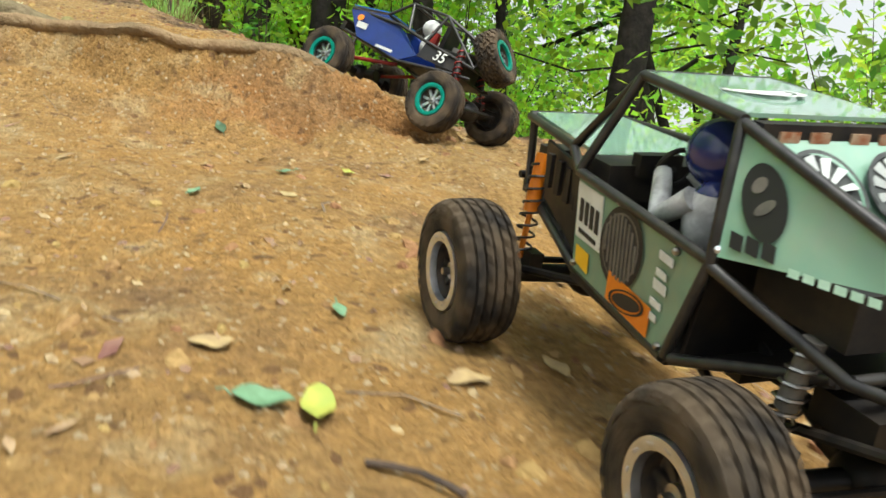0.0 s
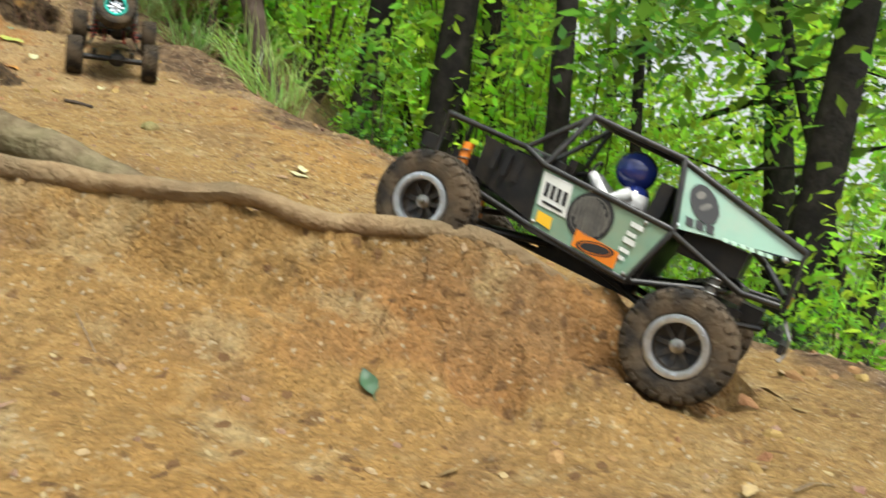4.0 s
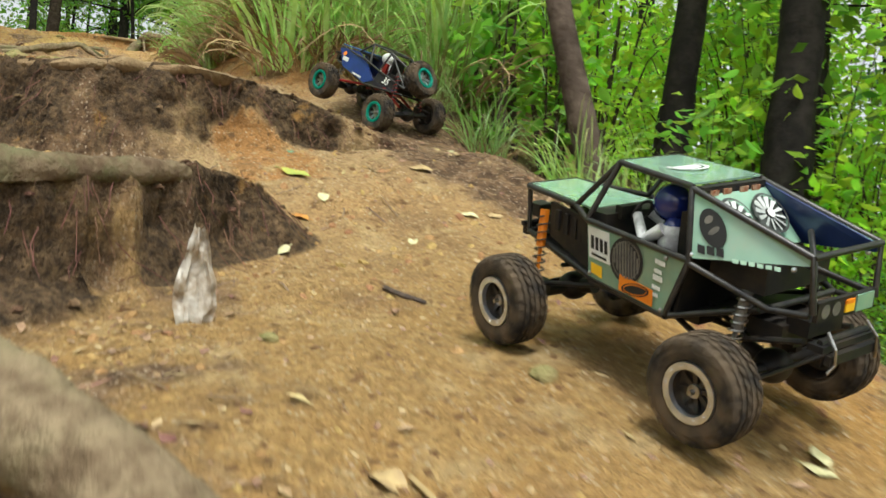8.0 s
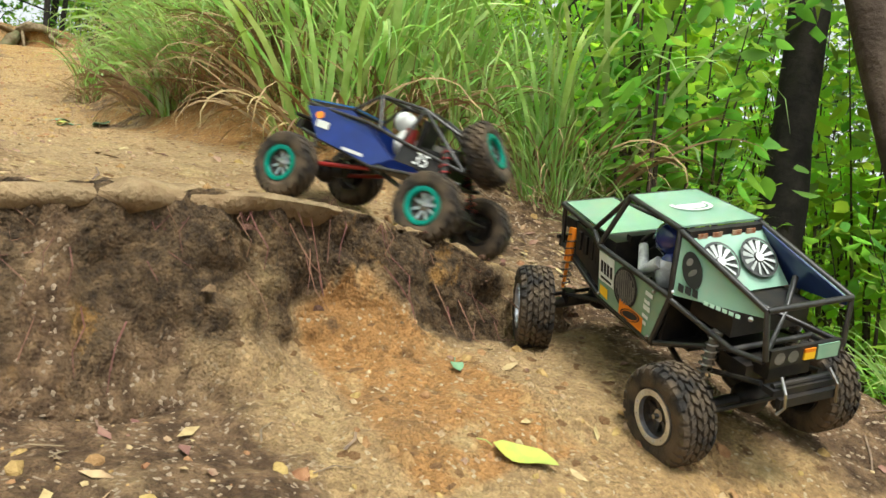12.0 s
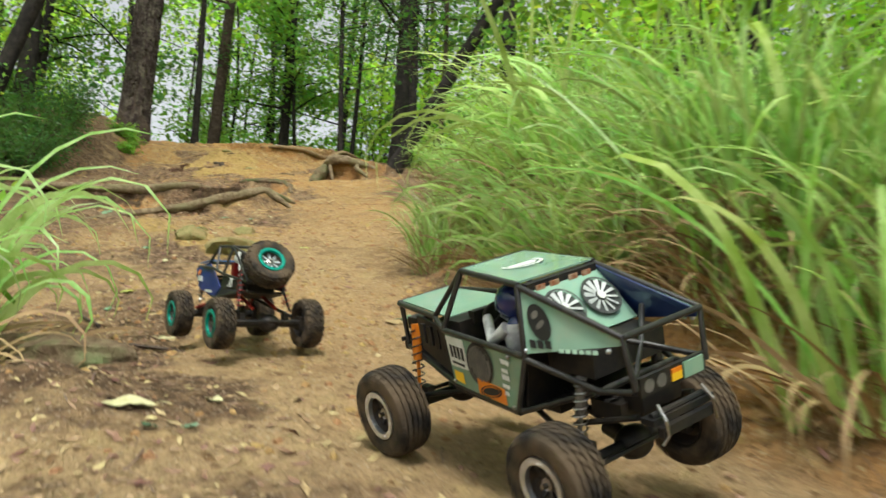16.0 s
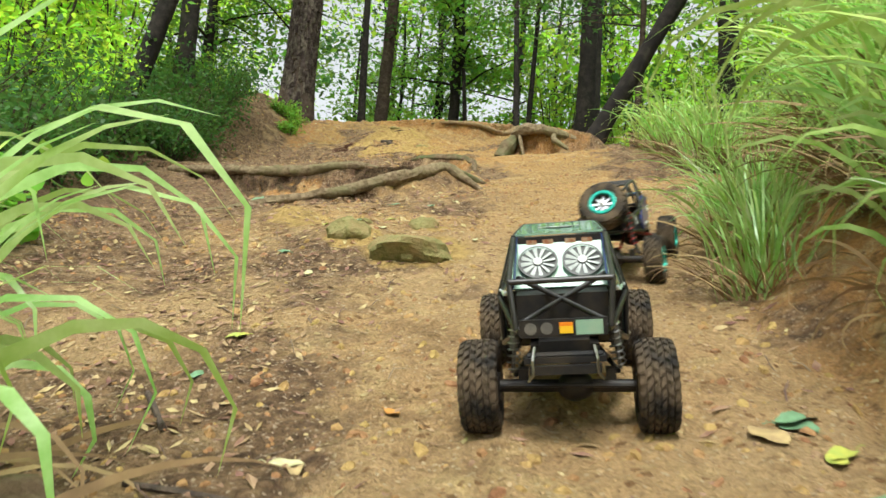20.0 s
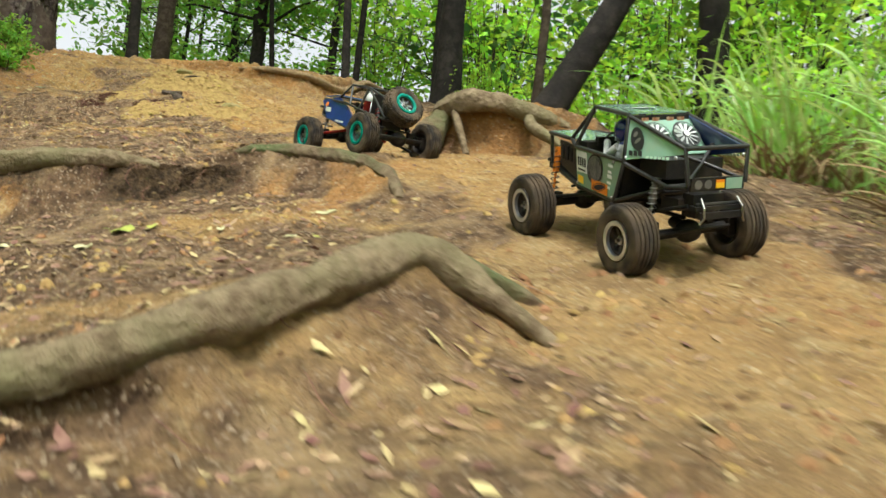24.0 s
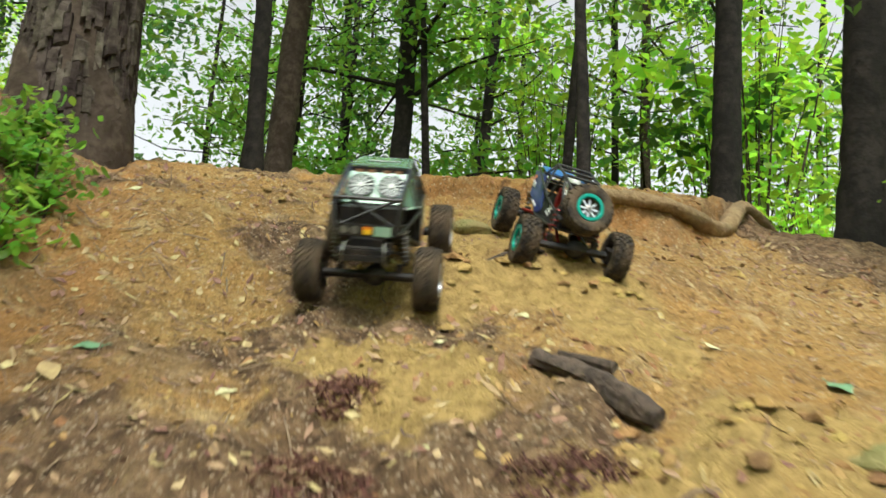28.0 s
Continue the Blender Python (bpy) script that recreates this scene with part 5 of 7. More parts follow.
def bush_kind(seed, tall, wide, stems, leaf, per, mat, label):
    rng = np.random.default_rng(seed)
    bush = tagged(new("bush"), label, "bush", "undergrowth")
    st, tips = Shape(), []
    for k in range(stems):
        a = rng.uniform(0, 2 * np.pi)
        r = wide * rng.uniform(.15, 1)
        h = tall * rng.uniform(.45, 1)
        base = Vector((math.cos(a) * .05, math.sin(a) * .05, -.05))
        mid = Vector((math.cos(a) * r * .45, math.sin(a) * r * .45, h * .6))
        top = Vector((math.cos(a) * r, math.sin(a) * r, h))
        st.tube([base, mid, top], [.007 + tall * .004, .005, .002], 5)
        for t in np.linspace(.25, 1, 7):
            p = base.lerp(mid, t * 2) if t < .5 else mid.lerp(top, t * 2 - 1)
            for _ in range(2):
                tips.append(np.array(p) + rng.normal(0, .12 * wide, 3))
    part("stemwork", st, M_BARK_BROWN, bush)
    spots_ = sprays(rng, np.array(tips), per, .13 * wide + .03)
    v, f = broad_cloud(rng, spots_, leaf, leaf * .5) if leaf > .1 and wide < .7 or tall < .3 else leaf_cloud(rng, spots_, leaf, leaf * .52)
    part("foliage", leaf_mesh("foliage", v, f, mat), None, bush)
    return bush


def tree_kind(seed, tall, girth, lean, mat, leafmat, leaves, leaf, first=2.2, bend=0.25, label=""):
    """A tree with a tapered, flared trunk, limbs, and a crown of loose sprays."""
    rng = np.random.default_rng(seed)
    tree = tagged(new("tree"), label, "tree", "forest trees")
    path, rad = [], []
    steps = 14
    lx, ly = lean
    ph = rng.uniform(0, 6.28)
    for i in range(steps + 1):
        t = i / steps
        h = tall * t - .35
        w = bend * math.sin(t * 5 + ph) * t
        path.append((lx * h + w * .5, ly * h + w * .3, h))
        rad.append(girth * (1 - .72 * t) * (1 + .75 * math.exp(-(h + .35) / .28)))
    part("trunk", knotty(path, rad, step=.12, seed=seed, sides_=16, wob=.10), mat, tree, smooth_angle=60)
    tips = []
    count = int(6 + tall * 1.6)
    for k in range(count):
        t = rng.uniform(first / tall, .97)
        i = min(int(t * steps), steps - 1)
        base = Vector(path[i]).lerp(Vector(path[i + 1]), t * steps - i)
        a = rng.uniform(0, 2 * np.pi)
        ln = rng.uniform(.8, 2.3) * (1.15 - .5 * t)
        d = Vector((math.cos(a), math.sin(a), rng.uniform(-.05, .6)))
        mid = base + d * ln * .5 + Vector(rng.normal(0, .08, 3))
        end = base + d * ln + Vector((0, 0, rng.uniform(-.25, .1)))
        part("limb", Shape().tube([base, mid, end], [girth * .26 * (1.1 - .6 * t), girth * .15, .006], 6), mat, tree, smooth_angle=60)
        for u in np.linspace(.3, 1, 6):
            p = base.lerp(mid, u * 2) if u < .5 else mid.lerp(end, u * 2 - 1)
            for _ in range(2):
                tips.append(np.array(p) + rng.normal(0, .2, 3))
    per = max(1, leaves // len(tips))
    v, f = leaf_cloud(rng, sprays(rng, np.array(tips), per, .17), leaf, leaf * .5)
    part("crown", leaf_mesh("crown", v, f, leafmat), None, tree)
    return tree


def stand(ob, x, y, turn=0.0, scale=1.0, sink=0.0, spare=False):
    m = pose(x, y, ground_z(x, y) - sink, 0, 0, turn) @ Matrix.Scale(scale, 4)
    if spare:
        ob.matrix_basis = m
        return ob
    c = copy_thing(ob, m)
    c.matrix_basis = m
    return c


# trees that stand by the trail: place, height, girth, lean, bark
NAMED = (
    (.72, 4.38, 8, .095, (.21, .0), M_BARK, "dark slender tree leaning on the slope below the trail"),
    (-.13, 5.2, 8, .07, (.04, .0), M_BARK, "dark straight tree trunk among undergrowth"),
    (-.55, 6.4, 9, .08, (.03, .02), M_BARK, "dark straight tree trunk among undergrowth"),
    (-.78, 5.45, 9, .115, (.12, .04), M_BARK, "thick dark tree trunk beside the slope"),
    (-1.26, 5.92, 9, .092, (.13, .04), M_BARK, "dark tree leaning a little over the slope"),
    (-1.22, 3.96, 5, .043, (-.19, .03), M_BARK_BROWN, "brown tree with a crooked trunk and stump foot"),
    (-1.77, 4.95, 5, .022, (-.06, .0), M_BARK_BROWN, "thin young tree with big leaves"),
    (-2.5, 9.6, 8, .12, (.22, .0), M_BARK, "dark tree leaning far over the undergrowth"),
    (-3.2, 7.4, 9, .13, (.02, .0), M_BARK, "thick dark trunk rising behind tall grass"),
    (-11.85, 11.1, 11, .19, (.05, .02), M_BARK_BROWN, "big tree with flared foot and scaly bark on a mound"),
    (-13.8, 14.7, 11, .12, (.05, .0), M_BARK_BROWN, "tall tree with brown bark on the hill crest"),
    (-15.2, 13.9, 11, .09, (.02, .0), M_BARK, "tall dark tree on the hill crest"),
    (-9.2, 13.8, 11, .125, (.01, .0), M_BARK, "thick straight dark tree above the trail"),
    (-10.27, 15.88, 10, .125, (.0, .0), M_BARK, "straight dark tree above the trail"),
    (-7.0, 10.1, 8, .075, (.55, .2), M_BARK, "tree leaning away from the earth bank"),
    (-6.35, 11.4, 9, .10, (.02, .0), M_BARK, "dark tree trunk among grass and leaves"),
    (-7.9, 12.6, 6, .045, (.06, .0), M_BARK_BROWN, "slim forked tree with spreading boughs"),
    (-10.3, 7.8, 8, .09, (.25, .15), M_BARK, "leaning trunk wrapped in creeper"),
    (-12.4, 9.8, 9, .12, (.02, .0), M_BARK, "dark tree in the thicket"),
    (-19.0, 17.0, 11, .10, (.0, .0), M_BARK, "tall dark tree on the hill crest"),
    (-14.0, 19.0, 11, .09, (.04, .0), M_BARK, "tall dark tree on the hill crest"),
    (.45, 6.4, 8, .045, (.03, .0), M_BARK, "slim dark tree in the undergrowth below the trail"),
    (1.5, 6.2, 8, .05, (.25, .0), M_BARK, "slim dark tree leaning in the undergrowth"),
    (1.9, 5.6, 7, .045, (-.2, .1), M_BARK, "slim crooked tree in the undergrowth"),
    (-11.8, 19.5, 11, .08, (-.03, .0), M_BARK_BROWN, "tall tree with brown bark on the hill crest"),
)
for i, (x, y, tall, girth, lean, bark, label) in enumerate(NAMED):
    t_ = tree_kind(100 + i, tall, girth, lean, bark, (M_LEAF, M_LEAF_DARK, M_LEAF_LIGHT)[i % 3], 3200 if tall > 5.5 else 700, .085, first=1.6 if tall < 8 else 2.4, label=label)
    if "scaly" in label:
        scales = Shape()
        rb = random.Random(77)
        for _ in range(1500):
            h = rb.uniform(-.1, 2.3)
            a = rb.uniform(0, 6.283)
            r = girth * (1 - .72 * (h + .35) / tall) * (1 + .75 * math.exp(-(h + .35) / .28)) * 1.02
            w, l, th = rb.uniform(.010, .026), rb.uniform(.035, .11), rb.uniform(.008, .026)
            cx, cy = lean[0] * h, lean[1] * h
            flare = girth * .75 * math.exp(-(h + .35) / .28) / .28
            pts = []
            for out in (-.01, th):
                for u, v in ((-w, -l), (w * rb.uniform(.7, 1.2), -l * rb.uniform(.7, 1)), (w, l * rb.uniform(.8, 1.2)), (-w * rb.uniform(.6, 1.1), l)):
                    k = .75 if out > 0 else 1.0
                    rr = r - flare * v * .9 + out
                    ang = a + u * k / r
                    pts.append((cx + rr * math.cos(ang), cy + rr * math.sin(ang), h + v * k))
            scales.add(pts, [(4, 5, 6, 7), (0, 1, 5, 4), (1, 2, 6, 5), (2, 3, 7, 6), (3, 0, 4, 7)])
        part("bark_crust", scales, M_BARK_SCALY, t_)
    stand(t_, x, y, spare=True)

FOREST = [tree_kind(300 + k, 9 + k, .13 + .01 * k, (.03 * (k - 1), .02), M_BARK, mat, 5200, .135, first=1.0, label="forest tree with dark trunk and loose green crown") for k, mat in enumerate((M_LEAF, M_LEAF_DARK, M_LEAF_LIGHT))]
BUSHES = [
    bush_kind(11, 1.5, .65, 12, .085, 5, M_LEAF_LIGHT, "leafy fresh green bush in the undergrowth"),
    bush_kind(12, 2.4, .8, 14, .10, 5, M_LEAF_LIGHT, "tall leafy sapling thicket"),
    bush_kind(13, .8, .55, 12, .06, 6, M_LEAF_DARK, "dark low bush beside the trail"),
    bush_kind(14, 3.2, 1.0, 16, .11, 5, M_LEAF_LIGHT, "tall thin saplings with broad leaves"),
    bush_kind(15, .26, .26, 9, .07, 3, M_LEAF, "low creeping plant with broad leaves on the bank"),
    bush_kind(16, 1.5, .45, 9, .125, 3, M_LEAF, "young sapling with big broad light green leaves"),
    bush_kind(17, 2.4, .65, 11, .14, 3, M_LEAF_LIGHT, "tall sapling with big broad leaves"),
]
SLIM = tree_kind(330, 9.5, .06, (.03, .0), M_BARK, M_LEAF, 1500, .14, first=3.2, bend=.5, label="slim dark forest tree with a thin crown")
rng = np.random.default_rng(55)
for k in range(26):
    s, n = rng.uniform(17.5, 30), rng.uniform(-10, 11)
    stand(SLIM, (n - s) * R2, (n + s) * R2, rng.uniform(0, 360), rng.uniform(.7, 1.2), spare=k == 0)
rng = np.random.default_rng(5)
placed = 0
first_use = [True] * 3
spots = []
while placed < 44:
    s, n = rng.uniform(-4, 34), rng.uniform(-16, 20)
    x, y = (n - s) * R2, (n + s) * R2
    if (-3.2 < n < 4.2 and s < 18) or any((x - a) ** 2 + (y - b) ** 2 < 2.0 for a, b in spots) or any((x - q[0]) ** 2 + (y - q[1]) ** 2 < 2.0 for q in NAMED) or (s > 17 and abs(n + .8) < 1.6 and s < 26):
        continue
    spots.append((x, y))
    k = placed % 3
    stand(FOREST[k], x, y, rng.uniform(0, 360), rng.uniform(.8, 1.15), spare=first_use[k])
    first_use[k] = False
    placed += 1
first_use = [True] * 7


def thicket(count, s_range, n_range, kinds, scale=(.7, 1.2)):
    for _ in range(count):
        s, n = rng.uniform(*s_range), rng.uniform(*n_range)
        x, y = (n - s) * R2, (n + s) * R2
        k = kinds[int(rng.integers(len(kinds)))]
        stand(BUSHES[k], x, y, rng.uniform(0, 360), rng.uniform(*scale), spare=first_use[k])
        first_use[k] = False


thicket(22, (.3, 4.4), (2.3, 3.4), (2, 4, 2), (.3, .6))
thicket(20, (.3, 4.6), (3.2, 4.6), (2, 0, 0), (.5, .8))
thicket(20, (-.5, 6.0), (4.4, 7.5), (1, 3, 0), (.7, 1.1))
thicket(20, (-2, 8.0), (7.5, 12.0), (1, 3), (1.0, 1.6))
thicket(11, (5.0, 10.5), (2.5, 4.5), (0, 1, 0), (.6, 1.0))
for k, x, y, sc in ((5, -1.80, 4.72, .7), (6, -1.72, 5.45, .8), (5, -1.62, 5.0, .7), (6, -.75, 6.6, .9), (5, -1.0, 4.9, .6), (6, -.62, 5.5, .7),
                    (4, -11.07, 10.42, .55), (4, -11.25, 10.5, .6), (4, -10.9, 10.3, .5), (4, -11.15, 10.25, .6), (4, -10.75, 10.1, .6), (4, -4.9, 4.05, 1.2), (4, -5.3, 4.3, 1.2), (2, -5.2, 4.0, .6), (2, -5.8, 4.3, .7), (2, -6.1, 4.6, .6), (2, -6.4, 4.4, .8), (2, -6.6, 5.0, .6), (2, -7.0, 5.2, .8), (4, -6.3, 5.1, 1.2), (2, -7.4, 5.7, .7), (2, -10.9, 9.3, .7), (2, -11.2, 9.6, .7), (2, -10.6, 9.0, .7), (2, -11.5, 10.0, .6), (2, -10.4, 8.7, .8), (2, -10.1, 8.35, .8), (2, -9.8, 8.0, .8), (2, -11.0, 8.9, .9), (2, -10.5, 8.3, 1.0)):
    stand(BUSHES[k], x, y, rng.uniform(0, 360), sc, spare=first_use[k])
    first_use[k] = False
thicket(30, (6.0, 15.0), (4.2, 8.0), (1, 3, 0), (.8, 1.3))
thicket(18, (10.5, 16.5), (3.3, 6.0), (0, 1, 2), (.5, .9))
thicket(26, (15, 24), (4.0, 10.0), (1, 3, 0), (.9, 1.5))
thicket(22, (6.5, 13.0), (-2.6, -1.3), (2, 0, 2), (.6, 1.0))
thicket(28, (6.0, 16.0), (-5.0, -2.4), (1, 0, 3), (.8, 1.3))
thicket(12, (12.3, 14.1), (-1.9, -1.15), (2,), (.4, .65))
thicket(8, (14.6, 16.6), (-2.4, -1.9), (2,), (.25, .45))
thicket(18, (18.5, 26), (-7, -1.8), (1, 0, 3), (.9, 1.4))


def far_woods(name, count, per, spread_, leaf, s_range, n_range, h_range, mat, seed, keep):
    """Distant foliage in loose clumps with gaps between them."""
    rg = np.random.default_rng(seed)
    s, n = rg.uniform(*s_range, count), rg.uniform(*n_range, count)
    ok = keep(s, n)
    s, n = s[ok], n[ok]
    x, y = (n - s) * R2, (n + s) * R2
    z = height(x, y, False) + rg.uniform(0, 1, len(s)) ** 1.15 * (h_range[1] - h_range[0]) + h_range[0]
    c = np.repeat(np.stack([x, y, z], 1), per, axis=0)
    c = c + rg.normal(0, 1, c.shape) * np.array([spread_, spread_, spread_ * .3])
    v, f = leaf_cloud(rg, c, leaf, leaf * .55)
    tagged(new(name, leaf_mesh(name, v, f, mat)), "distant leafy woodland foliage with gaps of sky", "woodland", kind="stuff")


far_woods("far_woods", 112, 130, .55, .25, (17, 34), (-15, 17), (.3, 9.5), M_LEAF_DARK, 41, lambda s, n: (s > 20.5) | (np.abs(n - .3) > 3))
far_woods("far_woods", 100, 130, .5, .23, (18, 36), (-15, 17), (.3, 9), M_LEAF, 42, lambda s, n: (s > 22) | (np.abs(n - .3) > 3))
far_woods("far_woods", 60, 130, .5, .22, (18, 32), (-13, 17), (1.5, 9), M_LEAF_LIGHT, 48, lambda s, n: (s > 22) | (np.abs(n - .3) > 3))
# lighter leaf colour stands in for sun on the foliage behind the slope
far_woods("far_woods", 130, 110, .45, .19, (-6, 18), (7.5, 18), (.2, 8.5), M_LEAF_LIGHT, 43, lambda s, n: n > 6)
far_woods("far_woods", 75, 110, .45, .19, (-6, 18), (8, 20), (.2, 9), M_LEAF, 44, lambda s, n: n > 6)
far_woods("far_woods", 300, 95, .6, .17, (6, 20), (-13, -3.4), (.2, 8), M_LEAF_DARK, 45, lambda s, n: n < -3)
far_woods("near_boughs", 150, 60, .30, .11, (-.5, 15), (2.6, 5.5), (1.5, 3.6), M_LEAF, 46, lambda s, n: (n > 2.9) | (s < 3))


def grass_kind(seed, blades, length, spread_, width, label, dry=0.12, toward=None, droop=1.0):
    rg = np.random.default_rng(seed)
    clump = tagged(new("grass_clump"), label, "grass", "tall grass clumps")
    for name, mat, cnt, lf, up in (("green_leafage", M_GRASS, blades, 1.0, .95), ("straw_skirt", M_STRAW, int(blades * dry * 3), .55, .5)):
        vs, fs = [], []
        for _ in range(cnt):
            a, out = rg.uniform(0, 2 * np.pi), abs(rg.normal(0, .34)) + .05
            ln, wd = length * lf * rg.uniform(.55, 1.15), width * rg.uniform(.6, 1.2) * (1 if name == "green_leafage" else .5)
            p = np.array([math.cos(a) * spread_ * rg.uniform(0, 1), math.sin(a) * spread_ * rg.uniform(0, 1), -.03])
            el = rg.uniform(1.1, 1.56) * up
            az = a + rg.normal(0, 1.0) if toward is None else radians(toward) + rg.normal(0, .45)
            side = np.array([-math.sin(az), math.cos(az), 0])
            seg = 10
            bow = rg.uniform(1.6, 3.2)
            roll_ = rg.normal(0, .6) if toward is None else rg.normal(1.1, .35)
            k = len(vs)
            curl = droop * rg.uniform(1.3, 3.0) * (1.0 if rg.random() > .2 else .4)
            for i in range(seg + 1):
                t = i / seg
                w = wd * (0.55 + .45 * min(1, t * 4)) * (1 - t ** 2.2) + .0004
                e0 = el - curl * t ** bow
                up_ = np.array([-math.cos(az) * math.sin(e0), -math.sin(az) * math.sin(e0), math.cos(e0)])
                tw = (side * math.cos(roll_) + up_ * math.sin(roll_)) * w * .5
                vs += [p - tw, p + tw]
                e = el - curl * t ** bow
                p = p + np.array([math.cos(az) * math.cos(e), math.sin(az) * math.cos(e), math.sin(e)]) * ln / seg
            fs += [(k + 2 * i, k + 2 * i + 1, k + 2 * i + 3, k + 2 * i + 2) for i in range(seg)]
        me = bpy.data.meshes.new(name)
        me.from_pydata([tuple(q) for q in vs], [], fs)
        me.materials.append(mat)
        me.polygons.foreach_set("use_smooth", np.ones(len(me.polygons), bool))
        part(name, me, None, clump)
    return clump


GRASS = [grass_kind(21, 64, .70, .16, .013, "clump of tall arching green grass", .6), grass_kind(22, 40, .88, .17, .020, "clump of broad-bladed arching reed grass", .55, None, 1.3), grass_kind(23, 90, .36, .10, .006, "short tuft of green grass", .3), grass_kind(24, 15, .95, .10, .027, "clump of broad reed grass drooping over the trail", .2, 40, 1.45)]
grass_first = [True] * 4


def tuft(k, x, y, scale=1.0):
    stand(GRASS[k], x, y, rng.uniform(0, 360), scale * rng.uniform(.85, 1.15), spare=grass_first[k])
    grass_first[k] = False


for i in range(84):
    s = rng.uniform(4.75, 9.4)
    edge = np.interp(s, (4.6, 5, 6, 7, 7.6, 8.2, 9, 10), (1.75, 1.42, 1.44, 1.53, 1.76, 2.2, 2.6, 2.9))
    n = edge - .08 + abs(rng.normal(0, .42))
    tuft(0 if i % 3 else 1, (n - s) * R2, (n + s) * R2, 1.0)
for i in range(24):
    s, n = rng.uniform(4.95, 7.9), rng.uniform(1.24, 1.5)
    n = n + .25 * max(0, s - 7.2)
    tuft(i % 2, (n - s) * R2, (n + s) * R2, .62)
for i in range(12):
    s, n = rng.uniform(8.6, 11.2), rng.uniform(2.0, 2.9)
    tuft(i % 2, (n - s) * R2, (n + s) * R2, .8)
stand(GRASS[3], -4.60, 4.22, 0, 1.0, spare=True)
stand(GRASS[3], -4.80, 4.36, 12, .9)
stand(GRASS[3], -4.78, 4.10, -10, 1.0)
for x, y, turn, size in ((-3.34, 5.02, 188, .64), (-3.47, 5.14, 178, .62), (-3.6, 5.35, 196, .66), (-3.75, 5.55, 180, .66)):
    stand(GRASS[3], x, y, turn, size)
for x, y, k, sc in ((-4.3, 3.75, 0, .6), (-4.72, 3.95, 1, .75), (-5.1, 4.3, 0, .8), (-5.4, 4.5, 1, .7), (-5.0, 4.0, 1, .8), (-5.6, 4.4, 0, .8), (-2.0, 4.55, 2, 1.0), (-1.75, 4.45, 2, 1.0), (-2.25, 4.55, 0, .6), (-2.5, 4.66, 1, .7),
                    (-1.3, 3.95, 2, 1), (-1.15, 3.8, 2, .9), (-.05, 2.95, 2, .6), (.3, 2.65, 2, .5), (-.5, 3.35, 2, .6)):
    tuft(k, x, y, sc)

# ---------- stones, log, scrap, fallen leaves, litter ----------
M_MOSSROCK = material("mossy_stone", (0.31, 0.275, 0.12), 0.95, second=(0.215, 0.21, 0.08), scale=60.0, bump=1.2, bump_scale=120.0, third=(0.36, 0.27, 0.13), third_scale=14.0, spec=0.15)
M_ROTWOOD = material("rotten_wood", (0.045, 0.032, 0.024), 0.9, second=(0.10, 0.07, 0.05), scale=40.0, bump=1.0, bump_scale=70.0)
M_SCRAP = material("dirty_white_film", (0.66, 0.64, 0.58), 0.7, second=(0.36, 0.30, 0.22), scale=28.0, bump=0.5, bump_scale=90.0, third=(0.30, 0.22, 0.14), third_scale=14.0, spec=0.25)
M_FALLEN = [material("leaf_bluegreen", (0.16, 0.30, 0.17), 0.55, second=(0.12, 0.23, 0.12), scale=60.0), material("leaf_yellow", (0.40, 0.40, 0.07), 0.55, second=(0.30, 0.36, 0.07), scale=50.0),
            material("leaf_tan", (0.42, 0.31, 0.14), 0.7, second=(0.30, 0.21, 0.10), scale=50.0), material("leaf_deep", (0.04, 0.10, 0.04), 0.5, second=(0.03, 0.07, 0.03), scale=50.0),
            material("leaf_pale", (0.55, 0.52, 0.30), 0.65, second=(0.42, 0.40, 0.20), scale=50.0), material("leaf_orange", (0.50, 0.24, 0.04), 0.65, second=(0.40, 0.17, 0.03), scale=50.0)]
LEAF_WORDS = ("bluish green fallen leaf lying on the soil", "yellow-green fallen leaf lying on the soil", "dry tan fallen leaf on the soil", "dark green fallen leaf on the soil", "pale dry fallen leaf on the soil", "orange-brown fallen leaf on the soil")


def leaf_shape(size, seed):
    rg = random.Random(seed)
    s, n = Shape(), 9
    w, bend, fold = size * rg.uniform(.42, .6), rg.uniform(-.25, .35), rg.uniform(.05, .4)
    pts = []
    for i in range(n + 1):
        t = i / n
        h = w * .5 * math.sin(math.pi * t ** .8) ** .85 + .0004
        z = size * (bend * (t - .5) ** 2 + .03 * math.sin(t * 9 + seed))
        x = size * (t - .5)
        pts += [(x, -h, z + h * fold), (x, 0, z), (x, h, z + h * fold * rg.uniform(.6, 1.3))]
    f = []
    for i in range(n):
        k = i * 3
        f += [(k, k + 3, k + 4, k + 1), (k + 1, k + 4, k + 5, k + 2)]
    s.add(pts, f)
    s.add([(p[0], p[1], p[2] - .0006) for p in pts], [q[::-1] for q in f])
    s.tube([(-size * .5, 0, 0), (-size * .62, size * .02, .004), (-size * .75, size * .03, .002)], .0009, 5)
    return s


def flat_on_ground(x, y, turn, lift=0.003, n=None):
    up = n or ground_normal(x, y, .03)
    q = Vector((0, 0, 1)).rotation_difference(up).to_matrix().to_4x4()
    return Matrix.Translation((x, y, float(height(np.array([x]), np.array([y]))[0]) + lift)) @ q @ Matrix.Rotation(turn, 4, "Z")


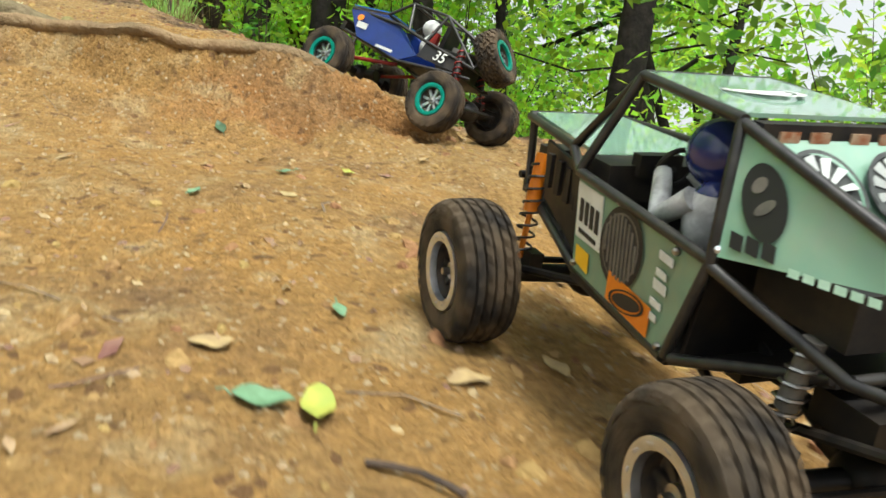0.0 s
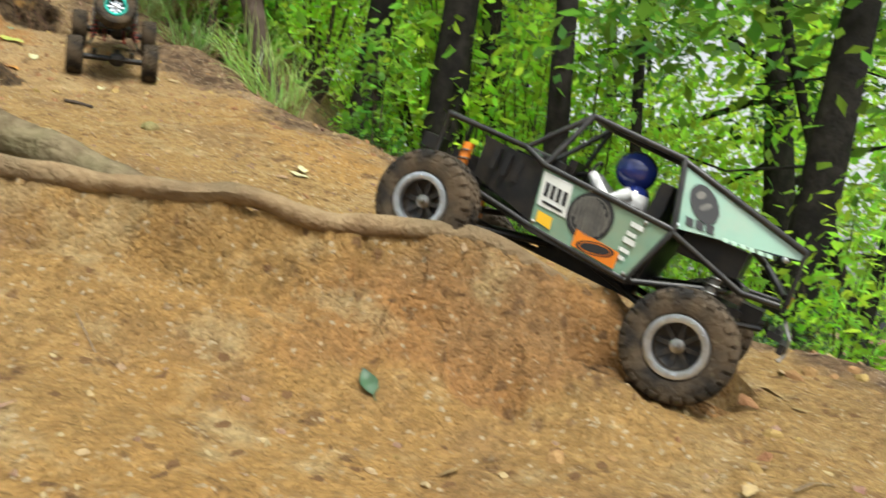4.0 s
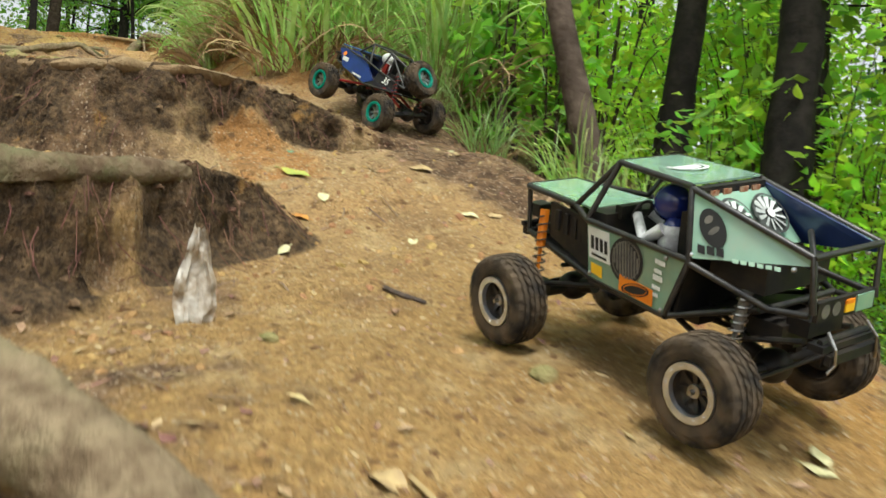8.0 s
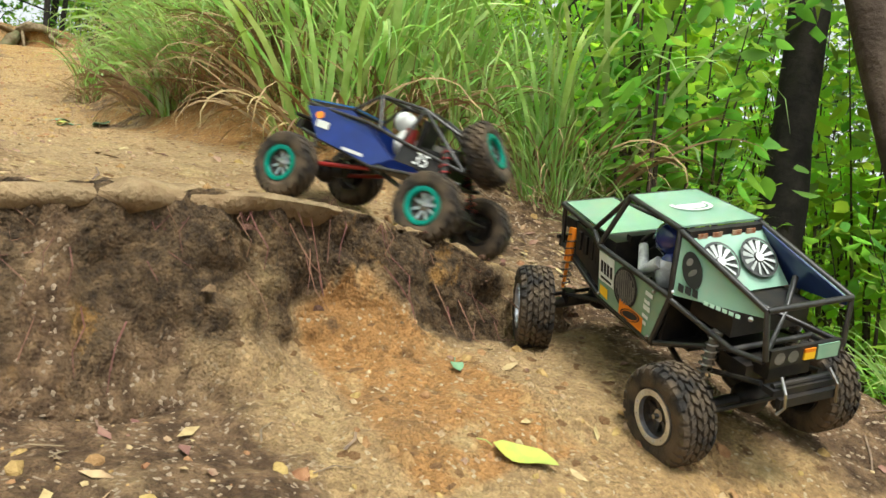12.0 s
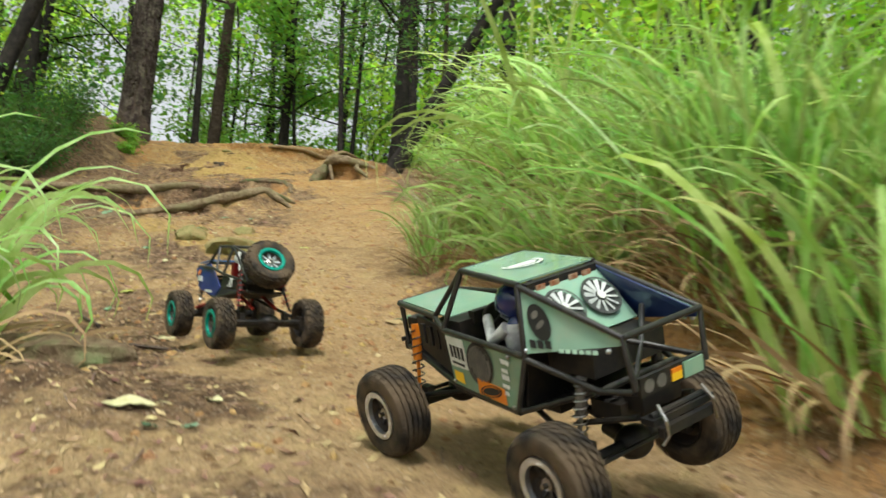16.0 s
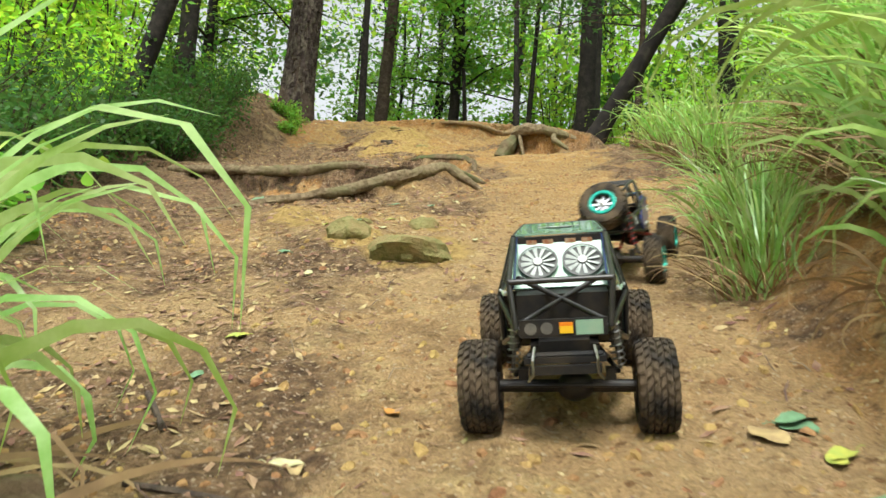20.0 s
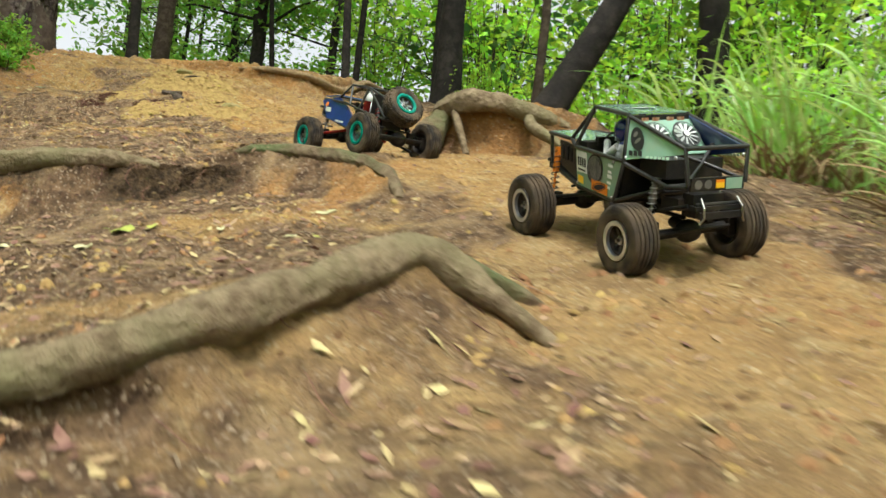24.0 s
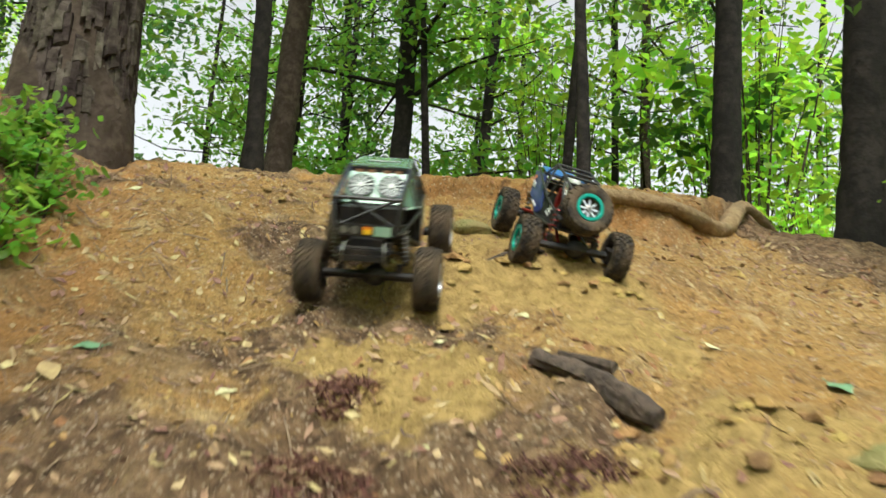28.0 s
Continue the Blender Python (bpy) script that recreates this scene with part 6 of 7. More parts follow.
FALLEN = (
    ((-0.14, 0.66, 0.044, 0), (-0.10, 0.67, 0.054, 1), (-0.20, 0.74, 0.035, 2), (-0.10, 0.83, 0.025, 0), (0.02, 0.75, 0.042, 2), (0.10, 0.81, 0.032, 2)),
    ((-0.42, 1.68, 0.034, 3), (-0.25, 1.40, 0.030, 0), (-0.15, 1.43, 0.025, 1)),
    ((-0.03, 1.60, 0.026, 2), (-0.05, 1.83, 0.048, 2), (-0.33, 1.17, 0.025, 0)),
    ((-0.75, 2.62, 0.039, 4),),
    ((-0.75, 2.64, 0.036, 4),),
    ((-1.20, 2.18, 0.077, 4), (-1.19, 2.29, 0.054, 2), (-1.14, 2.07, 0.075, 1), (-1.84, 3.26, 0.048, 5), (-1.76, 3.05, 0.037, 4), (-1.49, 3.50, 0.043, 4), (-1.56, 3.29, 0.046, 4), (-1.70, 3.69, 0.064, 2), (-1.83, 3.36, 0.043, 4), (-1.44, 3.56, 0.043, 2)),
    ((-1.95, 3.43, 0.077, 1), (-2.51, 3.44, 0.034, 4), (-2.36, 3.03, 0.025, 4), (-2.07, 3.61, 0.030, 0)),
    ((-1.74, 4.06, 0.033, 4), (-1.68, 3.94, 0.031, 2)),
    ((-3.73, 4.00, 0.086, 4), (-3.69, 4.17, 0.052, 4), (-3.59, 4.01, 0.027, 0), (-3.63, 3.95, 0.032, 3)),
    ((-3.91, 5.27, 0.061, 0), (-3.60, 5.06, 0.105, 3), (-3.74, 5.06, 0.060, 0), (-3.83, 5.15, 0.047, 1), (-4.47, 4.80, 0.050, 4), (-4.90, 4.95, 0.045, 0), (-4.04, 4.64, 0.029, 4), (-5.32, 5.59, 0.035, 4)),
    ((-5.32, 5.59, 0.040, 4), (-5.01, 5.12, 0.043, 1), (-4.45, 4.80, 0.049, 2), (-3.92, 5.29, 0.072, 0), (-3.93, 5.19, 0.068, 2), (-3.83, 5.17, 0.057, 1), (-4.48, 5.03, 0.037, 5)),
    ((-5.63, 6.25, 0.040, 1), (-5.72, 6.02, 0.037, 1), (-5.49, 6.06, 0.033, 4), (-5.57, 5.71, 0.057, 0), (-5.73, 6.59, 0.039, 0), (-5.71, 6.73, 0.025, 4), (-5.19, 6.18, 0.025, 4), (-5.02, 6.15, 0.046, 1), (-8.04, 7.57, 0.140, 0), (-5.91, 6.58, 0.041, 0), (-5.60, 6.06, 0.025, 0)),
    ((-7.27, 7.78, 0.080, 1), (-7.22, 7.82, 0.036, 1), (-7.47, 7.59, 0.045, 4), (-7.17, 7.56, 0.068, 4), (-6.85, 8.04, 0.055, 4), (-6.98, 7.79, 0.032, 4), (-6.77, 7.77, 0.030, 4), (-6.72, 7.80, 0.025, 1), (-7.56, 8.63, 0.059, 4)),
    ((-9.63, 10.03, 0.040, 4), (-10.31, 10.02, 0.049, 0), (-9.14, 10.80, 0.072, 0), (-10.04, 10.08, 0.039, 4), (-10.28, 9.92, 0.062, 2), (-9.86, 10.49, 0.028, 4), (-9.40, 10.88, 0.038, 4), (-10.97, 10.68, 0.043, 4), (-9.77, 10.71, 0.037, 4)),
)
for i, row in enumerate(FALLEN):
    for j, (x, y, size, kind) in enumerate(row):
        ob = part("fallen_leaf", leaf_shape(size * 1.1, i * 17 + j), M_FALLEN[kind], smooth_angle=50, at=flat_on_ground(x, y, (i * 2.1 + j * 1.7) % 6.28, .005))
        tagged(ob, LEAF_WORDS[kind], "leaf", "fallen leaves")


def stone(x, y, size, seed, mat, label, sink=.35):
    s = Shape().ball((0, 0, 0), 1, 22, 14)
    v = []
    for p in s.v:
        p = Vector(p)
        e = 1 + .28 * noise.noise(p * 1.3 + Vector((seed, 0, 0))) + .12 * noise.noise(p * 3.1 + Vector((0, seed, 0))) + .05 * noise.noise(p * 8)
        v.append((p.x * e * size[0] / 2, p.y * e * size[1] / 2, p.z * e * size[2] / 2))
    s.v = v
    ob = part("stone", s, mat, smooth_angle=40, at=pose(x, y, ground_z(x, y) + size[2] * (.5 - sink - .1), 0, 0, seed * 50))
    return tagged(ob, label, "stone", "stones in the trail")


stone(-5.52, 5.93, (.15, .13, .10), 1, M_MOSSROCK, "mossy rounded stone half buried in the trail", .42)
stone(-5.47, 6.25, (.12, .10, .09), 2, M_MOSSROCK, "small mossy stone set in the trail", .44)
stone(-5.28, 5.95, (.34, .24, .13), 3, M_MOSSROCK, "broad flat mossy stone in the trail", .5)
stone(-5.62, 6.10, (.07, .05, .03), 4, M_MOSSROCK, "small mossy stone set in the trail")
stone(-10.1, 11.1, (.14, .11, .06), 5, M_MOSSROCK, "yellowish weathered stone on the trail")
stone(-9.05, 10.35, (.12, .10, .05), 8, M_MOSSROCK, "yellowish earthy stone beside the log")
stone(-1.10, 2.62, (.05, .04, .03), 9, M_MOSSROCK, "small pale stone on the trail")
stone(-1.51, 2.58, (.035, .03, .025), 10, M_MOSSROCK, "small pale stone on the trail")
# dark mossy root wood, shaped as two half-sunk lumps
stone(-4.36, 4.38, (.32, .18, .11), 11, M_ROOT_DARK, "dark mossy lump of root wood at the edge of the grass", .3)
stone(-4.58, 4.44, (.22, .16, .10), 12, M_ROOT_DARK, "dark mossy lump of root wood at the edge of the grass", .3)

def top_z(x, y):
    return float(height(np.array([x]), np.array([y]))[0])


LOG_Z = (top_z(-9.60, 10.37) + .018, top_z(-9.36, 10.27) + .018)
log = knotty([(-9.60, 10.37, LOG_Z[0]), (-9.5, 10.33, max(sum(LOG_Z) / 2, top_z(-9.5, 10.33) + .014)), (-9.36, 10.27, LOG_Z[1])], [.016, .022, .019], .007, 31, 18, .55)
tagged(part("rotten_log", log, M_ROTWOOD, smooth_angle=25), "short dark rotten log lying on the trail", "log")
splinter = knotty([(-9.57, 10.40, top_z(-9.57, 10.40) + .03), (-9.46, 10.37, top_z(-9.46, 10.37) + .03)], [.005, .009], .007, 32, 9, .6)
tagged(part("wood_splinter", splinter, M_ROTWOOD), "dark splinter of rotten wood beside the log", "wood")

scrap = Shape()
cols, lines = 13, 22
sv = []
for r_ in range(lines + 1):
    t = r_ / lines
    for c in range(cols):
        u = c / (cols - 1) - .5
        q = Vector((u * 5, t * 6, 3.3))
        wide = .018 + .055 * min(1, t * 1.5) - .02 * max(0, t - .75) * 4 + .012 * noise.noise(Vector((0, t * 5, 1)))
        fold = .010 * noise.noise(q * 1.1) + .007 * abs(noise.noise(Vector((u * 11 + t * 1.5, t * 1.3, 7.0)))) * 2 + .003 * noise.noise(q * 5)
        ragged = (.02 * noise.noise(Vector((u * 7, 4.2, 0))) if r_ in (0, lines) else 0)
        sv.append((u * wide + .012 * (t - .5), fold - .02 * t * t, .17 * (1 - t) + ragged))
scrap.add(sv, [(r_ * cols + c, r_ * cols + c + 1, (r_ + 1) * cols + c + 1, (r_ + 1) * cols + c) for r_ in range(lines) for c in range(cols - 1)])
scrap.add([(x, y + .0015, z) for x, y, z in sv], [(r_ * cols + c, (r_ + 1) * cols + c, (r_ + 1) * cols + c + 1, r_ * cols + c + 1) for r_ in range(lines) for c in range(cols - 1)])
tagged(part("plastic_scrap", scrap, M_SCRAP, smooth_angle=30, at=Matrix.Translation((-1.69, 2.63, ground_z(-1.66, 2.63) - .01)) @ Matrix.Rotation(radians(52), 4, "Z") @ Matrix.Rotation(radians(22), 4, "X")), "dirty white torn plastic film hanging from the bank", "litter")


def twig(pts, r, label, mat=None):
    p = [(x, y, float(height(np.array([x]), np.array([y]))[0]) + dz + r) for x, y, dz in pts]
    tagged(part("twig", knotty(p, [r] * len(p), .02, len(p), 7, .2), mat or M_ROTWOOD, smooth_angle=50), label, "twig", "twigs on the trail")


twig([(-1.17, 2.30, .005), (-1.10, 2.24, .012), (-1.03, 2.16, .004)], .0035, "pale bent leaf stalk on the soil", M_STRAW)
twig([(-1.47, 2.92, .0), (-1.42, 2.88, .004), (-1.37, 2.87, .0)], .005, "short dark stick on the trail")
twig([(-.06, .62, .0), (-.02, .60, .004), (.01, .58, .0)], .003, "short brown stick beside leaves")
twig([(-.75, 2.0, .0), (-.62, 2.05, .0)], .006, "short dark stick on the trail")
twig([(-4.9, 4.85, .0), (-4.7, 4.75, .0)], .006, "dark thin stick on the trail")
twig([(-4.55, 4.6, .0), (-4.4, 4.66, .003), (-4.25, 4.65, .0)], .005, "dark thin stick on the trail")
twig([(-7.9, 9.7, .0), (-8.1, 9.8, .003), (-8.3, 9.85, .0)], .004, "thin dark twig on the trail")
twig([(-9.95, 10.85, .0), (-9.88, 10.92, .004), (-9.82, 10.95, .0)], .006, "dark stick on the upper trail")


def scatter(name, label, category, count, mat, make, chance, s_range=(-.2, 16), n_range=(-1.0, 2.5), seed=1, steep=.8, lie=1.0):
    """Many small pieces on the ground, joined."""
    rg = np.random.default_rng(seed)
    s, n = rg.uniform(*s_range, count * 4), rg.uniform(*n_range, count * 4)
    x, y = (n - s) * R2, (n + s) * R2
    keep = np.nonzero(rg.random(count * 4) < chance(s, n, x, y))[0][:count]
    x, y = x[keep], y[keep]
    g0 = height(x, y, False)
    level = np.hypot(height(x + .03, y, False) - g0, height(x, y + .03, False) - g0) / .03 < steep
    x, y = x[level], y[level]
    z = height(x, y)
    vs, fs, k = [], [], 0
    gx, gy = (height(x + .02, y) - z) / .02, (height(x, y + .02) - z) / .02
    for i in range(len(x)):
        v, f = make(rg)
        a = rg.uniform(0, 6.283)
        c, q = math.cos(a), math.sin(a)
        v = np.stack([v[:, 0] * c - v[:, 1] * q, v[:, 0] * q + v[:, 1] * c, v[:, 2]], 1)
        v[:, 2] += lie * (v[:, 0] * gx[i] + v[:, 1] * gy[i])
        vs.append(v + np.array([x[i], y[i], z[i]]))
        fs += [tuple(j + k for j in t) for t in f]
        k += len(v)
    me = bpy.data.meshes.new(name)
    me.from_pydata(np.concatenate(vs).tolist(), [], fs)
    me.materials.append(mat)
    return tagged(new(name, me), label, category, kind="stuff")


def pebble(rg):
    a, b, c = rg.uniform(.0025, .0075) * np.array([1, rg.uniform(.6, 1), rg.uniform(.4, .8)])
    v = np.array([(a, 0, 0), (0, b, 0), (-a, 0, 0), (0, -b, 0), (0, 0, c), (a * .6, b * .6, c * .7), (-a * .6, -b * .6, c * .6)]) * rg.uniform(.8, 1.2, (7, 1))
    return v, ((0, 5, 4), (5, 1, 4), (1, 2, 4), (2, 6, 4), (6, 3, 4), (3, 0, 4))


def flake(rg):
    l, w, h = rg.uniform(.005, .021), rg.uniform(.003, .009), rg.uniform(.001, .007)
    return np.array([(-l, 0, .002), (-l * .1, -w, h), (l, 0, .003 + h * .5), (l * .1, w, h * rg.uniform(.2, 1.5))]), ((0, 1, 2), (0, 2, 3))


def stick(rg):
    l, w = rg.uniform(.01, .05), rg.uniform(.0008, .002)
    b = rg.uniform(-.01, .01)
    return np.array([(-l, -w, .002), (-l, w, .002), (0, b + w, .004 + w), (0, b - w, .004 + w), (l, w, .002), (l, -w, .002)]), ((0, 3, 2, 1), (3, 5, 4, 2))


def trail_off(s, n):
    track = np.interp(s, (0, 2, 4, 6, 7, 8, 9.5, 11, 12, 13, 14, 15), (.9, 1.2, 1.2, .75, .72, 1.1, 1.35, 1.3, 1.2, 1.15, 1.1, .9))
    return np.abs(n - track)


M_PEBBLE = material("pebbles", (0.41, 0.295, 0.164), 0.85, second=(0.279, 0.172, 0.082), scale=120.0, vary=0.45)
M_FLAKE = material("dead_leaves", (0.23, 0.135, 0.068), 0.8, second=(0.40, 0.285, 0.155), scale=30.0, vary=0.75)
M_STICK = material("dead_twigs", (0.0984, 0.0656, 0.0451), 0.9, second=(0.18, 0.123, 0.0738), scale=60.0, vary=0.4)
scatter("pebbles", "coarse sandy pebbles and grit on the trail", "gravel", 11000, M_PEBBLE, pebble, lambda s, n, x, y: np.where(trail_off(s, n) < 1.2, .9, .3), seed=2)
scatter("leaf_litter", "brown dead leaves and bark flakes over the soil", "leaf litter", 20000, M_FLAKE, flake,
        lambda s, n, x, y: np.clip(np.interp(s, (0, 1.6, 2.6, 4.2, 6, 10, 16), (.03, .05, .45, .4, .8, .8, .7)) * smooth((trail_off(s, n) + .2 * rough2(x * 2, y * 2, 21) - .15) / .5), .04, 1), seed=3)
scatter("twig_litter", "fine dead twigs strewn over the soil", "twigs", 4200, M_STICK, stick, lambda s, n, x, y: np.clip(.15 + .6 * smooth((trail_off(s, n) - .2) / .6), 0, 1) * np.interp(s, (0, 2, 3, 16), (.2, .3, 1, 1)), seed=4)


def clod(rg):
    r = rg.uniform(.3, 1) ** 2.5 * .014
    k = np.arange(6) * 1.047
    v = np.concatenate([np.stack([np.cos(k), np.sin(k), np.full(6, -.3)], 1), np.stack([.75 * np.cos(k + .5), .75 * np.sin(k + .5), np.full(6, .35)], 1), [[0, 0, .75]]]) * r * rg.uniform(.65, 1.3, (13, 1)) * np.array([1, rg.uniform(.6, 1), rg.uniform(.6, 1.1)])
    f = [(i, (i + 1) % 6, 6 + i) for i in range(6)] + [((i + 1) % 6, 6 + (i + 1) % 6, 6 + i) for i in range(6)] + [(6 + i, 6 + (i + 1) % 6, 12) for i in range(6)]
    return v, f


M_CLOD = material("dark_earth_clods", (0.107, 0.0656, 0.0385), 0.95, second=(0.18, 0.115, 0.0656), scale=50.0, vary=0.45, bump=0.8, bump_scale=140.0, spec=0.15)
M_CRUMB = material("sandy_crumbs", (0.353, 0.226, 0.0943), 0.95, second=(0.238, 0.143, 0.0574), scale=50.0, vary=0.4, bump=0.8, bump_scale=140.0, spec=0.15)
scatter("earth_clods", "dark crumbling clods of rooty earth on the banks", "soil", 7500, M_CLOD, clod, lambda s, n, x, y: bank_lift(x, y, True) * .9, (1.0, 11.5), (-.9, 2.3), 61, 9, 0)
scatter("earth_clods", "sandy crumbs of soil on the trail", "soil", 13000, M_CRUMB, clod, lambda s, n, x, y: np.clip(.35 + .8 * rough2(x * 2.3, y * 2.3, 14), .08, 1) * np.interp(s, (0, 3, 6, 16), (.5, .6, .9, 1)), seed=62)


def crust_lump(rg):
    v, f = clod(rg)
    return v * rg.uniform(1.2, 2.5) * np.array([1, 1, .7]), f


def on_crust(s, n, x, y):
    c = np.zeros_like(x)
    for cx, cy, r in CRUSTS:
        c = np.maximum(c, smooth(1.5 - np.hypot(x - cx, y - cy) / r))
    return c * (s > 12) * smooth(.4 + rough2(x * 5, y * 5, 71))


M_CRUST = material("ochre_crust", (0.46, 0.315, 0.115), 0.95, second=(0.32, 0.22, 0.075), scale=40.0, vary=0.35, bump=1.2, bump_scale=110.0, third=(0.20, 0.12, 0.06), third_scale=16.0, spec=0.15)
scatter("crust_lumps", "yellowish mossy lumps of crusted soil", "soil", 900, M_CRUST, crust_lump, on_crust, (12.5, 15.8), (-.3, 1.3), 63, 9, 0)
scatter("earth_clods", "brown lumps of loose soil on the upper trail", "soil", 900, M_CRUMB, crust_lump, lambda s, n, x, y: .5 * smooth(.2 + rough2(x * 3, y * 3, 72)), (11.5, 16), (-.9, 2.0), 64, 9, 0)


def root_mat(x, y, r, seed):
    """A pad of short reddish root fibres."""
    rg = np.random.default_rng(seed)
    sh = Shape()
    for _ in range(260):
        a, d = rg.uniform(0, 6.283), r * math.sqrt(rg.random())
        p = Vector((x + d * math.cos(a) * 1.25, y + d * math.sin(a), 0))
        p.z = top_z(p.x, p.y) - .002
        pts = [p.copy()]
        g = rg.uniform(0, 6.283)
        for k in range(3):
            st = rg.uniform(.006, .016)
            g += rg.normal(0, .5)
            p = p + Vector((math.cos(g) * st, math.sin(g) * st, rg.uniform(.0, .012) if k == 0 else rg.uniform(-.008, .008)))
            pts.append(p.copy())
        sh.tube(pts, [.0022, .0018, .0014, .0005], 3, False)
    tagged(part("root_mat", sh, M_FIBRE), "pad of dark reddish root fibres on the trail", "roots", kind="stuff")


M_FIBRE = material("root_fibre", (0.10, 0.045, 0.03), 0.9, second=(0.17, 0.08, 0.05), scale=60.0, vary=0.4)
root_mat(-9.43, 10.06, .065, 1)
root_mat(-9.72, 9.90, .07, 2)
root_mat(-9.83, 10.12, .04, 3)


def rootlets():
    """Fibrous roots that hang over the faces of the banks."""
    rg = np.random.default_rng(8)
    sh = Shape()
    for (line, rise, face, reach, lip), dark in zip(BANKS, HUMUS):
        for (ax, ay), (bx, by), ra, rb in zip(line, line[1:], rise, rise[1:]):
            ln = math.hypot(bx - ax, by - ay)
            nx, ny = (by - ay) / ln, -(bx - ax) / ln
            for _ in range(int(ln * 60 * dark)):
                f = rg.random()
                if ra + (rb - ra) * f < .05:
                    continue
                x, y, out = ax + (bx - ax) * f, ay + (by - ay) * f, rg.uniform(.0, face * .75)
                p = Vector((x + nx * out, y + ny * out, 0))
                p.z = ground_z(p.x, p.y) + .004
                pts = [p.copy()]
                for _ in range(3):
                    step = rg.uniform(.004, .016)
                    p = p + Vector((nx * step + rg.normal(0, .016), ny * step + rg.normal(0, .016), 0))
                    p.z = max(ground_z(p.x, p.y) + .003 + abs(rg.normal(0, .006)), pts[-1].z - .03)
                    pts.append(p.copy())
                sh.tube(pts, [.0010, .0009, .0007, .0003], 3, False)
    return tagged(part("rootlets", sh, M_FIBRE), "fine dark rootlets hanging from the eroded banks", "roots", kind="stuff")


rootlets()

# ---------- motion ----------
GREEN_ROWS = [
    (0.0, 0.191, 0.744, 0.147, 20.5, 0.5, 21.3),
    (0.5, 0.111, 1.022, 0.242, 20.5, 0.6, 19.7),
    (1.0, 0.108, 1.298, 0.344, 21.4, 6.8, 8.5),
    (1.5, 0.116, 1.333, 0.349, 20.9, 8.9, 6.2),
    (2.0, 0.107, 1.509, 0.414, 17.5, 4.8, 8.5),
    (2.5, 0.085, 1.618, 0.483, 21.2, 11.0, 10.6),
    (3.0, 0.043, 1.824, 0.512, 17.7, 9.0, 19.7),
    (3.5, -0.096, 2.002, 0.593, 25.1, 6.7, 48.1),
    (4.0, -0.219, 1.946, 0.615, 25.1, -2.8, 72.9),
    (4.5, -0.214, 1.972, 0.615, 25.3, -2.7, 70.9),
    (6.5, -0.314, 2.250, 0.726, 19.9, -6.8, 63.8),
    (7.0, -0.475, 2.339, 0.803, 20.3, -10.3, 59.9),
    (7.5, -0.725, 2.542, 0.930, 27.5, -15.3, 49.6),
    (8.0, -0.965, 2.728, 1.048, 18.0, -11.7, 53.2),
    (8.5, -1.207, 2.944, 1.141, 19.2, -12.8, 46.3),
    (9.0, -1.433, 3.187, 1.258, 20.8, -14.7, 41.9),
    (9.5, -1.616, 3.372, 1.387, 34.7, -15.5, 35.8),
    (10.0, -1.753, 3.538, 1.490, 28.2, -11.2, 35.2),
    (10.5, -1.812, 3.653, 1.554, 21.9, -7.4, 34.3),
    (11.0, -1.794, 3.678, 1.566, 21.4, -10.8, 34.4),
    (11.5, -1.774, 3.711, 1.569, 22.4, -10.1, 33.2),
    (13.5, -1.892, 3.879, 1.677, 28.4, -5.6, 48.6),
    (14.0, -2.246, 3.781, 1.784, 21.5, -7.2, 98.2),
    (14.5, -2.488, 3.863, 1.893, 13.8, -8.4, 84.8),
    (15.0, -2.442, 3.826, 1.879, 14.3, -8.5, 85.1),
    (15.5, -2.653, 3.907, 1.936, 14.0, -9.8, 79.7),
    (16.0, -3.024, 4.129, 2.057, 10.3, -19.0, 61.4),
    (16.5, -3.282, 4.293, 2.110, 12.1, -16.0, 58.0),
    (17.0, -3.403, 4.386, 2.133, 11.9, -13.3, 55.4),
    (17.5, -3.692, 4.593, 2.204, 12.1, -6.0, 53.8),
    (18.0, -3.892, 4.809, 2.258, 5.3, -6.1, 41.1),
    (18.5, -4.007, 4.859, 2.278, 9.4, -5.3, 47.4),
    (19.0, -4.163, 5.061, 2.334, 14.5, -1.8, 40.5),
    (19.5, -4.233, 5.144, 2.367, 14.8, -2.7, 35.3),
    (20.0, -4.275, 5.240, 2.384, 13.9, -4.9, 30.2),
    (20.5, -4.434, 5.419, 2.468, 16.5, -3.1, 31.5),
    (22.5, -5.076, 6.851, 3.016, 21.6, -3.1, 23.0),
    (23.0, -5.305, 7.243, 3.194, 19.2, -6.2, 33.7),
    (23.5, -5.713, 7.718, 3.373, 13.5, -7.9, 49.3),
    (24.0, -6.061, 7.969, 3.498, 16.1, -9.7, 46.8),
    (24.5, -6.485, 8.274, 3.645, 14.0, -13.6, 56.0),
    (25.0, -6.898, 8.502, 3.802, 18.6, -15.3, 62.5),
    (25.5, -7.342, 8.692, 3.916, 11.8, -12.7, 65.6),
    (26.0, -7.803, 8.939, 4.020, 10.0, -16.5, 66.5),
    (26.5, -8.269, 9.133, 4.113, 13.9, -12.8, 63.5),
    (27.0, -8.995, 9.512, 4.289, 12.4, -7.4, 64.9),
    (27.5, -9.839, 9.989, 4.599, 23.5, -4.8, 27.8),
    (28.0, -10.123, 10.672, 4.903, 20.2, 2.0, 25.6),
]
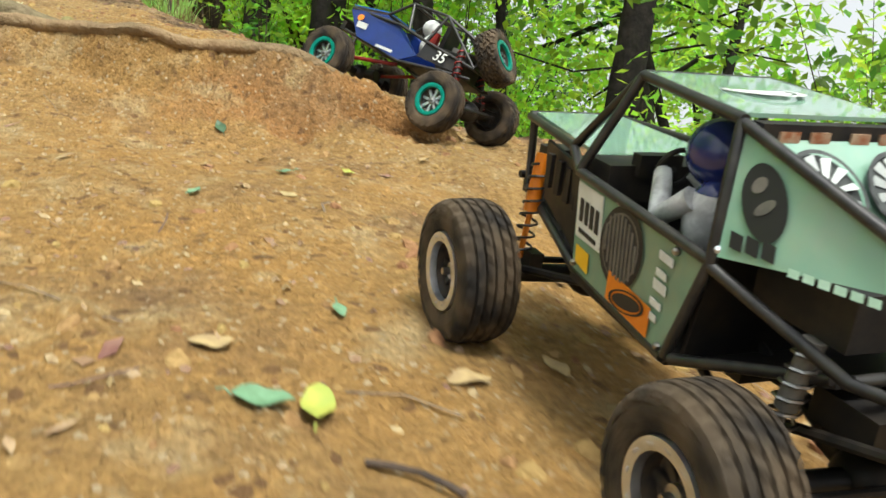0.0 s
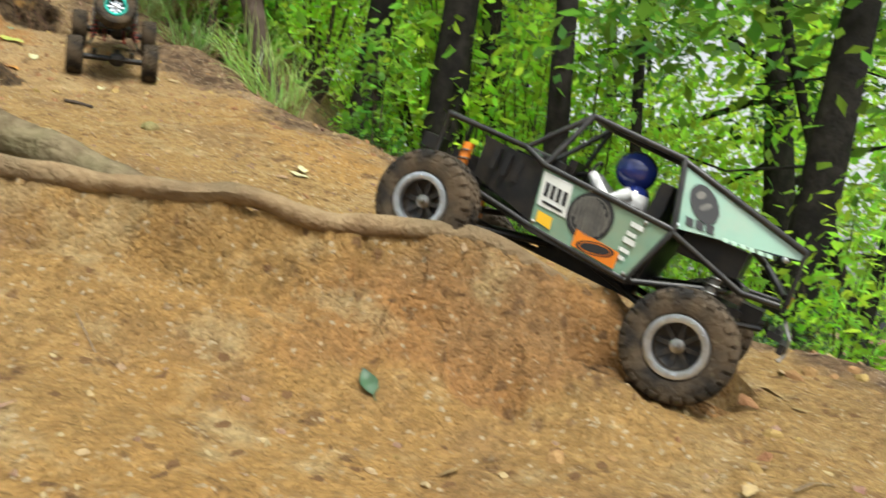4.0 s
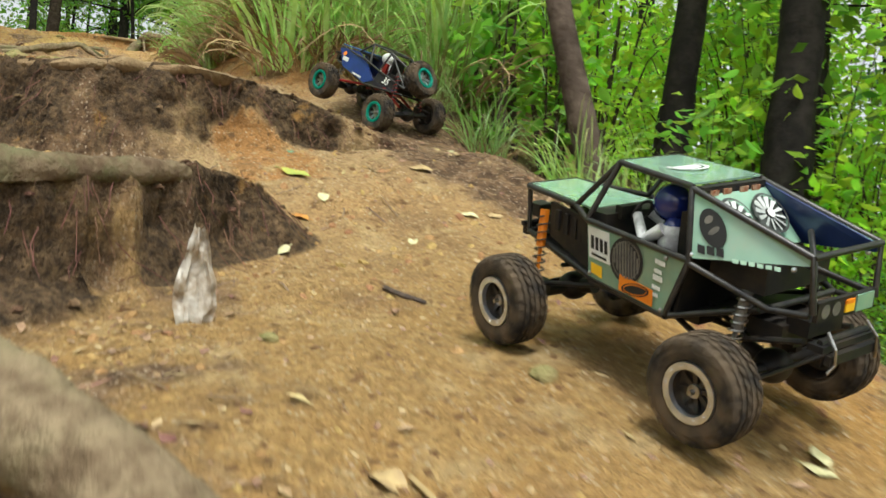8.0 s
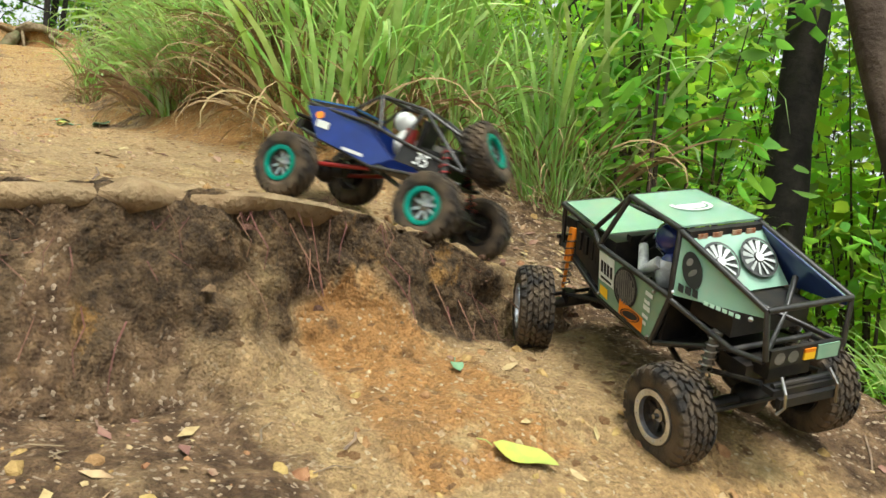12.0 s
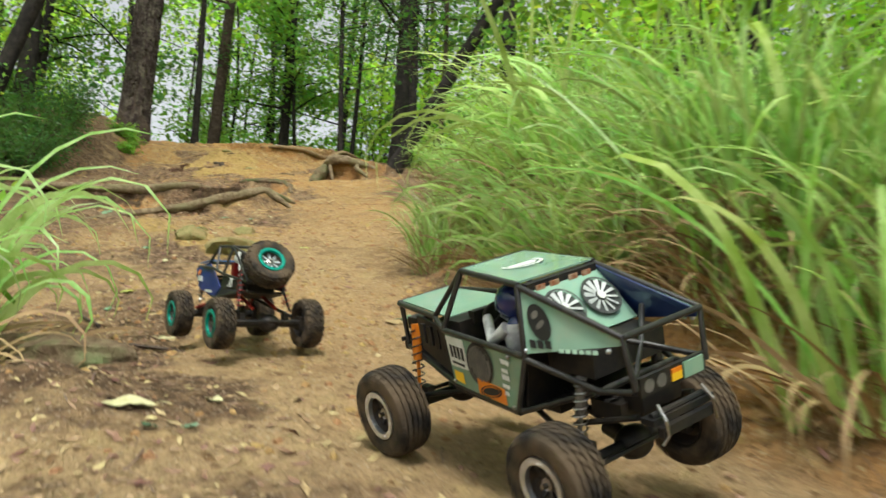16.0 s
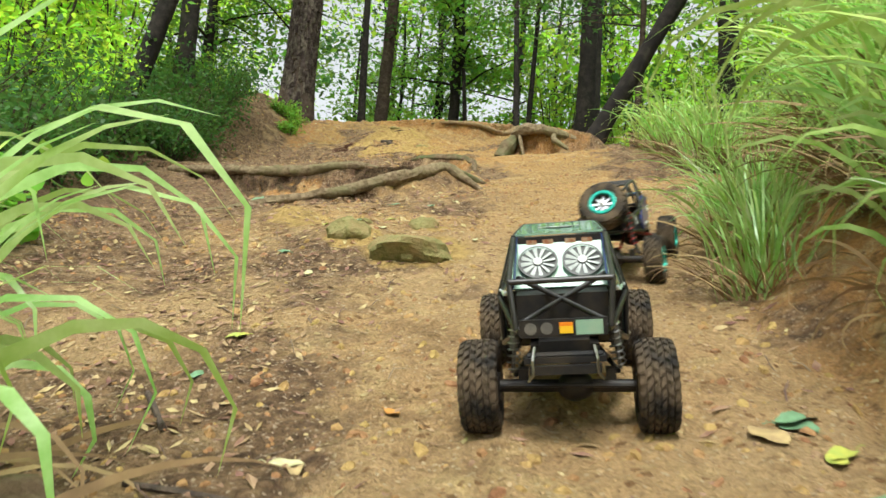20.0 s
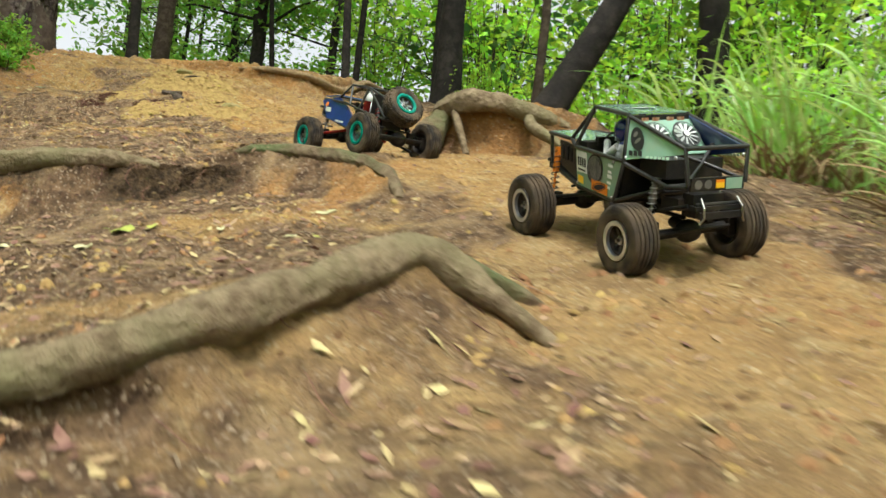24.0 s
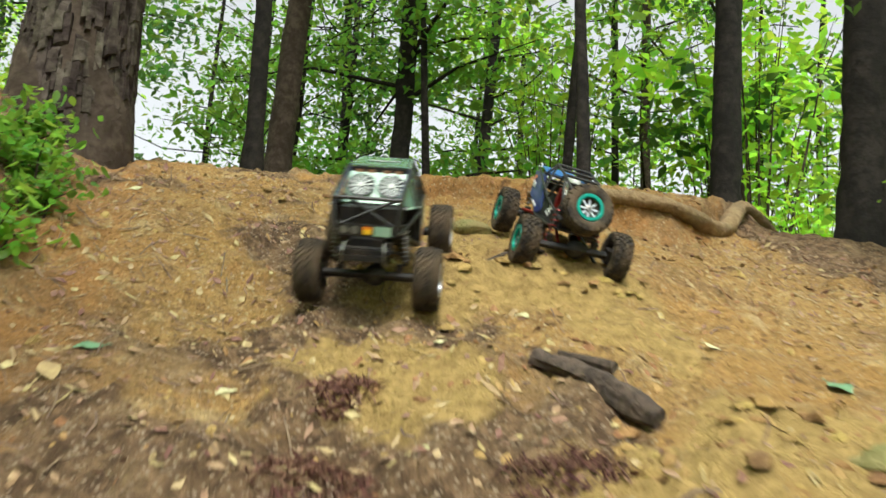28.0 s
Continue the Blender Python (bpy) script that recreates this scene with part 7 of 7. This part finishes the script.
BLUE_ROWS = [
    (0.0, -0.093, 1.975, 0.608, 26.8, 10.8, 61.0),
    (0.5, -0.255, 2.240, 0.737, 28.6, 7.6, 60.7),
    (1.0, -0.607, 2.155, 0.725, 17.2, -2.1, 89.3),
    (1.5, -0.889, 2.360, 0.905, 27.2, -0.8, 64.6),
    (2.0, -1.094, 2.595, 1.042, 18.2, -3.4, 55.2),
    (3.0, -1.214, 2.519, 1.048, 16.8, 1.0, 45.3),
    (4.0, -1.659, 3.553, 1.466, 30.5, 0.5, 26.3),
    (4.5, -1.684, 3.665, 1.524, 27.3, -8.5, 34.6),
    (6.5, -1.669, 3.747, 1.586, 29.4, -1.3, 35.3),
    (7.0, -1.881, 4.080, 1.724, 24.2, 2.3, 43.4),
    (7.5, -1.995, 4.280, 1.811, 26.0, -3.7, 52.8),
    (8.0, -2.087, 4.184, 1.823, 29.3, -0.9, 67.4),
    (8.5, -2.028, 4.034, 1.753, 27.5, 5.3, 79.9),
    (9.0, -1.976, 4.030, 1.768, 28.0, -6.7, 73.2),
    (9.5, -2.074, 4.000, 1.756, 27.1, 8.1, 79.4),
    (10.0, -2.136, 3.960, 1.779, 25.4, 5.7, 75.6),
    (10.5, -2.120, 3.925, 1.790, 25.5, 0.9, 69.2),
    (11.0, -2.151, 3.939, 1.791, 24.0, 5.1, 76.0),
    (11.5, -2.155, 3.923, 1.783, 23.2, 4.4, 79.0),
    (13.5, -3.032, 4.120, 2.047, 12.8, -13.7, 49.1),
    (14.0, -2.946, 4.007, 2.007, 9.8, -11.9, 52.4),
    (14.5, -3.196, 4.120, 2.080, 17.6, -13.8, 60.4),
    (15.0, -3.872, 4.542, 2.210, 8.7, -5.4, 58.2),
    (15.5, -4.132, 4.727, 2.262, 9.8, -4.7, 60.7),
    (16.0, -4.091, 4.687, 2.269, 7.8, -3.6, 61.6),
    (16.5, -4.355, 4.998, 2.327, 12.3, -9.8, 47.2),
    (17.0, -4.584, 5.418, 2.495, 19.9, 1.3, 23.9),
    (17.5, -4.688, 5.606, 2.543, 17.8, 3.1, 11.8),
    (18.0, -4.690, 5.578, 2.532, 19.3, 5.5, 12.8),
    (18.5, -4.682, 5.577, 2.531, 19.2, 5.4, 11.6),
    (19.0, -4.675, 5.583, 2.532, 19.1, 5.5, 10.0),
    (20.0, -4.640, 6.120, 2.712, 18.0, -3.4, 17.6),
    (20.5, -4.995, 6.600, 2.934, 16.9, -14.4, 19.1),
    (22.5, -5.902, 7.615, 3.388, 12.8, 0.6, 30.1),
    (23.0, -6.240, 8.024, 3.527, 17.1, -3.6, 45.9),
    (23.5, -6.605, 8.177, 3.656, 17.6, -3.2, 63.6),
    (24.0, -7.035, 8.520, 3.810, 15.6, -2.2, 62.6),
    (24.5, -7.469, 8.945, 3.989, 16.1, -6.2, 33.1),
    (25.0, -8.061, 9.614, 4.213, 18.6, -7.6, 48.3),
    (25.5, -8.817, 10.157, 4.454, 17.4, -9.3, 57.2),
    (26.0, -9.116, 10.340, 4.620, 28.3, -7.4, 51.7),
    (26.5, -9.618, 10.868, 4.865, 25.2, -2.8, 53.3),
    (27.0, -9.757, 10.949, 4.949, 37.0, -7.7, 49.7),
    (27.5, -9.843, 10.990, 5.000, 35.1, 10.1, 41.7),
    (28.0, -9.866, 11.089, 5.017, 30.4, 11.0, 39.2),
]


STEER = ((0, 0), (.5, -3), (1, -10), (1.5, -8), (2, 0), (9.5, -4), (10, -12), (10.5, -28), (11.5, -30), (13.5, -4), (14, 0), (28, 0))


# how far the springs let a wheel hang down
DROOP = ((0, -.014), (2.5, -.014), (3, -.036), (6.5, -.036), (7, -.014), (28, -.014))


def drive(car, gear, rows, base, half, r, turn):
    """Keys the car, and its wheels and axles in the car's own space: they follow the ground and turn with the way gone."""
    walk(car, [(t, pose(x, y, z, rx, ry, rz)) for t, x, y, z, rx, ry, rz in rows])
    poses = []
    for k in range(281):
        t = k / 10
        i = max(0, min(len(rows) - 2, sum(r_[0] <= t for r_ in rows) - 1))
        a, b = pose(*rows[i][1:]), pose(*rows[i + 1][1:])
        f = min(1, max(0, (t - rows[i][0]) / (rows[i + 1][0] - rows[i][0])))
        poses.append((t, Matrix.LocRotScale(a.translation.lerp(b.translation, f), a.to_quaternion().slerp(b.to_quaternion(), f), None)))
    spots = {"rear_left": (-half, -base), "rear_right": (half, -base), "front_left": (-half, base), "front_right": (half, base)}
    lifts = {}
    for key, (sx, sy) in spots.items():
        keys, roll = [], 0.0
        for i, (t, m) in enumerate(poses):
            lift = 0.0
            if i:
                a, b = poses[i - 1][1].translation, m.translation
                ahead = (m.to_3x3() @ Vector((0, 1, 0))).dot(b - a)
                roll -= max(-1.25, min(1.25, ahead / r))
            g = m @ Vector((sx, sy, r))
            for _ in range(2):
                p = m @ Vector((sx, sy, r + lift))
                lift += (ground_z(p.x, p.y) + r * 0.96 - p.z) * 0.9
            lift = max(np.interp(t, [q[0] for q in DROOP], [q[1] for q in DROOP]), min(.035, lift))
            lifts.setdefault(t, {})[key] = lift
            steer = np.interp(t, [q[0] for q in STEER], [q[1] for q in STEER]) * turn if sy > 0 else 0
            keys.append((t, Matrix.Translation((sx, sy, r + lift)) @ Matrix.Rotation(radians(steer), 4, "Z") @ Matrix.Rotation(roll, 4, "X")))
        walk(gear[key], keys)
    for key, sy in (("rear", -base), ("front", base)):
        keys = []
        for t, m in poses:
            a, b = lifts[t][key + "_left"], lifts[t][key + "_right"]
            keys.append((t, Matrix.Translation((0, sy, r + (a + b) / 2)) @ Matrix.Rotation(-math.atan2(b - a, 2 * half), 4, "Y")))
        walk(gear[key + "_axle"], keys)


def motions():
    drive(green_car, green_gear, GREEN_ROWS, .1825, .126, GREEN_R, 1)
    drive(blue_car, blue_gear, BLUE_ROWS, .160, .115, BLUE_R, 0)


motions()
